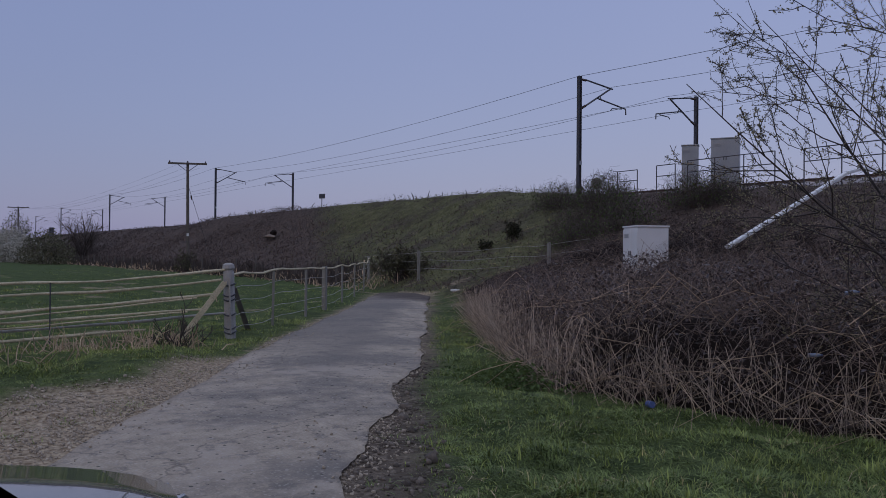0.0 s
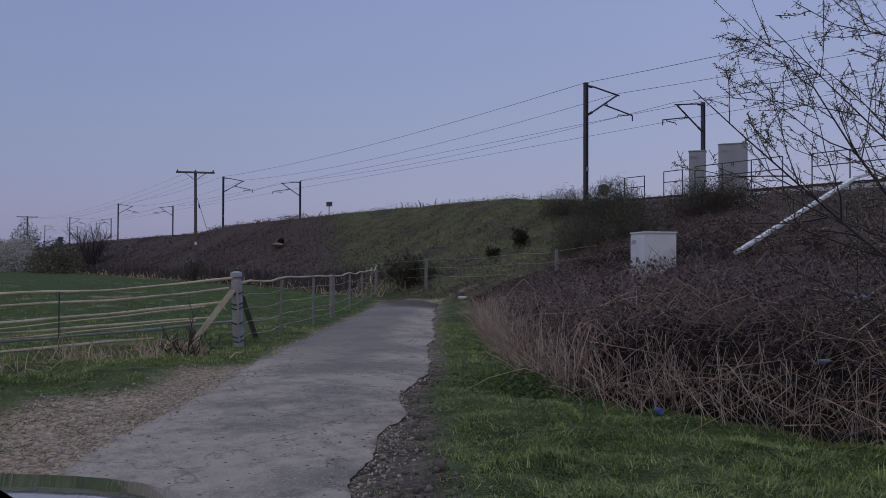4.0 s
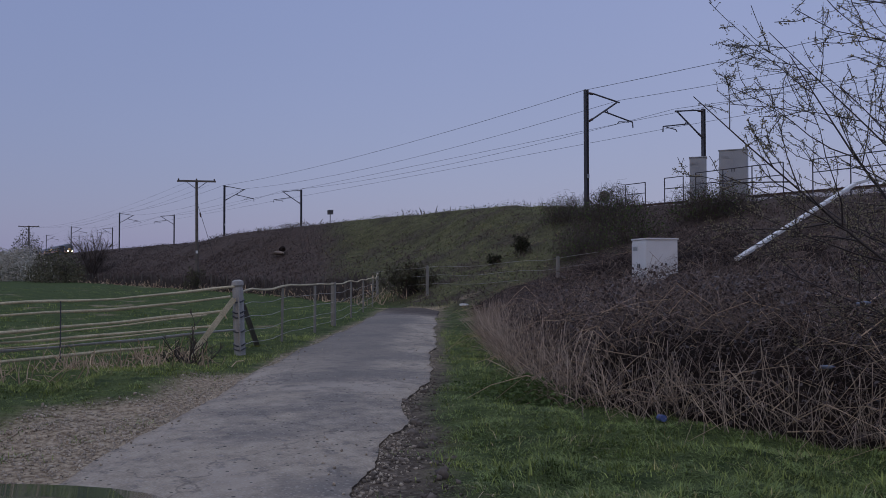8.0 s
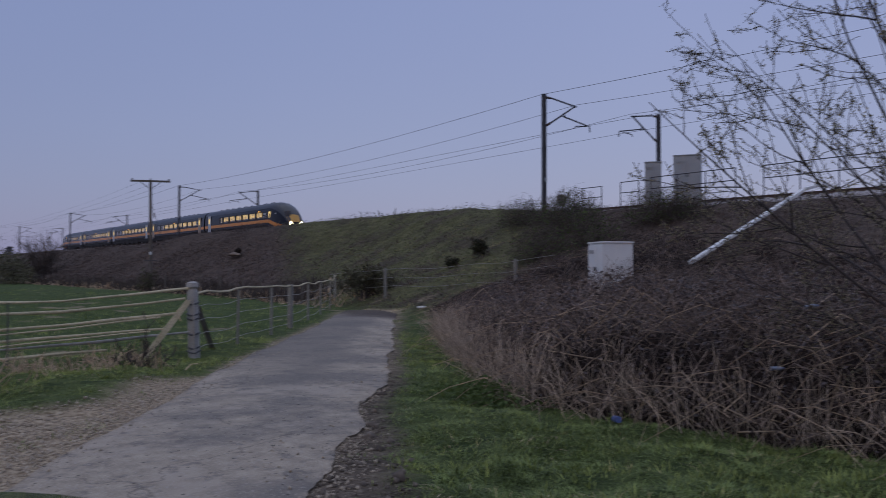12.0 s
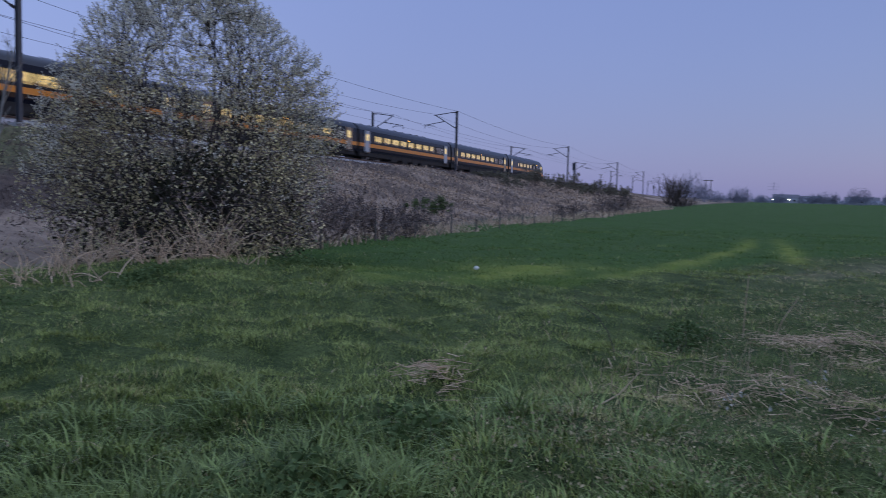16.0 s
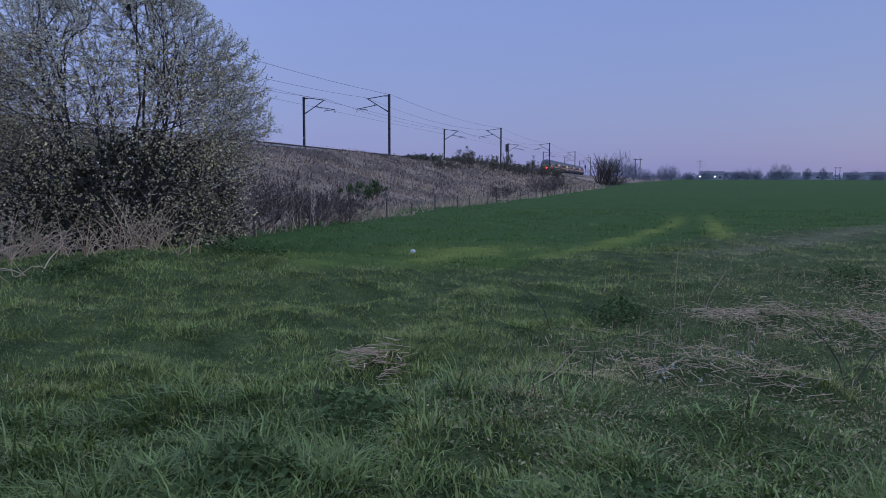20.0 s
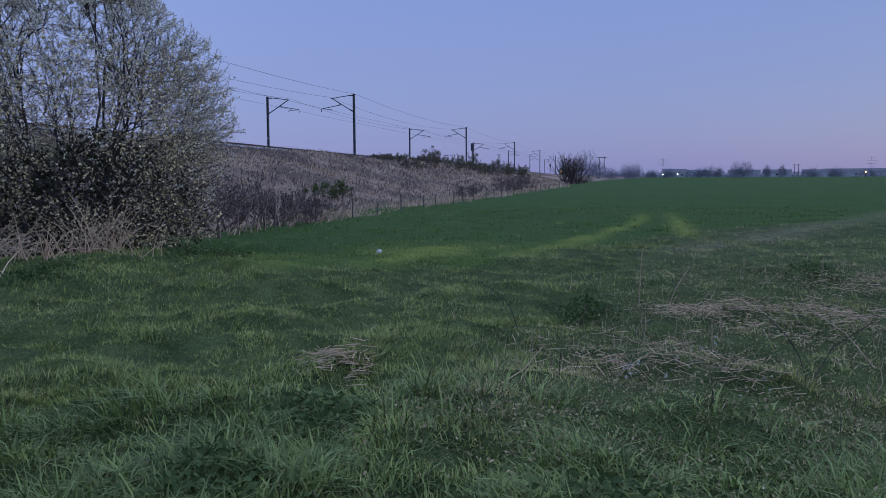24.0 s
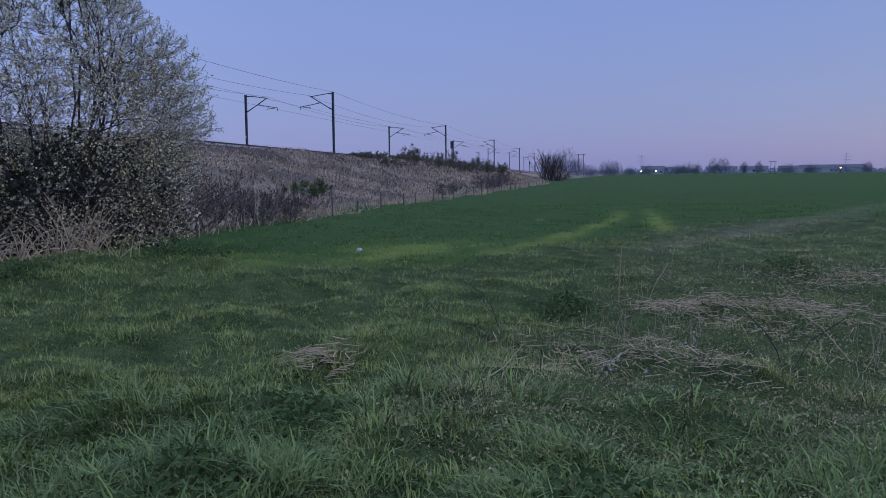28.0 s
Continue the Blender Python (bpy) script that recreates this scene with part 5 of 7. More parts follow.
def sallow():
    """Many arching stems from one stool, forking three times; its outline is widest at mid height."""
    r = np.random.default_rng(11)
    bx, by = 13.0, 10.7
    R, H, MID = 3.2, 5.75, 2.2
    t = thing("sallow_shrub", "large rounded sallow shrub covered in pale catkins", "shrub", pose(bx, by, gz(bx, by)))

    def girth(z):
        z = np.asarray(z, float)
        return R * np.where(z > MID, np.clip(1 - (np.clip(z - MID, 0, None) / (H - MID)) ** 1.7, 0, 1) ** 0.72, 0.74 + 0.26 * np.sin(np.clip(z, 0, MID) / MID * 1.57))

    def shell(n, lo, hi, z0=0.35):
        """Places between two depths of the crown, more of them towards the outside."""
        z, a = z0 + (H - 0.15 - z0) * r.random(n) ** 0.85, r.uniform(0, 6.283, n)
        q = (lo + (hi - lo) * r.random(n) ** 0.6) * girth(z) * (0.93 + 0.08 * np.sin(3 * a + 1.1 * z) + 0.07 * np.sin(7 * a - 2.6 * z))
        return np.stack([q * np.cos(a), q * np.sin(a), z], -1)

    def fork(parents, ends, rad, k=5):
        """Curved boughs that leave the nearest fitting place on the older ones and reach the given ends."""
        old = np.concatenate([p for p, _, _ in parents])
        thick = np.concatenate([np.linspace(q, q * 0.4, len(p)) for p, q, _ in parents])
        way = np.concatenate([np.gradient(p, axis=0) for p, _, _ in parents])
        made = []
        for e in ends:
            ray = e - np.array([0, 0, 0.5])
            ray /= np.linalg.norm(ray)
            gap = e - old
            along = gap @ ray
            aside = np.linalg.norm(gap - along[:, None] * ray, axis=1)
            cost = np.abs(along) * 0.8 + 1.9 * aside + 3.0 * np.clip(0.12 - along, 0, None) + 0.8 * np.clip(old[:, 2] + 0.10 - e[2], 0, None) + 0.9 * np.clip(np.hypot(old[:, 0], old[:, 1]) - math.hypot(e[0], e[1]) + 0.1, 0, None)
            i = int(np.argmin(cost + r.uniform(0, 0.30, len(old))))
            p, L = old[i], np.linalg.norm(e - old[i])
            c = p + way[i] / (np.linalg.norm(way[i]) + 1e-6) * L * 0.45
            u = np.linspace(0, 1, k)[:, None]
            pts = p * (1 - u) ** 2 + 2 * c * u * (1 - u) + e * u ** 2
            pts[1:-1] += r.normal(0, 0.02 * L, pts[1:-1].shape)
            made.append((pts, min(rad, thick[i] * 0.8), L))
        return made
    stems = []
    for i in range(26):
        a = i * 2.39996 + r.uniform(-0.3, 0.3)
        tilt = 0.06 + 1.12 * math.sqrt((i + 0.4) / 26)
        d = (math.sin(tilt) * math.cos(a), math.sin(tilt) * math.sin(a), math.cos(tilt))
        L = r.uniform(0.62, 0.78) / math.sqrt((math.sin(tilt) / R) ** 2 + (math.cos(tilt) / H) ** 2)
        stems.append((walk_path((0.22 * r.normal(), 0.22 * r.normal(), -0.1), d, L, 8, 0.07, 0.015, r), r.uniform(0.032, 0.058), L))
    boughs = fork(stems, shell(120, 0.45, 0.85, 0.7), 0.042, 7)
    limbs = fork(stems + boughs, shell(760, 0.50, 0.96, 0.5), 0.021, 5)
    twigs = fork(boughs + limbs, shell(5200, 0.50, 1.03), 0.0066, 4)
    part("branching", wood_mesh("branching", [stems, boughs, limbs, twigs], M_bark, 0.4, 0.0045), None, t)
    at = np.concatenate([on_twigs(twigs, 24, r, 0.3), on_twigs(limbs, 10, r, 0.6)])
    lobe = np.sin(np.arctan2(at[:, 1], at[:, 0]) * 2 + 0.6) * 0.5
    low = at[:, 2] < 1.9 + 1.3 * lobe + 0.75 * r.normal(0, 1, len(at))
    at = at[~low]
    depth = np.hypot(at[:, 0], at[:, 1]) / np.maximum(girth(at[:, 2]), 0.3)
    at = at[r.random(len(at)) < 0.05 + 0.95 * smooth(0.58, 0.90, np.maximum(depth, (at[:, 2] - 1.2) / (H - 1.6)))]
    part("catkin_cover", leaves("catkin_cover", at + r.normal(0, 0.022, at.shape), 0.025, M_catkin, r, 0, 1.35), None, t, "silvery pale catkins")
    # on the lower boughs the catkins are larger and stand on the outside only
    n = 6400
    z, a = 0.3 + 3.5 * r.random(n) ** 1.25, r.uniform(0, 6.283, n)
    q = r.uniform(0.66, 1.02, n) * girth(z) * (0.95 + 0.10 * np.sin(3 * a + 1.1 * z))
    sprig = np.stack([q * np.cos(a), q * np.sin(a), z], -1)
    keep = fbm(a * 2.2 + 4, z * 1.4, 63) + 0.12 * (z - 1.6) > 0.44
    sprig = sprig[keep]
    out = sprig * np.array([1, 1, 0.0])
    out /= np.linalg.norm(out, axis=1, keepdims=True)
    tw, rd = twig_set(sprig, out, (0.25, 0.6), 0.0035, r, 3, 0.45, 0.25)
    v, f = strands(tw, rd)
    part("lower_twig_spray", raw_mesh("lower_twig_spray", v, f, M_twig), None, t)
    i = np.repeat(np.arange(len(tw)), 4)
    u = r.random(len(i))[:, None]
    part("lower_catkin_cover", leaves("lower_catkin_cover", tw[i, 0] * (1 - u) + tw[i, 2] * u + r.normal(0, 0.03, (len(i), 3)), 0.036, M_cream, r, 0, 1.25), None, t, "cream catkins on the lower boughs")
    # Dark leaves: undergrowth, and the shrub's inner shade put into their colour.
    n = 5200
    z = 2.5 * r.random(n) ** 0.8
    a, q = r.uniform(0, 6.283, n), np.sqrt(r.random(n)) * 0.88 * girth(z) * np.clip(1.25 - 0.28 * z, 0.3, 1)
    part("inner_leaf_shade", leaves("inner_leaf_shade", np.stack([q * np.cos(a), q * np.sin(a), z * (0.5 + 0.6 * fbm(q * np.cos(a) + 9, q * np.sin(a), 17))], -1), 0.060, M_leaf_dark, r), None, t, "dark undergrowth leaves that also stand for the shade inside the shrub")


sallow()


def thorn_tree():
    r = np.random.default_rng(5)
    bx, by = -2.62, 7.9
    t = thing("thorn_tree", "bare young thorn tree with opening buds", "tree", pose(bx, by, gz(bx, by)))
    stems = []
    for az, tilt, L in ((175, 48, 4.6), (190, 34, 4.6), (160, 62, 4.0), (205, 20, 4.8), (150, 30, 4.4), (95, 14, 4.6), (10, 24, 4.3), (330, 38, 4.0), (250, 30, 4.3),
                        (40, 46, 3.6), (182, 72, 3.2), (220, 52, 4.2), (300, 55, 3.4)):
        a, b = math.radians(az), math.radians(tilt)
        stems.append(((0.08 * r.normal(), 0.08 * r.normal(), 0.3 + 0.3 * r.random()), (math.sin(b) * math.cos(a), math.sin(b) * math.sin(a), math.cos(b)), L * 0.95, r.uniform(0.016, 0.028)))
    stems.append(((0, 0, -0.3), (0.05, 0, 1), 2.2, 0.075))
    lv = grow(stems, (11, 5), (0.36, 0.40), (0.45, 1.0), (0.045, 0.08, 0.12), (0.02, 0.03, 0.04), r, 7)
    part("branching", wood_mesh("branching", lv, M_budwood, 0.25, 0.0035), None, t)
    at = np.concatenate([on_twigs(lv[2], 10, r, 0.02), on_twigs(lv[1], 16, r, 0.1)])
    side = r.normal(0, 1, at.shape)
    side /= np.linalg.norm(side, axis=1, keepdims=True)
    spur = np.stack([at[::2], at[::2] + side[::2] * r.uniform(0.02, 0.085, (len(at[::2]), 1))], 1)
    v, f = strands(spur, np.repeat([[0.0030, 0.0022]], len(spur), 0))
    part("spur_growth", raw_mesh("spur_growth", v, f, M_budwood), None, t, "short thorny spurs")
    at = np.concatenate([at, spur[:, 1]])
    c = at[:, None] + r.normal(0, 0.010, (len(at), 2, 3))
    part("bud_cover", leaves("bud_cover", c.reshape(-1, 3), 0.0125, M_bud, r, 0, 1.5), None, t, "small pale green buds")


thorn_tree()


def bush(name, label, x, y, rx, ry, h, twigs, mat_wood, leaf_mat=None, leaf_n=0, leaf_size=0.08, seed=0, group="", category="bush", blossom=False, depth=2):
    """A many-stemmed bush; its parts are stems and foliage."""
    r = np.random.default_rng(seed)
    t = thing(name, label, category, pose(x, y, gz(x, y) - 0.05, 0, 0, r.uniform(0, 360)), group)
    stems = []
    for _ in range(twigs):
        a, b = r.uniform(0, 6.283), math.radians(r.uniform(2, 68))
        L = h * r.uniform(0.7, 1.05)
        d = np.array([math.sin(b) * math.cos(a) * rx / h, math.sin(b) * math.sin(a) * ry / h, math.cos(b)])
        stems.append(((0.25 * rx * r.normal(), 0.25 * ry * r.normal(), 0), d / np.linalg.norm(d), L * np.linalg.norm(d * np.array([1, 1, 1])), 0.012 * h + 0.006))
    kids, ratio = ((6, 3), (0.42, 0.5)) if depth == 2 else ((5, 2), (0.45, 0.5))
    if math.hypot(x, y) > 60:
        stems = stems[:14]
    lv = grow(stems, kids, ratio, (0.3, 0.9), (0.10, 0.16, 0.2), (0.02, 0.06, 0.08), r, 3 if math.hypot(x, y) > 60 else 4)
    part("woody_frame", wood_mesh("woody_frame", lv, mat_wood, 0.35, 0.004 + 0.0016 * h), None, t)
    if leaf_n:
        at = on_twigs(lv[-1], max(1, leaf_n // len(lv[-1])), r, 0.1)
        at = at + r.normal(0, leaf_size * 0.8, at.shape)
        if blossom:
            part("blossom", leaves("blossom", at, leaf_size * 1.6, leaf_mat, r, 0, 1.2), None, t, "white blossom")
        else:
            part("foliage", leaves("foliage", at, leaf_size, leaf_mat, r), None, t)
    return t


# bushes on the near bank
bush("gorse_bush", "dark green gorse bush at the lane's end", -30.8, 18.4, 1.6, 1.2, 1.25, 40, M_hedge, M_gorse, 4200, 0.065, 21)
bush("gorse_bush", "small dark evergreen bush on the grassy slope", -29.0, 23.2, 0.55, 0.5, 0.95, 14, M_hedge, M_leaf_dark, 1500, 0.05, 22)
bush("gorse_bush", "low dark evergreen sprig on the grassy slope", -29.9, 22.4, 0.55, 0.5, 0.5, 10, M_hedge, M_leaf_dark, 700, 0.05, 23)
WILLOWS = []
for i, (x, y, rx, h, lf) in enumerate(((-22.0, 23.0, 1.7, 2.1, 1400), (-26.0, 25.6, 1.9, 1.9, 900), (-21.0, 25.8, 1.6, 1.5, 800), (-24.2, 22.6, 1.6, 1.5, 900), (-30.5, 27.4, 1.7, 1.5, 700), (-20.0, 26.0, 1.5, 1.3, 500), (-28.0, 28.0, 1.5, 1.6, 700))):
    WILLOWS.append((x, y, rx, h, lf, 30 + i))
# far bushes to the left
def haze_tree(name, label, x, y, rx, h, n, L, rad, mat, seed, group="", low=0.12, k=3, arms=9):
    """A bare round tree: a few limbs and a haze of fine twigs."""
    r = np.random.default_rng(seed)
    t = thing(name, label, "tree", pose(x, y, gz(x, y) - 0.1, 0, 0, r.uniform(0, 360)), group)
    stems = [((0.1 * rx * r.normal(), 0.1 * rx * r.normal(), 0), (0.55 * math.cos(a) * rx / h * 2, 0.55 * math.sin(a) * rx / h * 2, 1), h * (r.uniform(0.45, 0.62) if arms < 10 else r.uniform(0.72, 0.95)), 0.016 * h) for a in np.arange(arms) * 2.4]
    lv = grow(stems, (6, 3), (0.42, 0.5), (0.3, 0.9), (0.14, 0.18, 0.22), (0.0, 0.03, 0.05), r, 4)
    part("woody_frame", wood_mesh("woody_frame", lv, mat, 0.3, rad), None, t)
    p, d = dome(n, r, rx, rx, h * (1 - low), 0.25, seed)
    p[:, 2] += h * low * r.uniform(0, 1.2, n)
    tw, rd = twig_set(p, d, (L * 0.5, L), rad, r, k, 0.7, 0.3)
    v, f = strands(tw, rd)
    tagged(part("twig_haze", raw_mesh("twig_haze", v, f, mat), None, t), kind="stuff")
    return t


for x, y, rx, h, lf, seed in WILLOWS:
    t = haze_tree("willow_thicket", "tangled grey-green thicket on the embankment by the mast", x, y, rx * 1.05, h * 1.12, 1500, 0.55, 0.0045, M_hedge, seed, "bank thickets", 0.02)
    p, d = dome(lf, np.random.default_rng(seed), rx, rx, h, 0.3, seed)
    part("foliage", leaves("foliage", p, 0.045, M_nettle, np.random.default_rng(seed)), None, t)
haze_tree("hawthorn", "dark bare bush rising from the embankment's flank", -119.5, 21.0, 3.6, 6.4, 1500, 1.3, 0.010, M_hedge, 51, "", 0.15, 2, 14)
def round_bush(name, label, x, y, rx, ry, h, n, size, mat, seed, group, part_name="foliage"):
    """A full rounded bush: limbs inside and leaves all through an uneven dome."""
    r = np.random.default_rng(seed)
    t = thing(name, label, "bush", pose(x, y, gz(x, y) - 0.1), group)
    stems = [((0.2 * rx * r.normal(), 0.2 * ry * r.normal(), 0), (0.9 * math.cos(a) * rx / h, 0.9 * math.sin(a) * ry / h, 1), h * 0.75, 0.014 * h) for a in np.arange(8) * 2.4]
    part("woody_frame", wood_mesh("woody_frame", grow(stems, (5, 2), (0.4, 0.5), (0.3, 0.8), (0.08, 0.14, 0.2), (0.02, 0.04, 0.05), r, 4), M_hedge, 0.35, 0.02), None, t)
    p, d = dome(n, r, rx, ry, h, 0.3, seed)
    part(part_name, leaves(part_name, p, size, mat, r), None, t)


for i, (x, y, rx, h) in enumerate(((-150, 13.5, 9, 5.4), (-129, 13.2, 8, 4.9), (-172, 13.0, 9, 6.2))):
    round_bush("blossoming_hawthorn", "white blossoming hawthorn beyond the field", x, y, rx, 4.5, h, 8000, 0.15, M_haw, 60 + i, "blossoming hawthorns", "blossom")
for i, (x, y, rx, h) in enumerate(((-111, 15.5, 7.5, 4.4), (-131, 11.2, 4.0, 2.6), (-160, 11.0, 5, 3.2), (-190, 14.0, 9, 6.4), (-185, 20.0, 12, 9.5), (-226, 16.0, 14, 9.5))):
    round_bush("evergreen_bush", "dark green bush beyond the field", x, y, rx, 3.5, h, 3400, 0.17, M_gorse, 70 + i, "far bushes")
bush("evergreen_bush", "small dark shrub at the power pole's foot", -57.0, 16.6, 0.9, 0.7, 1.5, 16, M_hedge, M_gorse, 900, 0.07, 81, depth=1)
# gorse on the right-hand bank
M_bankgorse = material("weathered_gorse", (0.085, 0.085, 0.056), 0.8, 0, 0.5, 0.3, 6, 0, island=0.9, hue=(0.27, 0.25, 0.18), thin=0.2)
k = 0
for x, y, h in ((81, 29.2, 1.3), (84, 28.2, 1.5), (88, 28.8, 1.2), (93, 28.0, 1.5), (97, 28.8, 1.7), (102, 28.2, 1.6), (107, 28.6, 1.5), (111, 27.6, 1.6), (116, 28.4, 1.3), (121, 28.0, 1.2),
                (76, 24.2, 1.1), (86, 24.5, 1.4), (95, 24.0, 1.5), (104, 24.2, 1.6), (112, 23.4, 1.4), (131, 27.5, 1.1), (140, 26.5, 1.0), (90, 26.2, 1.7), (99, 25.6, 1.9), (108, 25.4, 1.8), (115, 25.0, 1.7), (122, 24.8, 1.6), (129, 24.6, 1.5), (136, 24.0, 1.4), (118, 22.6, 1.4), (126, 22.0, 1.3), (100, 22.2, 1.3), (144, 24.6, 1.3), (86, 30.0, 1.2), (103, 30.4, 1.3)):
    h *= 0.65 + 0.7 * ((k * 0.618) % 1)
    bush("gorse_bush", "dark gorse bush on the railway bank", x, y, 1.0 + 0.9 * ((k * 0.37) % 1), 1.4, h * (0.40 if y > 27 else 1.1), 12, M_scrub, M_bankgorse, 900, 0.085, 100 + k, "bank gorse", depth=1)
    k += 1
for x, y, rx, h in ((54, 13.2, 1.6, 1.2), (72, 14.2, 2.4, 1.5), (77, 14.4, 2.4, 1.7), (83, 14.6, 2.6, 1.9), (88, 14.9, 2.4, 1.8), (20.5, 11.6, 2.0, 1.6), (23.0, 11.4, 1.8, 1.3), (25.5, 11.6, 1.6, 1.1), (18.2, 12.2, 2.0, 1.8)):
    bush("bramble_bush", "low dark bramble bush at the field's edge", x, y, rx, 1.3, h * 0.85, 24, M_twig, M_leaf_bramble, 2600, 0.030, 140 + k, "edge brambles")
    k += 1
for x, y, w, h, n in ((153.8, 17.5, 2.3, 6.4, 1500), (156.5, 16.6, 1.9, 4.6, 900), (151.5, 18.4, 1.6, 5.2, 700), (163.0, 16.4, 2.4, 2.2, 500), (172.0, 16.8, 2.6, 2.6, 500)):
    haze_tree("hawthorn", "bare dark thorn tree at the field's far corner", x, y, w, h, n // 5, 1.4, 0.010, M_hedge, 190 + int(x), "corner thorns", 0.05, 2, 10 if h < 4 else 14)
# thin saplings behind the shrub
for i, (x, y, h) in enumerate(((14.4, 18.8, 4.6), (12.6, 17.2, 3.6), (15.9, 19.8, 4.0), (10.6, 18.6, 3.2))):
    r = np.random.default_rng(200 + i)
    t = thing("sapling", "thin bare sapling on the bank", "tree", pose(x, y, gz(x, y)), "bank saplings")
    lv = grow([((0, 0, -0.2), (0.03, 0, 1), h, 0.05)], (14, 4), (0.28, 0.45), (0.3, 0.7), (0.05, 0.12, 0.16), (0.02, 0.08, 0.08), r, 7)
    part("stem", wood_mesh("stem", lv, M_greywood, 0.25, 0.006), None, t)


# distant trees on the plain: bearing (degrees right of the way to the railway), distance, height, width
def far_tree(bearing, dist, h, w, seed):
    a = math.radians(bearing)
    haze_tree("distant_tree", "bare tree on the far side of the field, haze in its colour", dist * math.sin(a), dist * math.cos(a), w * 0.5, h, 360, w * 0.22, 0.00011 * dist, M_far_haze, seed, "distant trees", 0.22, 2, 5)


for i, (b, d, h, w) in enumerate(((84.2, 300, 11.0, 8), (84.8, 310, 11.5, 10), (85.4, 290, 8.0, 8), (86.2, 330, 5.0, 9), (87.2, 390, 8.0, 9), (87.8, 385, 8.5, 10), (88.9, 520, 6, 10), (90.0, 540, 7, 11), (91.3, 600, 6, 12), (92.0, 540, 7.5, 10),
                                  (92.6, 540, 8.5, 11), (93.2, 545, 8.0, 9), (94.3, 470, 10.0, 9), (94.9, 470, 10.5, 9), (96.2, 540, 9, 6), (97.1, 540, 8.5, 6), (98.8, 560, 7, 12), (100.2, 560, 7, 12), (102.0, 600, 6, 14), (103.4, 600, 8, 10), (105.0, 560, 7, 12))):
    far_tree(b, d, h, w, 300 + i)
r = np.random.default_rng(77)
at = []
for b in np.linspace(83, 116, 700):
    a = math.radians(b)
    d = 640 + 60 * math.sin(b * 3)
    hh = 1.6 + 1.6 * value_noise(np.array([b * 1.7]), np.array([0.0]), 4)[0]
    for _ in range(6):
        at.append((d * math.sin(a) + r.normal(0, 3), d * math.cos(a) + r.normal(0, 3), r.uniform(0, hh)))
tagged(part("far_hedge", leaves("far_hedge", np.array(at), 1.1, M_far_haze, r), None), "hedge line along the horizon, haze in its colour", "hedge", kind="stuff")
at = []
for _ in range(7000):
    a, d = math.radians(r.uniform(-96, -58)), r.uniform(420, 700)
    at.append((d * math.sin(a), d * math.cos(a), r.uniform(0, 5)))
tagged(part("far_woods", leaves("far_woods", np.array(at), 1.4, M_far_haze, r), None), "woods beyond the left-hand field, haze in their colour", "woods", kind="stuff")

# ---- scrub, straw and grass ----
FX = [-60, -21.7, -14.5, -10.1, -6.9, -5.0, -1.0, 1.0, 4.0]
FY = [30, 15.2, 10.5, 7.7, 6.0, 6.3, 6.8, 8.6, 13.0]


def thicket_h(x, y):
    """How high the bramble stands over the ground."""
    df = (y - np.interp(x, FX, FY)) * 0.85
    top = np.interp(x, [-24, -19, -12, -6, -2.5, 0.5, 3], [0.3, 0.80, 1.18, 1.42, 1.15, 0.30, 0.05])
    n = 0.75 + 0.5 * fbm(x * 0.9, y * 0.9, 55)
    return top * n * smooth(-0.1, 1.1, df) * (1 - 0.75 * smooth(5.0, 9.5, df)) * (1 - smooth(10, 13, df))


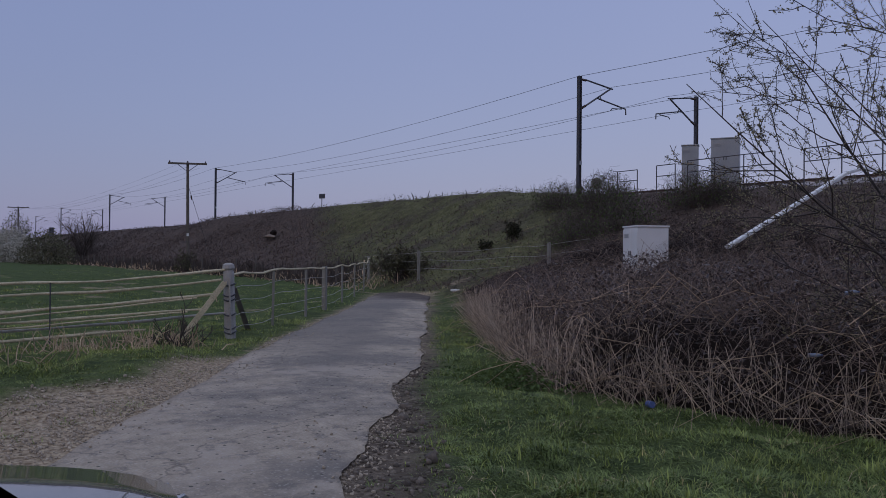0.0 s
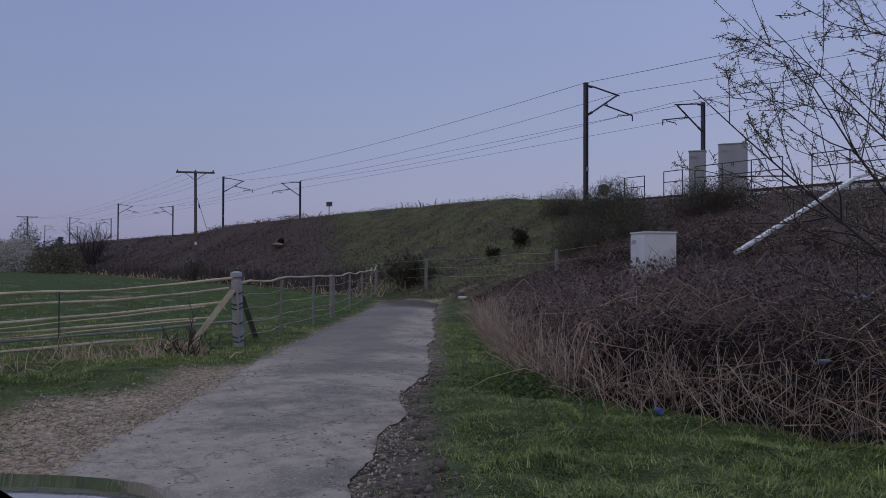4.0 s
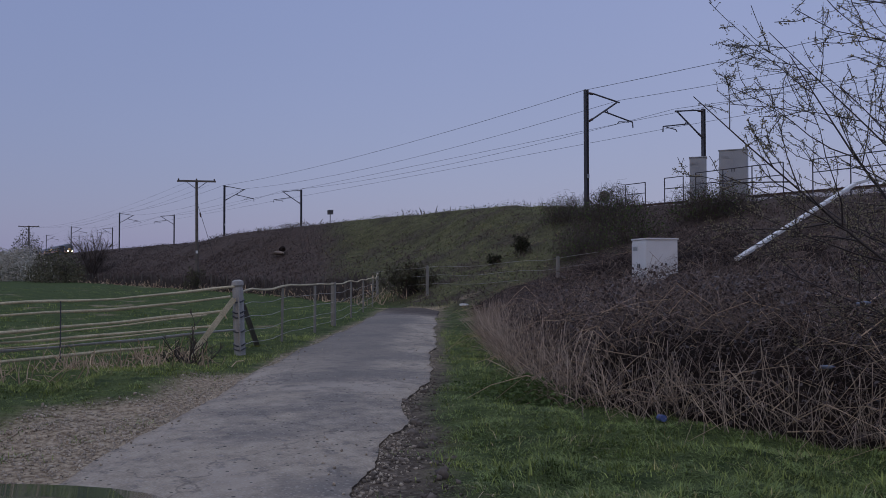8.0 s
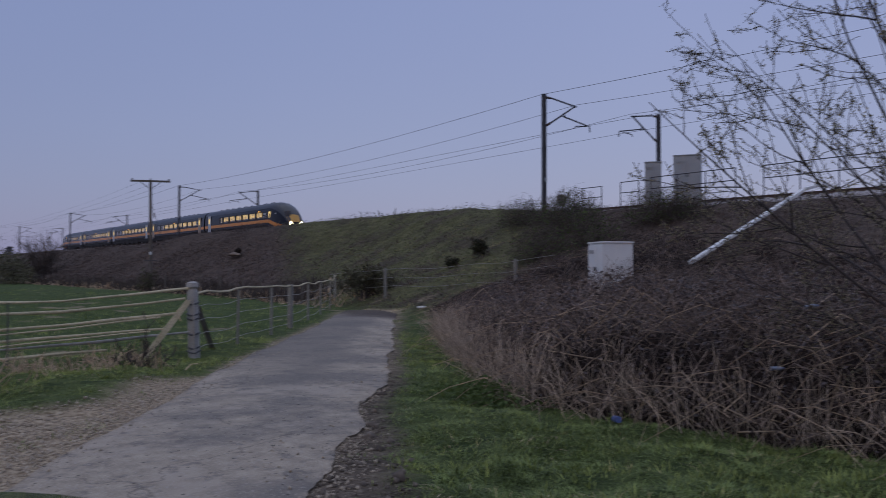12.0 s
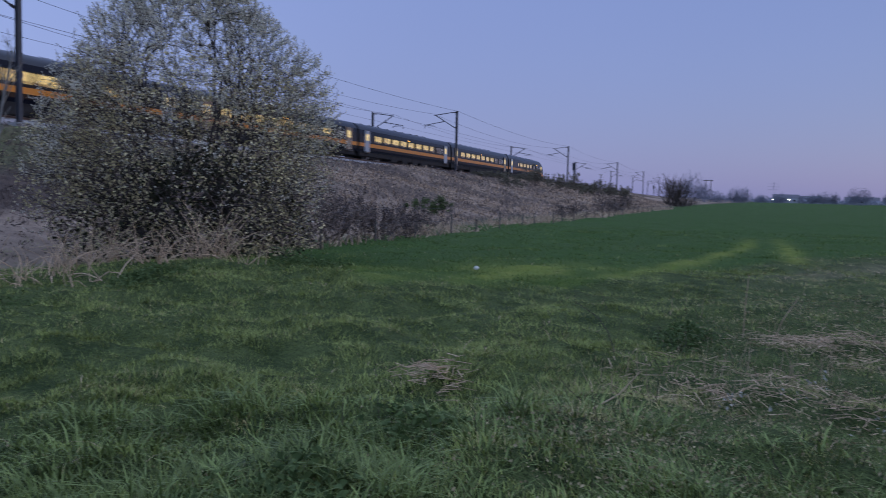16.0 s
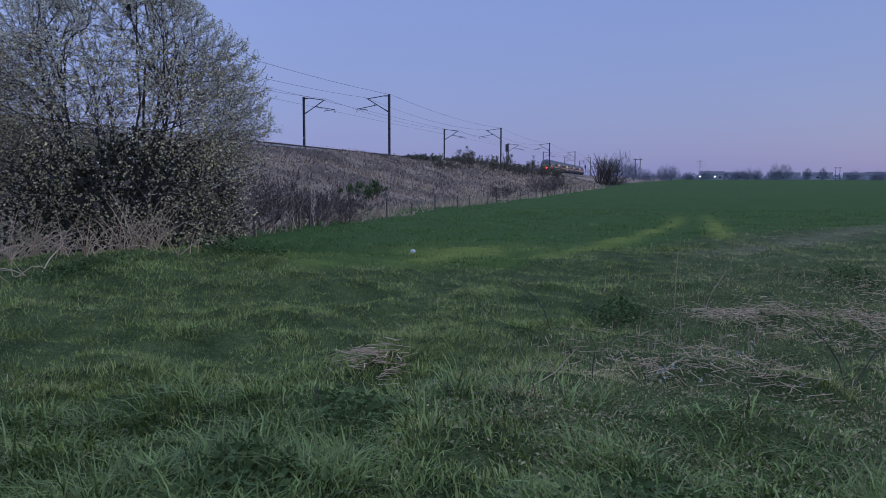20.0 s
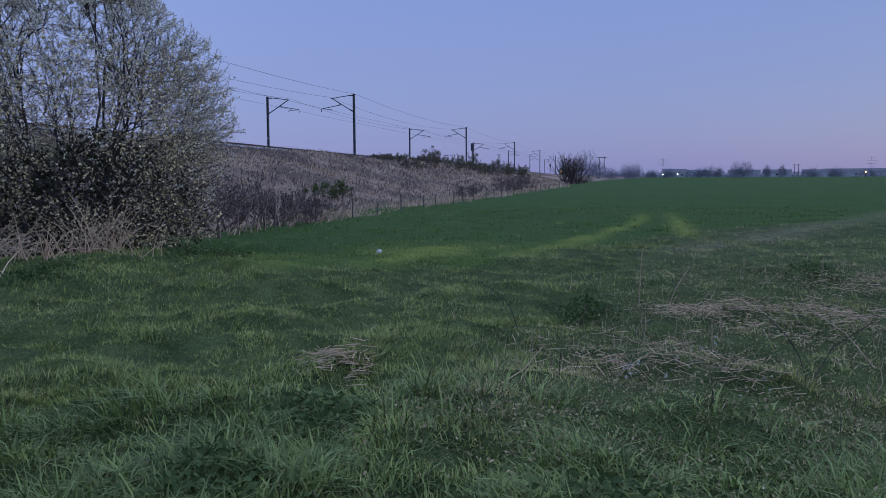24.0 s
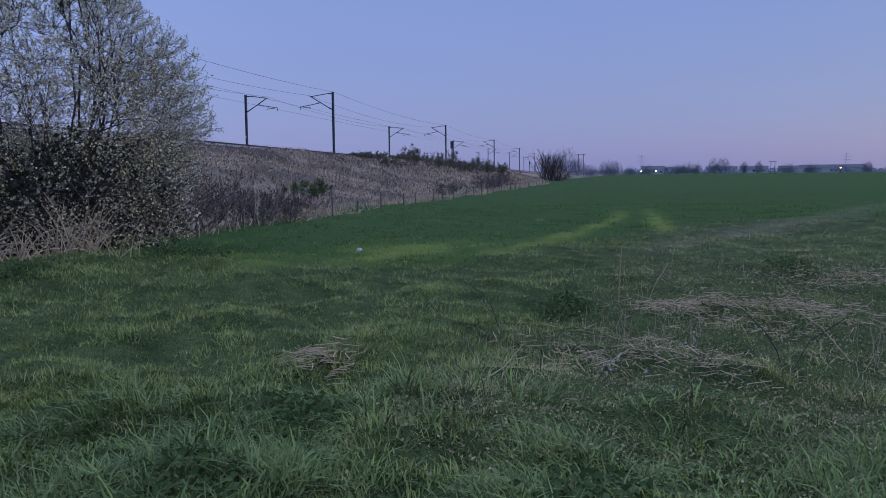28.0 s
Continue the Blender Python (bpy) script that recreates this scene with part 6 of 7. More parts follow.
def build_thicket():
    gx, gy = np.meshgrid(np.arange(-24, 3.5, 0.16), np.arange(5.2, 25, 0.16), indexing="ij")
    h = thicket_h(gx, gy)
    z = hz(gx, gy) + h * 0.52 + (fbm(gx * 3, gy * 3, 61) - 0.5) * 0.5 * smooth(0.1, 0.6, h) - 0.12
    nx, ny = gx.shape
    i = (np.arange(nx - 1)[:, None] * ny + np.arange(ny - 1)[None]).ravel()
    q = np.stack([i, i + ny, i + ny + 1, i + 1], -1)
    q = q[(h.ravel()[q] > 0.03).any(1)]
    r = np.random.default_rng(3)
    # Dark sheet closes the view through; it stands for shade among the canes.
    tagged(part("thicket_shade_core", raw_mesh("thicket_shade_core", np.stack([gx, gy, z], -1).reshape(-1, 3), q, M_inner_shade, True)), "dark core sheet of the bramble thicket, inner shade in its colour", "bramble", kind="stuff")

    def places(n, lo=0.12, near=0.0):
        x, y = r.uniform(-23, 3, n * 6), r.uniform(5.5, 24, n * 6)
        hh = thicket_h(x, y)
        d = np.hypot(x, y)
        ok = (hh > lo) & (r.random(len(x)) < (9 / d) ** 1.3)
        if near:
            ok &= r.random(len(x)) < 0.12 + 0.88 * np.exp(-np.clip(y - np.interp(x, FX, FY), 0, 9) / near)
        return x[ok][:n], y[ok][:n], hh[ok][:n]
    # arching canes
    for name, n, mat, rad, label in (("bramble_canes", 6500, M_twig, 0.0030, "tangled reddish-brown bramble canes"), ("pale_canes", 2600, M_paletwig, 0.0046, "pale dead canes in the bramble")):
        x, y, hh = places(n, 0.12, 1.3 if mat is M_paletwig else 0.0)
        n = len(x)
        k = 4
        a = r.uniform(0, 6.283, n)
        L = r.uniform(0.4, 1.35, n) * (1.35 if mat is M_paletwig else 1.0)
        u = np.linspace(0, 1, k)[None]
        rise = r.uniform(0.02, 0.38, n)[:, None]
        run = L[:, None] * u * 0.8
        zz = (hz(x, y) + hh * r.uniform(0.45 if mat is M_twig else 0.25, 0.98 if mat is M_twig else 0.8, n))[:, None] + rise * np.sin(np.pi * u ** 0.8) - 0.25 * u
        pts = np.stack([x[:, None] + run * np.cos(a)[:, None], y[:, None] + run * np.sin(a)[:, None], zz], -1)
        pts += np.cumsum(r.normal(0, 0.05, pts.shape), 1)
        v, f = strands(pts, np.repeat((rad * r.uniform(0.6, 1.5, n))[:, None], k, 1) * np.linspace(1.1, 0.5, k)[None])
        tagged(part(name, raw_mesh(name, v, f, mat)), label, "bramble", kind="stuff")
    # short twigs
    x, y, hh = places(18000)
    n = len(x)
    d = r.normal(0, 1, (n, 3))
    d[:, 2] = np.abs(d[:, 2]) * 0.8
    d /= np.linalg.norm(d, axis=1, keepdims=True)
    p0 = np.stack([x, y, hz(x, y) + hh * r.uniform(0.15, 1.02, n)], -1)
    L = r.uniform(0.12, 0.45, n)[:, None]
    pts = np.stack([p0, p0 + d * L], 1)
    v, f = strands(pts, np.repeat(r.uniform(0.0015, 0.0035, n)[:, None], 2, 1))
    tagged(part("bramble_twigs", raw_mesh("bramble_twigs", v, f, M_twig)), "fine dark bramble twigs", "bramble", kind="stuff")
    x, y, hh = places(60000)
    at = np.stack([x, y, hz(x, y) + hh * (0.20 + 0.85 * r.random(len(x)) ** 0.6)], -1)
    tagged(part("bramble_leaves", leaves("bramble_leaves", at, 0.027, M_leaf_bramble, r)), "small withered bramble leaves", "bramble", kind="stuff")
    # dry stalks along the front
    n = 5600
    x = -18 + 20 * r.random(n) ** 1.1
    y = np.interp(x, FX, FY) + r.uniform(0.0, 1.0, n) * np.where(x < -9, 1.3, 1.0)
    few = (x < -5.5) | (r.random(n) < 0.5)
    x, y, n = x[few], y[few], int(few.sum())
    a, L, b = r.uniform(0, 6.283, n), r.uniform(0.3, 0.95, n), r.uniform(0.03, 0.8, n)
    d = np.stack([np.sin(b) * np.cos(a), np.sin(b) * np.sin(a) - 0.06, np.cos(b)], -1)
    p0 = np.stack([x, y, hz(x, y) - 0.03], -1)
    u = np.linspace(0, 1, 4)[None, :, None]
    pts = p0[:, None] + d[:, None] * L[:, None, None] * u
    pts[..., 2] -= (u[..., 0] ** 2) * (L * r.uniform(0, 0.45, n))[:, None]
    v, f = strands(pts, np.repeat(r.uniform(0.0018, 0.0042, n)[:, None], 4, 1))
    tagged(part("dry_stalks", raw_mesh("dry_stalks", v, f, M_drystalk)), "dry pale stalks along the thicket's front", "dead grass", kind="stuff")


build_thicket()


def scatter(name, n, box_, keep, length, radius, mat, label, lean=0.5, k=3, bend=0.15, seed=1, category="scrub", grow_far=0.006):
    """Thin upright stems over a stretch of ground; keep(x, y) gives how thickly they stand."""
    r = np.random.default_rng(seed)
    x, y = r.uniform(box_[0], box_[1], n * 5), r.uniform(box_[2], box_[3], n * 5)
    ok = r.random(len(x)) < keep(x, y)
    x, y = x[ok][:n], y[ok][:n]
    n = len(x)
    a, b = r.uniform(0, 6.283, n), np.abs(r.normal(0, lean, n))
    L = r.uniform(*length, n)
    d = np.stack([np.sin(b) * np.cos(a), np.sin(b) * np.sin(a), np.cos(b)], -1)
    u = np.linspace(0, 1, k)[None, :, None]
    pts = np.stack([x, y, hz(x, y) - 0.03], -1)[:, None] + d[:, None] * L[:, None, None] * u
    pts[..., 2] -= (u[..., 0] ** 2) * (L * r.uniform(0, 2 * bend, n))[:, None]
    pts[:, 1:-1] += r.normal(0, 0.02, pts[:, 1:-1].shape) if k > 2 else 0
    rad = radius * r.uniform(0.6, 1.5, n) * (1 + np.hypot(x, y) * grow_far / radius * 0.09)
    v, f = strands(pts, rad[:, None] * np.linspace(1, 0.45, k)[None])
    tagged(part(name, raw_mesh(name, v, f, mat)), label, category, kind="stuff")


def bank(x, y):
    return smooth(-0.02, 0.06, (y - foot_y(x)) / (29.8 + bend(x) - foot_y(x))) * (y < 30.6 + bend(x))


def scrub_leaves(name, n, box_, keep, height, size, mat, label, seed, category="scrub"):
    """Small withered leaves and sprigs in low uneven cushions over the ground."""
    r = np.random.default_rng(seed)
    x, y = r.uniform(box_[0], box_[1], n * 6), r.uniform(box_[2], box_[3], n * 6)
    ok = r.random(len(x)) < keep(x, y)
    x, y = x[ok][:n], y[ok][:n]
    d = np.hypot(x, y)
    cushion = smooth(0.3, 0.7, fbm(x * 0.7, y * 0.7, seed + 90))
    at = np.stack([x, y, hz(x, y) + height * (0.15 + cushion) * r.random(len(x)) ** 0.7], -1)
    tagged(part(name, leaves(name, at, size * (0.40 + d / 95), mat, r, 0.2, 1.7)), label, category, kind="stuff")


M_bankleaf = material("withered_bank_weed", (0.046, 0.037, 0.037), 0.85, 0, 0.4, 0.5, 6, 0, island=0.8, hue=(0.152, 0.120, 0.108))
M_bankgreen = material("low_bank_herb", (0.095, 0.112, 0.045), 0.85, 0, 0.4, 0.5, 6, 0, island=0.8, hue=(0.28, 0.285, 0.135), thin=0.2)
M_strawleaf = material("bleached_weed", (0.19, 0.148, 0.105), 0.85, 0, 0.4, 0.5, 6, 0, island=0.8, hue=(0.44, 0.35, 0.265), thin=0.2)
M_dock = material("brown_green_weed", (0.13, 0.118, 0.058), 0.85, 0, 0.4, 0.8, 6, 0, island=0.8, hue=(0.62, 0.52, 0.30), thin=0.15)


def thin_out(x, y, d0):
    return np.clip((d0 / np.hypot(x, y)) ** 1.3, 0, 1)


scrub_leaves("bank_weeds", 34000, (-150, -14, 14, 30.6), lambda x, y: bank(x, y) * thin_out(x, y, 26) * (0.15 + 0.85 * zones(x, y)["brown"]), 0.32, 0.050, M_bankleaf, "purple-brown weeds matted over the left bank", 301)
scrub_leaves("bank_brambles", 15000, (-125, -42, 18.5, 31), lambda x, y: bank(x, y) * thin_out(x, y, 40) * zones(x, y)["brown"] * smooth(0.48, 0.62, fbm(x * 0.28, y * 0.28, 391)), 0.48, 0.050, M_bankleaf, "humped dark bramble mats on the left bank", 306)
scrub_leaves("bank_herbs", 17000, (-66, -14, 16, 30.6), lambda x, y: bank(x, y) * thin_out(x, y, 26) * (1.02 - zones(x, y)["brown"]), 0.20, 0.046, M_bankgreen, "low green herbs on the slope", 302)
scrub_leaves("bank_weeds", 16000, (-16, 34, 13, 30.6), lambda x, y: bank(x, y) * 0.8, 0.32, 0.055, M_bankleaf, "brown weeds matted over the middle bank", 303)
scrub_leaves("bank_weeds", 18000, (28, 165, 12, 30.6), lambda x, y: bank(x, y) * thin_out(x, y, 40) * (1 - 0.7 * zones(x, y)["straw"]), 0.3, 0.034, M_bankleaf, "brown weeds on the right-hand bank", 304)
scrub_leaves("bank_dead_grass", 26000, (24, 165, 11, 30.6), lambda x, y: bank(x, y) * thin_out(x, y, 40) * zones(x, y)["straw"], 0.3, 0.036, M_strawleaf, "bleached dead grass on the right-hand bank", 305, "dead grass")
scatter("bank_scrub", 12000, (-150, -14, 14, 30.6), lambda x, y: bank(x, y) * np.clip((32 / np.hypot(x, y)) ** 1.2, 0, 1) * np.where((x > -24) & (x < -11) & (y < 20), 0.3, 1.0) * (0.12 + 0.88 * zones(x, y)["brown"]) * (1 - 0.97 * smooth(26.0, 28.5, y)), (0.12, 0.35), 0.004, M_scrub, "brown bramble and dead weeds on the left bank", 1.2, 2, 0.3, 1)
scatter("bank_scrub", 10000, (-16, 34, 13, 30.6), lambda x, y: bank(x, y) * 0.8, (0.15, 0.4), 0.004, M_scrub, "brown bramble over the middle bank", 1.2, 2, 0.3, 2)
scatter("bank_scrub", 8000, (30, 165, 12, 30.6), lambda x, y: bank(x, y) * np.clip((50 / np.hypot(x, y)) ** 1.2, 0, 1), (0.12, 0.35), 0.004, M_scrub, "brown weeds on the right-hand bank", 1.2, 2, 0.3, 3)
scatter("bank_straw", 14000, (20, 165, 11, 30.6), lambda x, y: bank(x, y) * np.clip((45 / np.hypot(x, y)) ** 1.2, 0, 1) * zones(x, y)["straw"], (0.12, 0.4), 0.0035, M_paletwig, "pale dead grass on the right-hand bank", 1.1, 2, 0.3, 4, "dead grass")
scatter("bank_edge", 3500, (16, 120, 10.2, 15.5), lambda x, y: smooth(0.0, 0.6, y - 10.4 - 0.028 * (x - 18)) * (1 - smooth(2.0, 3.0, y - 10.4 - 0.028 * (x - 18))) * np.clip(40 / np.hypot(x, y), 0, 1) * (0.2 + 0.8 * smooth(0.4, 0.6, fbm(x * 0.5, y * 0.5, 44))), (0.15, 0.5), 0.004, M_paletwig, "tall pale dead grass along the field's edge", 1.0, 2, 0.25, 5, "dead grass")
scatter("bank_edge_left", 6000, (-150, -34, 16.5, 20.5), lambda x, y: smooth(-1.6, -0.4, y - foot_y(x)) * np.clip(60 / np.hypot(x, y), 0, 1) * (0.15 + 0.85 * smooth(0.42, 0.6, fbm(x * 0.35, y * 0.35, 24))), (0.4, 1.1), 0.006, M_hedge, "dark weedy hedge below the left bank", 1.0, 2, 0.25, 6, "hedge")
scatter("bank_edge_left", 900, (-150, -30, 16.0, 19.5), lambda x, y: smooth(-2.0, -1.0, y - foot_y(x)) * np.clip(60 / np.hypot(x, y), 0, 1), (0.3, 0.7), 0.005, M_paletwig, "pale weeds below the left bank", 1.0, 3, 0.2, 16, "dead grass")
scatter("crest_weeds", 90, (-80, -22, 28.6, 31.0), lambda x, y: smooth(0.45, 0.7, fbm(x * 0.4, y * 0.4, 12)), (0.15, 0.75), 0.0012, M_hedge, "dead weed stalks along the embankment's crest", 0.3, 4, 0.1, 7)
scatter("verge_straw", 700, (-14.3, -11.4, -1.5, 4.2), lambda x, y: smooth(-0.5, 0.5, -11.6 - 0.25 * y - x) * smooth(0.3, 0.6, fbm(x * 1.2, y * 1.2, 18)), (0.2, 0.55), 0.0022, M_paletwig, "dry pale grass under the gate", 0.8, 3, 0.35, 17, "dead grass")
bush("bare_shrub", "small bare dark shrub beside the gate post", -12.9, 3.75, 0.55, 0.45, 0.72, 12, M_hedge, None, 0, 0.1, 91, depth=1)
scatter("low_straw", 6500, (-2.5, 30, 8.2, 15), lambda x, y: smooth(9.0, 10.2, y + 0.9 * np.sin(x * 1.3)) * (1 - smooth(13.0, 15.0, y)) * smooth(-3, -1, x) * (1 - smooth(6.5, 9.0, x)), (0.3, 0.8), 0.0030, M_paletwig, "flattened pale straw below the bank", 0.75, 2, 0.35, 8, "dead grass")
scatter("low_straw", 4000, (-2.5, 28, 7.6, 12), lambda x, y: smooth(8.2, 9.6, y + 0.7 * np.sin(x * 1.7)) * (1 - smooth(11, 12, y)) * smooth(-3, -1, x) * (1 - smooth(6.5, 9.0, x)), (0.3, 0.9), 0.0030, M_straw, "bleached fallen straw below the bank", 1.1, 3, 0.5, 9, "dead grass")


def tussock(x, y, n, L, seed, label):
    r = np.random.default_rng(seed)
    a, b = r.uniform(0, 6.283, n), np.abs(r.normal(0.42, 0.34, n))
    l = r.uniform(0.5, 1.0, n) * L
    u = np.linspace(0, 1, 6)[None, :]
    out = l[:, None] * (np.sin(b)[:, None] * u + 0.25 * u ** 2)
    z = l[:, None] * np.cos(b)[:, None] * u - (0.55 * l * np.sin(b))[:, None] * u ** 2.4
    px = r.normal(0, 0.09, n)[:, None] + out * np.cos(a)[:, None]
    py = r.normal(0, 0.09, n)[:, None] + out * np.sin(a)[:, None]
    v, f = strands(np.stack([px, py, z], -1), np.repeat(r.uniform(0.005, 0.011, n)[:, None], 6, 1) * np.linspace(1, 0.4, 6)[None])
    ob = part("straw_tussock", raw_mesh("straw_tussock", v, f, M_straw))
    ob.location = (x, y, gz(x, y) - 0.02)
    tagged(ob, label, "tussock", kind="stuff")


for i, (x, y, n, L) in enumerate(((8.49, 9.05, 25, 0.84), (8.78, 9.09, 29, 1.0), (9.27, 9.2, 29, 1.08), (9.21, 8.93, 21, 0.76), (8.98, 8.26, 29, 0.84), (8.99, 7.89, 33, 0.76), (9.81, 8.35, 25, 0.92), (10.14, 8.22, 33, 1.08), (10.44, 8.15, 37, 1.16), (10.22, 7.72, 29, 0.92), (9.57, 6.95, 16, 0.68), (8.01, 8.72, 25, 0.84))):
    tussock(x * 1.04, y * 1.04, int(n * 0.6), L * 0.95, 400 + i, "bleached straw tussock beside the shrub")


def blades(name, n, r_lo, r_hi, keep, height, width, mat, label, seed, spread=0.45, a_lo=-96, a_hi=112, per=14, tuft=0.075, tries=3.2):
    """Grass in tufts whose blades lean outwards, thick near the standpoint and thinning with distance."""
    r = np.random.default_rng(seed)
    m = int(n * tries / per)
    d = r_lo * (r_hi / r_lo) ** r.random(m)
    a = np.radians(r.uniform(a_lo, a_hi, m))
    x, y = d * np.sin(a), d * np.cos(a)
    clump = 0.5 * fbm(x * 0.8, y * 0.8, 71) + 0.5 * fbm(x * 2.6, y * 2.6, 72)
    ok = r.random(m) < keep(x, y) * (0.72 + 0.38 * smooth(0.35, 0.65, clump)) * np.where((a > -0.4) & (a < 0.55), 0.2, 1.0)
    x, y, d, clump = (q[ok][:n // per] for q in (x, y, d, clump))
    c = len(x)
    tall = r.uniform(*height, c) * (0.45 + 1.1 * smooth(0.3, 0.7, clump)) * (1 + np.clip(d - 6, 0, 30) * 0.012)
    size = tuft * r.uniform(0.6, 1.5, c) * (1 + d * 0.05)
    lie = value_noise(x * 0.9, y * 0.9, 81) * 9.0
    i = np.repeat(np.arange(c), per)
    n = len(i)
    ox, oy = r.normal(0, 1, n) * size[i], r.normal(0, 1, n) * size[i]
    az = np.arctan2(oy + 0.4 * size[i] * np.sin(lie[i]), ox + 0.4 * size[i] * np.cos(lie[i])) + r.normal(0, 0.6, n)
    x, y, d = x[i] + ox, y[i] + oy, d[i]
    fall = np.clip(1.15 - 0.35 * np.hypot(ox, oy) / size[i], 0.4, 1.15)
    H = tall[i] * fall * r.uniform(0.6, 1.15, n)
    arch = r.uniform(0.3, 1.2, n) * spread / 0.45
    w = width * r.uniform(0.6, 1.4, n) * (1 + d * 0.10)
    dx, dy = np.cos(az), np.sin(az)
    sx, sy = -dy, dx
    z = hz(x, y) - 0.01
    stations = ((0, -0.5), (0, 0.5), (0.55, -0.42), (0.55, 0.42), (1.0, 0.0)) if r_lo < 6 else ((0, -0.5), (0, 0.5), (1.0, 0.0))
    v = np.empty((n, len(stations), 3))
    for j, (u, ww) in enumerate(stations):
        out = H * arch * u ** 1.8
        v[:, j, 0] = x + dx * out + sx * w * ww
        v[:, j, 1] = y + dy * out + sy * w * ww
        v[:, j, 2] = z + H * (u - 0.35 * arch * u ** 2)
    b = np.arange(n)[:, None] * len(stations)
    f = np.concatenate([b + np.array([0, 1, 3]), b + np.array([0, 3, 2]), b + np.array([2, 3, 4])]) if len(stations) == 5 else b + np.array([0, 1, 2])
    tagged(part(name, raw_mesh(name, v.reshape(-1, 3), f, mat)), label, "grass", kind="stuff")


def grassy(x, y):
    zz = zones(x, y)
    ok = smooth(0.05, 0.4, lane_mask(x, y)) * (1 - zz["dirt"] * 0.9) * (1 - 0.95 * zz["mud"]) * (1 - zz["brown"])
    ok = ok * (thicket_h(x, y) < 0.25)
    return ok * (1 - 0.35 * zz["straw"])


def nettle_bed(x, y):
    return np.clip(sum(np.exp(-((x - mx) ** 2 + (y - my) ** 2) / 1.1) for mx, my in ((2.4, 8.4), (5.2, 8.3), (1.7, 8.6))), 0, 1)


def rough(x, y):
    return grassy(x, y) * (1 - 0.92 * zones(x, y)["crop"]) * np.where((x < -2) & (x > -11), 0.3, 1.0) * (1 - 0.85 * nettle_bed(x, y))


def weedy(x, y):
    """The trampled corner with dead stalks."""
    return smooth(-0.8, 0.8, 2.3 - y - 0.12 * x + 1.6 * (fbm(x * 0.6, y * 0.6, 38) - 0.5)) * smooth(3.9, 5.2, x)


blades("grass", 44000, 2.8, 6.6, lambda x, y: rough(x, y) * (1 - 0.75 * weedy(x, y)), (0.045, 0.125), 0.0050, M_grass, "lush rough spring grass in tufts", 1)
blades("grass", 170000, 6.1, 19, lambda x, y: rough(x, y) * (1 - 0.75 * weedy(x, y)), (0.040, 0.105), 0.0042, M_grass, "lush rough spring grass in tufts", 21, per=12, tuft=0.065)
blades("grass", 14000, 18, 40, lambda x, y: rough(x, y), (0.06, 0.14), 0.0046, M_grass, "lush rough spring grass in tufts", 23)
blades("grass", 20000, 2.8, 6.6, lambda x, y: rough(x, y) * (0.25 + 0.75 * weedy(x, y)), (0.04, 0.12), 0.0034, M_olive, "thin olive grass among the lush blades", 2, 0.7)
blades("grass", 46000, 6.1, 24, lambda x, y: rough(x, y) * (0.30 + 0.7 * weedy(x, y)), (0.035, 0.10), 0.0040, M_olive, "thin olive grass among the lush blades", 22, 0.7)
blades("field_crop", 50000, 9, 40, lambda x, y: grassy(x, y) * zones(x, y)["crop"] * (1 - 0.95 * zones(x, y)["yellow"]), (0.05, 0.12), 0.0038, M_cropblade, "short green cereal crop", 3, a_lo=48, per=6, tries=7)
blades("tall_grass", 26000, 2.6, 5.6, lambda x, y: grassy(x, y) * (1 - 0.6 * weedy(x, y) * smooth(4.2, 5.0, np.hypot(x, y))) * (0.30 + 0.70 * smooth(0.40, 0.56, fbm(x * 0.9, y * 0.9, 47))), (0.10, 0.23), 0.0066, M_lush, "tall broad-bladed grass at the field's edge", 4, 0.6, 32, 112, 16, 0.085)
blades("turf", 60000, 3.0, 12, lambda x, y: grassy(x, y), (0.030, 0.085), 0.0044, M_turf, "lush turf beside the lane", 8, 0.75, -88, -18, 16, 0.07)
blades("dry_grass", 9000, 3.0, 26, lambda x, y: np.clip(grassy(x, y), 0, 1) * (0.15 + 0.6 * weedy(x, y)) + zones(x, y)["straw"] * 0.6 * (y < 6), (0.06, 0.15), 0.0024, M_straw, "scattered dead grass blades", 5, 1.0, per=5)
blades("bank_grass", 40000, 13, 75, lambda x, y: bank(x, y) * (1 - smooth(26.8, 28.4, y)) * (1 - zones(x, y)["brown"]) * (1 - zones(x, y)["straw"]), (0.07, 0.16), 0.0036, M_olive, "rough grass on the bank", 6)


blades("pasture", 16000, 14, 80, lambda x, y: (zones(x, y)["crop"] > 0.1) * (x < -12) * 1.0, (0.05, 0.12), 0.0040, M_grass, "short tufted pasture beyond the gate", 9, 0.5, -96, -62)


def nettles(x, y, rx, ry, h, n, seed, label="dark green nettle clump"):
    r = np.random.default_rng(seed)
    p = r.normal(0, 0.5, (n, 2)) * np.array([rx, ry])
    q = np.exp(-(p[:, 0] / rx) ** 2 - (p[:, 1] / ry) ** 2)
    z = hz(x + p[:, 0], y + p[:, 1]) + h * q * r.uniform(0.2, 1.05, n)
    at = np.stack([x + p[:, 0], y + p[:, 1], z], -1)
    tagged(part("nettle_clump", leaves("nettle_clump", at, 0.030, M_nettle, r, 0.4, 1.8)), label, "weeds", kind="stuff")


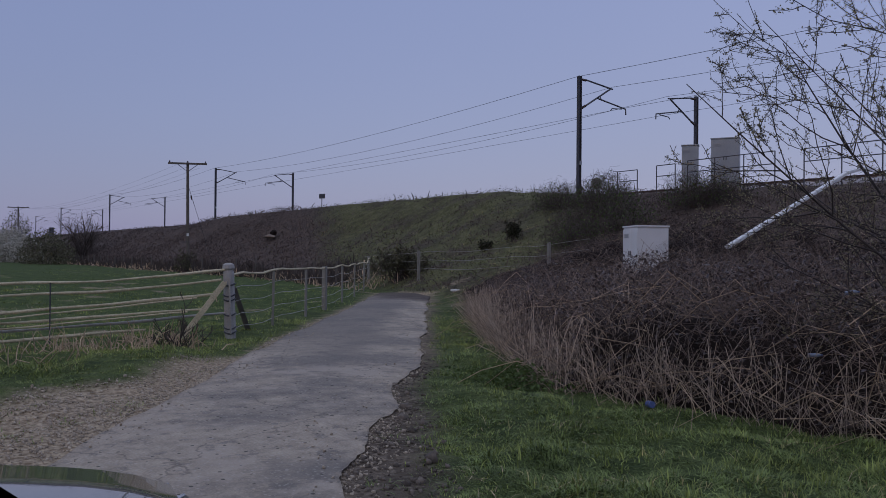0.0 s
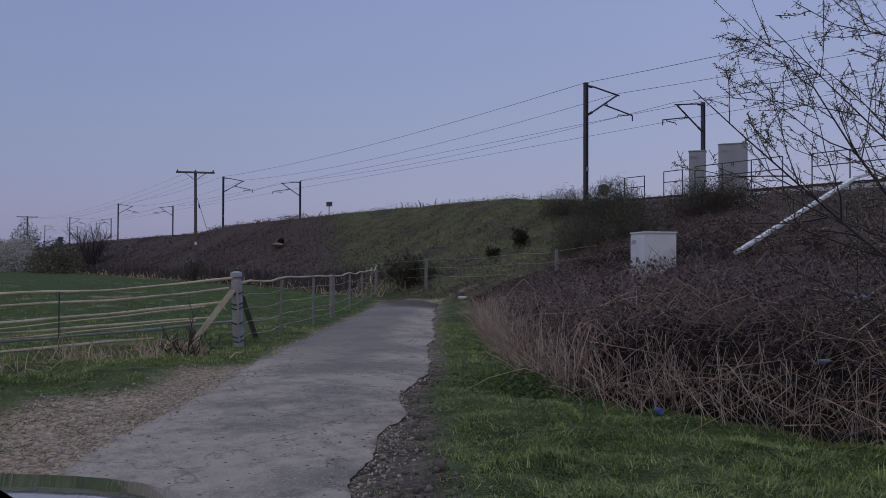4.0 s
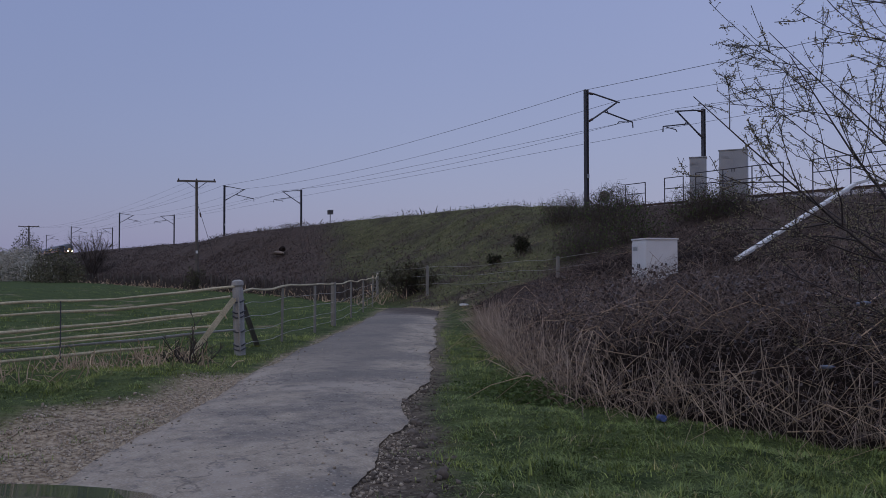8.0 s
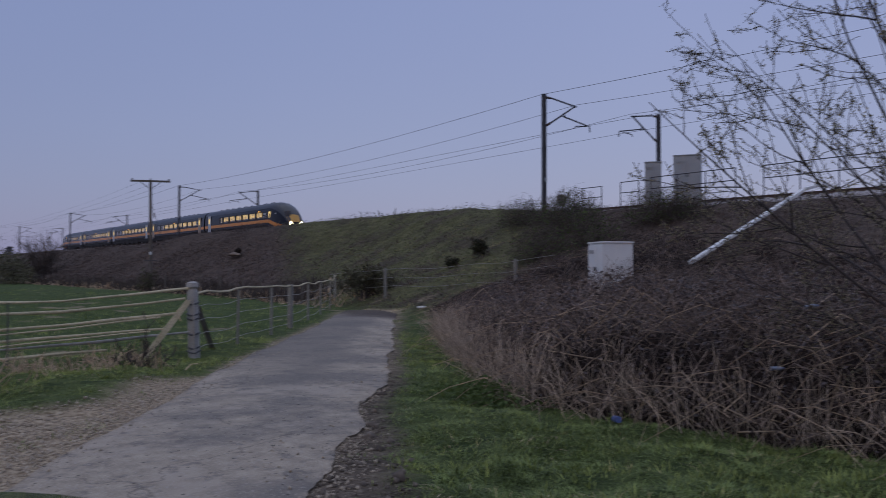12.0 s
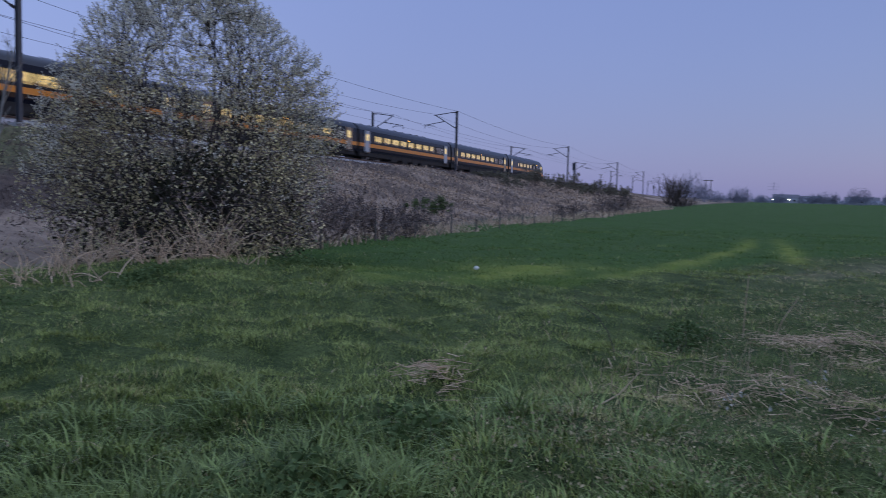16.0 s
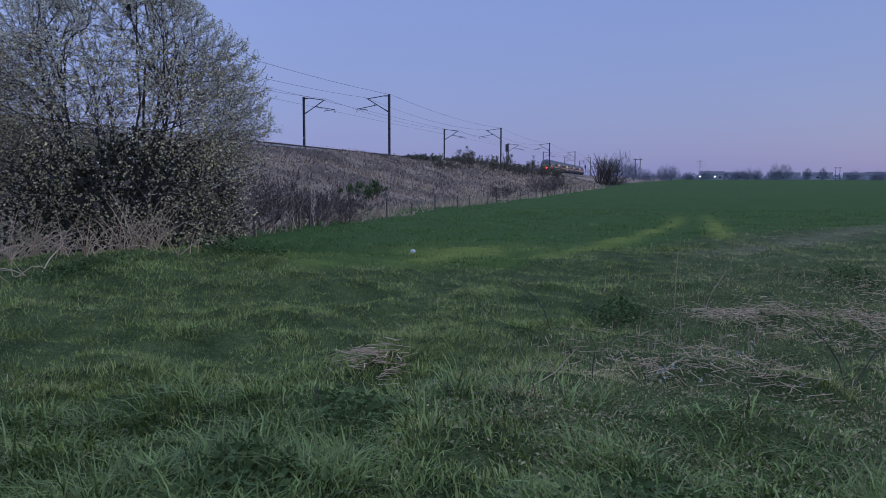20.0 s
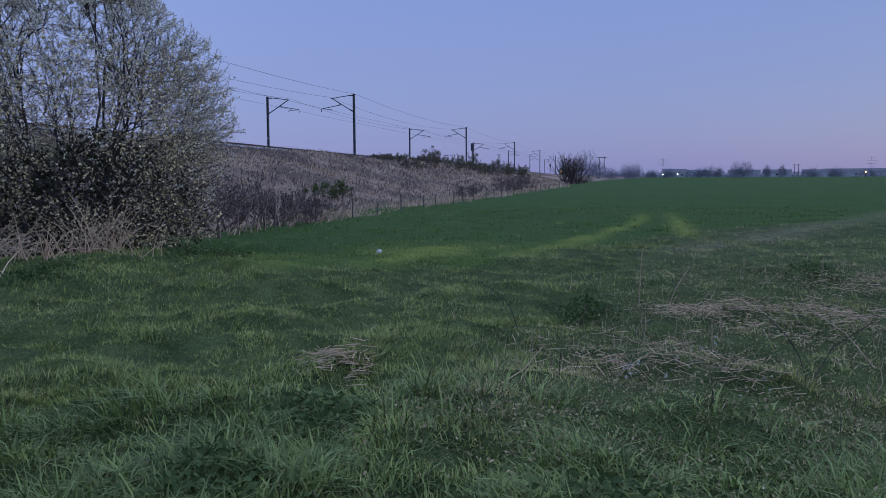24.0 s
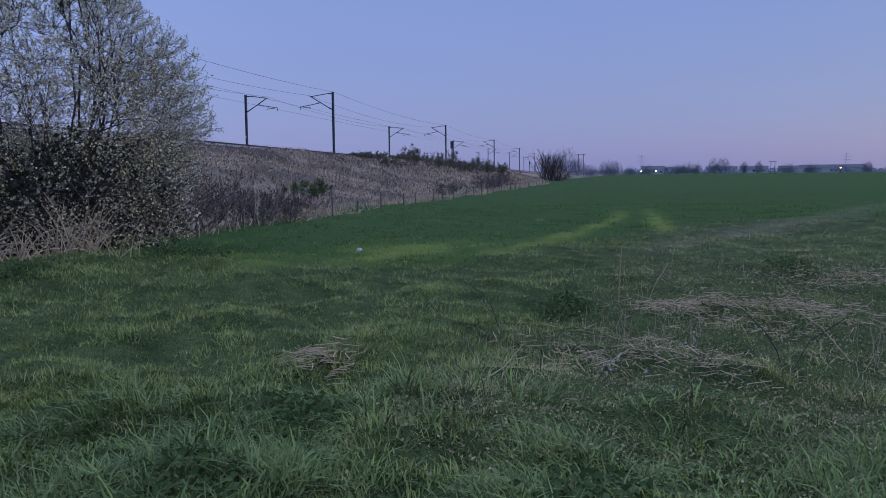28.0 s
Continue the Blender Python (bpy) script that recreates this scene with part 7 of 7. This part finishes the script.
scatter("low_straw", 1800, (-1.5, 8.4, 6.8, 8.8), lambda x, y: (1 - nettle_bed(x, y)) * smooth(0.42, 0.58, fbm(x * 0.9, y * 0.9, 29)) * smooth(6.9, 7.8, y) * (1 - smooth(4.6, 6.2, x)), (0.2, 0.6), 0.0032, M_straw, "bleached straw between the nettle mounds", 1.3, 3, 0.5, 19, "dead grass")
for i, a in enumerate(((2.4, 8.4, 1.3, 0.8, 0.22, 6500), (5.2, 8.3, 1.3, 0.8, 0.24, 6500), (8.4, 7.6, 0.8, 0.4, 0.12, 900), (11.2, 6.9, 1.0, 0.4, 0.14, 1000), (3.1, 2.0, 0.6, 0.45, 0.12, 500), (4.6, 2.0, 0.5, 0.4, 0.14, 450), (9.3, 0.9, 0.7, 0.35, 0.18, 600),
                       (3.5, 0.2, 0.5, 0.4, 0.14, 400), (12.5, -2.0, 0.9, 0.4, 0.2, 700), (-7.6, 6.1, 1.0, 0.4, 0.28, 1200))):
    nettles(*a, 500 + i)



# dead stalks, straw litter and fallen sticks in the rough corner
def litter(x, y, rx, ry, n, L, seed, mat, label, name="straw_litter"):
    r = np.random.default_rng(seed)
    px, py = x + r.normal(0, rx, n), y + r.normal(0, ry, n)
    a = r.uniform(0, 6.283, n)
    l = r.uniform(0.3, 1.0, n) * L
    t = r.normal(0.05, 0.18, n)
    u = np.linspace(-0.5, 0.5, 3)[None]
    pts = np.stack([px[:, None] + np.cos(a)[:, None] * l[:, None] * u, py[:, None] + np.sin(a)[:, None] * l[:, None] * u,
                    (hz(px, py) + r.uniform(0.02, 0.12, n))[:, None] + t[:, None] * l[:, None] * u], -1)
    v, f = strands(pts, np.repeat(r.uniform(0.0020, 0.0044, n)[:, None], 3, 1))
    tagged(part(name, raw_mesh(name, v, f, mat)), label, "dead stalks", kind="stuff")


for i, (x, y, rx, ry, n) in enumerate(((5.9, 2.45, 0.16, 0.2, 90), (9.3, -0.45, 0.35, 0.5, 230), (6.6, 0.2, 0.2, 0.5, 110), (9.0, -1.7, 0.4, 0.5, 170), (8.2, -0.9, 0.4, 0.6, 60), (5.9, -0.55, 0.12, 0.2, 40), (11.5, -2.6, 0.8, 0.7, 160), (7.4, 0.8, 0.4, 0.5, 30))):
    litter(x, y, rx * 0.72, ry * 0.72, int(n * 1.3), 0.20, 600 + i, M_straw, "heap of bleached dead stalks in the grass")
scrub_leaves("low_weeds", 15000, (2.6, 13, -6, 3.2), lambda x, y: np.clip(4.5 / np.hypot(x, y), 0, 1) * (0.2 + 0.8 * smooth(0.4, 0.6, fbm(x * 0.9, y * 0.9, 35))), 0.14, 0.022, M_bankgreen, "low olive weeds among the grass", 311, "weeds")
scrub_leaves("low_weeds", 17000, (3.2, 13, -5.5, 2.2), lambda x, y: np.clip(5.0 / np.hypot(x, y), 0, 1) * smooth(-0.5, 0.8, 1.9 - y - 0.15 * x + 2.0 * (fbm(x * 0.6, y * 0.6, 38) - 0.3)) * smooth(3.2, 4.6, np.hypot(x, y)), 0.17, 0.030, M_dock, "brownish weeds round the dead stalks", 313, "weeds")
scrub_leaves("low_weeds", 9000, (2.6, 14, -6, 8), lambda x, y: np.clip(4.5 / np.hypot(x, y), 0, 1) * smooth(0.45, 0.65, fbm(x * 0.6, y * 0.6, 36)), 0.10, 0.024, M_nettle, "low green weeds among the grass", 312, "weeds")
scatter("dead_stalks", 300, (6.0, 12.5, -4.5, 1.3), lambda x, y: smooth(0.42, 0.6, fbm(x * 0.8, y * 0.8, 91)), (0.12, 0.42), 0.0030, M_paletwig, "upright dead weed stalks", 0.22, 4, 0.05, 11, "dead stalks", 0)
scatter("dead_stalks", 160, (4.0, 11.5, -4.0, 2.6), lambda x, y: np.full_like(x, 0.3), (0.12, 0.38), 0.0030, M_hedge, "dark dead dock stems", 0.3, 4, 0.05, 12, "dead stalks", 0)


def stick(pts, rad, mat, name, label):
    base = gz(pts[0][0], pts[0][1])
    tagged(part(name, tube([(p[0], p[1], p[2] + base) for p in pts], [rad * 0.62 * (1 - 0.5 * i / len(pts)) for i in range(len(pts))], 6), mat), label, "stick", "stray stems")


stick([(8.0, 1.42, 0), (8.02, 1.5, 0.22), (8.05, 1.62, 0.36), (8.1, 1.85, 0.48)], 0.008, M_hedge, "bramble_shoot", "single dark bramble shoot bending over")
stick([(5.6, 1.15, 0.02), (5.75, 0.98, 0.12), (5.85, 0.85, 0.28)], 0.008, M_straw, "pale_stick", "bleached stick lying in the grass")
stick([(9.7, 0.3, 0), (9.7, 0.29, 0.4), (9.72, 0.27, 0.72)], 0.010, M_paletwig, "dead_stem", "tall upright dead weed stem")
stick([(9.4, 0.0, 0), (9.35, -0.1, 0.3), (9.4, -0.25, 0.55)], 0.010, M_paletwig, "dead_stem", "leaning dead weed stem")
stick([(6.3, -1.0, 0), (6.35, -0.95, 0.2), (6.3, -0.85, 0.36), (6.4, -0.7, 0.5)], 0.009, M_hedge, "bramble_shoot", "dark bent bramble shoot")
stick([(6.4, -1.05, 0), (6.5, -1.2, 0.25), (6.45, -1.45, 0.45)], 0.008, M_hedge, "bramble_shoot", "dark forked bramble shoot")
stick([(7.0, -1.6, 0), (7.1, -1.4, 0.25), (7.2, -1.1, 0.45)], 0.010, M_paletwig, "dead_stem", "broken pale stem leaning over")
r = np.random.default_rng(9)
fl = []
for _ in range(14):
    x, y = r.uniform(5.2, 6.2), r.uniform(-0.7, 0.5)
    for _ in range(5):
        fl.append((x + r.normal(0, 0.02), y + r.normal(0, 0.02), gz(x, y) + 0.2 + r.normal(0, 0.01)))
tagged(part("white_flowers", leaves("white_flowers", np.array(fl), 0.016, M_haw, r), None), "small white flower heads in the grass", "flowers", kind="stuff")
M_stone_pale = material("pale_dug_soil", (0.16, 0.125, 0.095), 0.95, 0, 0.3, 3, 40, 0.5, hue=(0.24, 0.19, 0.145))
M_litter = material("white_plastic", (0.75, 0.76, 0.74), 0.5, 0, 0.05)
tagged(part("plastic_scrap", box(0.12, 0.09, 0.06, (14.4, 5.2, gz(14.4, 5.2) + 0.06), 0.02)), "white scrap of plastic lying on the field", "litter").data.materials.append(M_litter)
tagged(part("plastic_scrap", box(0.35, 0.2, 0.08, (-24.6, 17.0, gz(-24.6, 17.0)), 0.02)), "white scrap lying at the lane's end", "litter").data.materials.append(M_litter)
bush("bramble_bush", "low green bramble patch on the railway bank", 36.0, 15.8, 1.7, 1.3, 0.75, 12, M_hedge, M_nettle, 1800, 0.05, 96)
burrow = thing("burrow", "dark animal burrow with pale spoil on the slope", "burrow", pose(-62.8, 25.6, gz(-62.8, 25.6) + 0.02))
spoil = part("spoil", tube([(0.9, -0.5, -0.05), (0.5, -0.5, 0.10), (0, -0.5, 0.16), (-0.5, -0.5, 0.10), (-0.9, -0.5, -0.05)], [0.12, 0.30, 0.38, 0.30, 0.12], 9), M_stone_pale, burrow, "heap of pale dug soil")
spoil.scale = (1, 1, 0.45)
# Solid lump, no hollow: the mouth's shade is in its dark colour.
part("mouth_shade", tube([(0.35, -0.20, 0.32), (0, -0.12, 0.40), (-0.35, -0.20, 0.32)], [0.16, 0.24, 0.16], 9), M_inner_shade, burrow, "dark lump for the shade in the burrow's mouth")
cabinet("lineside_cabinet", "dark steel cabinet far down the line", 1.6, 0.8, 2.2, M_mast, (-236.0, 30.4 + float(bend(-236)), rz(-236) - 0.5), 10)
M_blue = material("blue_wrapper", (0.08, 0.12, 0.30), 0.4, 0, 0.2)
tagged(part("crushed_can", tube([(-5.55, 6.15, 0.06), (-5.45, 6.1, 0.07)], 0.033, 10)), "crushed blue drinks can under the bramble", "litter").data.materials.append(M_blue)


def bottle(x, y, z, turn, label):
    t = thing("plastic_bottle", label, "bottle", pose(x, y, z, 12, 84, turn), "thicket litter")
    part("body", tube([(0, 0, 0), (0, 0, 0.015), (0, 0, 0.07), (0, 0, 0.10), (0, 0, 0.16), (0, 0, 0.20)], [0.026, 0.034, 0.029, 0.034, 0.032, 0.013], 12), M_bottle, t)
    part("cap", tube([(0, 0, 0.201), (0, 0, 0.222)], 0.015, 10), M_blue, t, "blue screw cap")
    t.scale = (0.62, 0.62, 0.62)


M_bottle = material("scuffed_pale_plastic", (0.22, 0.26, 0.34), 0.2, 0, 0.2, 8, 60, 0.1)
bottle(-4.58, 7.30, 0.57, 20, "crumpled pale plastic bottle caught in the bramble")
bottle(-4.40, 7.62, 1.17, 70, "pale plastic bottle high in the bramble")


def gravel(name, n, box_, keep, size, mat, seed, label):
    r = np.random.default_rng(seed)
    x, y = r.uniform(box_[0], box_[1], n * 6), r.uniform(box_[2], box_[3], n * 6)
    ok = r.random(len(x)) < keep(x, y)
    x, y = x[ok][:n], y[ok][:n]
    at = np.stack([x, y, hz(x, y) + (0.03 if name == "loose_grit" else 0.004)], -1)
    s = size * (1 + 1.6 * r.random(len(x)) ** 4)
    q, _ = np.linalg.qr(r.normal(0, 1, (len(x), 3, 3)))
    v = at[:, None] + np.einsum("nij,kj->nki", q, OCT * np.array([1, 0.8, 0.45])) * s[:, None, None]
    me = raw_mesh(name, v.reshape(-1, 3), (np.arange(len(x))[:, None, None] * 6 + OCT_F).reshape(-1, 3), mat)
    tagged(part(name, me), label, "gravel", kind="stuff")


M_stone = material("pale_gravel", (0.25, 0.205, 0.155), 0.9, 0, 0.4, 3, 40, 0.2, island=0.9, hue=(0.56, 0.48, 0.37))
gravel("gravel", 6500, (-13.5, -3, -1, 6.5), lambda x, y: zones(x, y)["dirt"] * (lane_mask(x, y) > -0.05) * np.clip(7 / np.hypot(x, y), 0, 1), 0.011, M_stone, 31, "loose stones along the lane's verge")
gravel("gravel", 4000, (-24, -3, 1, 17), lambda x, y: zones(x, y)["dirt"] * (lane_mask(x, y) > -0.05), 0.014, M_stone, 32, "loose stones along the lane's verge")
M_flint = material("dark_verge_stone", (0.07, 0.058, 0.048), 0.85, 0, 0.4, 3, 40, 0.2, island=0.9, hue=(0.22, 0.185, 0.15))
gravel("gravel", 1500, (-10, -3, 0.5, 7.5), lambda x, y: zones(x, y)["mud"] * (lane_mask(x, y) > -0.02), 0.014, M_flint, 34, "dark loose stones and clods on the broken verge")
gravel("gravel", 70, (-9, -3, 0.5, 6.5), lambda x, y: zones(x, y)["mud"] * (lane_mask(x, y) > -0.02), 0.034, M_flint, 35, "larger broken lumps of tarmac on the verge")
gravel("loose_grit", 2600, (-20, -3.5, 0, 13), lambda x, y: (lane_mask(x, y) < -0.03) * np.clip(6 / np.hypot(x, y), 0, 1) * (0.25 + 0.75 * smooth(0.45, 0.65, fbm(x * 0.8, y * 0.8, 66))), 0.009, M_stone, 33, "loose grit scattered on the tarmac")

# ---- the parked car ----
M_paint = material("dark_green_car_paint", (0.012, 0.022, 0.016), 0.22, 0.0, 0.1, 3, 60, 0)
M_paint.node_tree.nodes["Principled BSDF"].inputs["Coat Weight"].default_value = 1.0
M_paint.node_tree.nodes["Principled BSDF"].inputs["Coat Roughness"].default_value = 0.03
M_carglass = material("car_glass", (0.01, 0.012, 0.014), 0.05, 0, 0.05, 1, 5, 0)
M_chrome = material("bright_trim", (0.6, 0.6, 0.6), 0.2, 1.0, 0.05)
M_lens = material("clear_lamp_lens", (0.5, 0.5, 0.5), 0.1, 0.2, 0.1)


def parked_car():
    """Nose at x = 0 towards -x, sills along x; 4.2 m long, 1.74 m wide."""
    t = thing("parked_car", "dark green parked car with a glossy bonnet on the lane's edge", "car", pose(-2.95, 0.10, 0.03, 0, 0, -24))
    prof = [(0.0, 0.58), (0.02, 0.72), (0.06, 0.80), (0.12, 0.83), (0.5, 0.872), (1.1, 0.935), (1.25, 0.945)]

    def width(x):
        return 0.87 - 0.16 * max(0.0, 1 - x / 0.45) ** 2
    rings = []
    for x, z in prof:
        w = width(x)
        rings.append([(x + 0.10 * (abs(q) ** 2.5) * max(0, 1 - x), q * w, z - 0.06 * abs(q) ** 6 + 0.012 * math.cos(q * 3)) for q in np.linspace(-0.93, 0.93, 15)])
    part("bonnet", loft(rings)[0], M_paint, t, "glossy dark green bonnet", True)
    part("front_bumper", box(0.3, 1.62, 0.42, (0.20, 0, 0.22), 0.09), M_paint, t)
    for s in (-1, 1):
        rings = []
        for x in np.linspace(0.12, 4.15, 16):
            w = width(min(x, 4.25 - x))
            top = float(np.interp(x, [0.1, 0.5, 1.2, 4.2], [0.75, 0.80, 0.86, 0.90]))
            rings.append([(x, s * (w - 0.04), 0.25), (x, s * w, 0.45), (x, s * w, 0.65), (x, s * (w - 0.05), top)])
        part("side_panel", loft(rings)[0], M_paint, t, "", True)
        part("headlamp", box(0.22, 0.34, 0.14, (0.17, s * 0.58, 0.62), 0.04), M_lens, t)
        part("door_mirror", box(0.12, 0.30, 0.14, (1.55, s * 0.93, 0.88), 0.04), M_paint, t)
        part("door_handle", box(0.16, 0.03, 0.03, (2.55, s * 0.853, 0.76), 0.01), M_chrome, t)
        for x in (0.78, 3.38):
            w = part("wheel", tube([(x, s * 0.86, 0.31), (x, s * 0.66, 0.31)], 0.31, 24), M_rubber, t)
            part("rim", tube([(x, s * 0.868, 0.31), (x, s * 0.80, 0.31)], [0.2, 0.21], 16), M_chrome, w)
    cab = [[(1.25, q * 0.80, 0.94) for q in (-1, 1)], [(1.95, q * 0.62, 1.42) for q in (-1, 1)]]
    part("windscreen", loft(cab)[0], M_carglass, t, "raked windscreen")
    part("roof", join(box(1.55, 1.26, 0.05, (2.70, 0, 1.41), 0.02)), M_paint, t)
    part("rear_window", loft([[(3.45, q * 0.62, 1.42) for q in (-1, 1)], [(4.05, q * 0.78, 0.93) for q in (-1, 1)]])[0], M_carglass, t)
    for s in (-1, 1):
        part("side_window", loft([[(1.3, s * 0.815, 0.93), (4.0, s * 0.80, 0.93)], [(1.98, s * 0.63, 1.41), (3.45, s * 0.63, 1.41)]])[0], M_carglass, t)
        part("wiper", tube([(1.22, s * 0.1 - 0.2, 0.985), (1.32, s * 0.1 + 0.3, 1.02)], 0.008, 5), M_rubber, t)
    part("rear_panel", box(0.15, 1.5, 0.65, (4.12, 0, 0.28), 0.06), M_paint, t)
    part("underbody", box(3.7, 1.5, 0.2, (2.1, 0, 0.18), 0.04), M_under, t)


parked_car()

# ---- far buildings, pylons and lights on the plain ----
M_farwall = material("pale_farm_wall", (0.40, 0.40, 0.43), 0.8, 0, 0.15, 0.3, 3, 0)
M_farroof = material("grey_farm_roof", (0.12, 0.12, 0.14), 0.8, 0, 0.2, 0.3, 3, 0)
M_farlamp = material("far_yard_lamp", (1.0, 0.85, 0.6), 0.4, glow=9.0, var=0.02)
M_farlamp_orange = material("far_orange_lamp", (1.0, 0.45, 0.12), 0.4, glow=9.0, var=0.02)


def far_place(bearing, dist):
    a = math.radians(bearing)
    return dist * math.sin(a), dist * math.cos(a)


for b, d, w, h in ((91.3, 620, 26, 3.0), (90.4, 600, 16, 3.6), (94.8, 640, 22, 3.0), (101.4, 610, 40, 3.2), (96.8, 600, 18, 2.8), (99.6, 650, 30, 3.0)):
    x, y = far_place(b, d)
    t = thing("farm_building", "low pale farm building on the horizon", "building", pose(x, y, 0, 0, 0, -b + 90), "far buildings")
    part("wall", box(9, w, h, (0, 0, 0)), M_farwall, t)
    rf = bmesh.new()
    vv = [rf.verts.new(p) for p in ((-4.8, -w / 2 - 0.3, h), (4.8, -w / 2 - 0.3, h), (0, -w / 2 - 0.3, h + 2.2), (-4.8, w / 2 + 0.3, h), (4.8, w / 2 + 0.3, h), (0, w / 2 + 0.3, h + 2.2))]
    for f in ((0, 1, 2), (3, 5, 4), (0, 2, 5, 3), (1, 4, 5, 2), (0, 3, 4, 1)):
        rf.faces.new([vv[i] for i in f])
    part("roof", rf, M_farroof, t)
    for k in range(3):
        part("window", box(0.1, 1.4, 1.0, (-4.55, -w / 3 + k * w / 3, 1.2)), M_glass, t)
for b, d, h, mat in ((89.65, 560, 2.0, M_farlamp), (90.6, 560, 2.2, M_farlamp), (101.9, 560, 3.0, M_farlamp_orange)):
    x, y = far_place(b, d)
    t = thing("yard_lamp", "small bright yard lamp on the horizon", "lamp", pose(x, y, 0), "far lamps")
    part("post", tube([(0, 0, -0.3), (0, 0, h)], 0.1, 6), M_mast, t)
    part("lamp", tube([(-0.2, 0, h), (0.2, 0, h)], 0.34, 8), mat, t, "glowing lamp")
# The pylons wear the same painted haze as the far trees.
for b, d, h in ((89.65, 1500, 32), (102.2, 1700, 34)):
    x, y = far_place(b, d)
    t = thing("pylon", "faint lattice power pylon far off, haze in its colour", "pylon", pose(x, y, 0, 0, 0, -b), "far pylons")
    for sx in (-1, 1):
        for sy in (-1, 1):
            part("leg", tube([(sx * 4, sy * 4, 0), (sx * 0.9, sy * 0.9, h * 0.6), (sx * 0.4, sy * 0.4, h)], 0.15, 4), M_far_haze, t)
    for hh, w in ((0.62, 8), (0.77, 10), (0.92, 7)):
        part("crossarm", tube([(-w, 0, h * hh), (w, 0, h * hh)], 0.17, 4), M_far_haze, t)
for bear, far, tall in ((97.95, 430, 6.4), (85.6, 320, 8.6)):
    x, y = far_place(bear, far)
    t = thing("power_pole", "twin wooden power pole on the plain", "utility pole", pose(x, y, 0, 0, 0, -bear))
    for s in (-1, 1):
        part("pole", tube([(s * 0.9, 0, -0.3), (s * 0.9, 0, tall)], 0.13, 6), M_wood, t)
    part("crossarm", box(3.4, 0.2, 0.25, (0, 0, tall - 0.4)), M_wood, t)


# ---- what moves ----
def motions():
    for car, lead, turned in TRAIN:
        rows = []
        for k in range(57):
            t = k * 0.5
            x = NOSE_AT_13_5 + SPEED * (t - 13.5) + 2.6 * max(0.0, 12.6 - t) - 3.0 * max(0.0, t - 17.0) - lead
            a, b = (Vector((q, Y_FAR + float(bend(q)), rz(q))) for q in (x, x - CAR_L))
            d = (a - b).normalized()
            tip, turn = math.degrees(math.asin(d.z)), math.degrees(math.atan2(d.y, d.x))
            if turned:
                rows.append((t, pose(*b, 0, tip, turn + 180)))
            else:
                rows.append((t, pose(*a, 0, -tip, turn)))
        walk(car, rows)


motions()
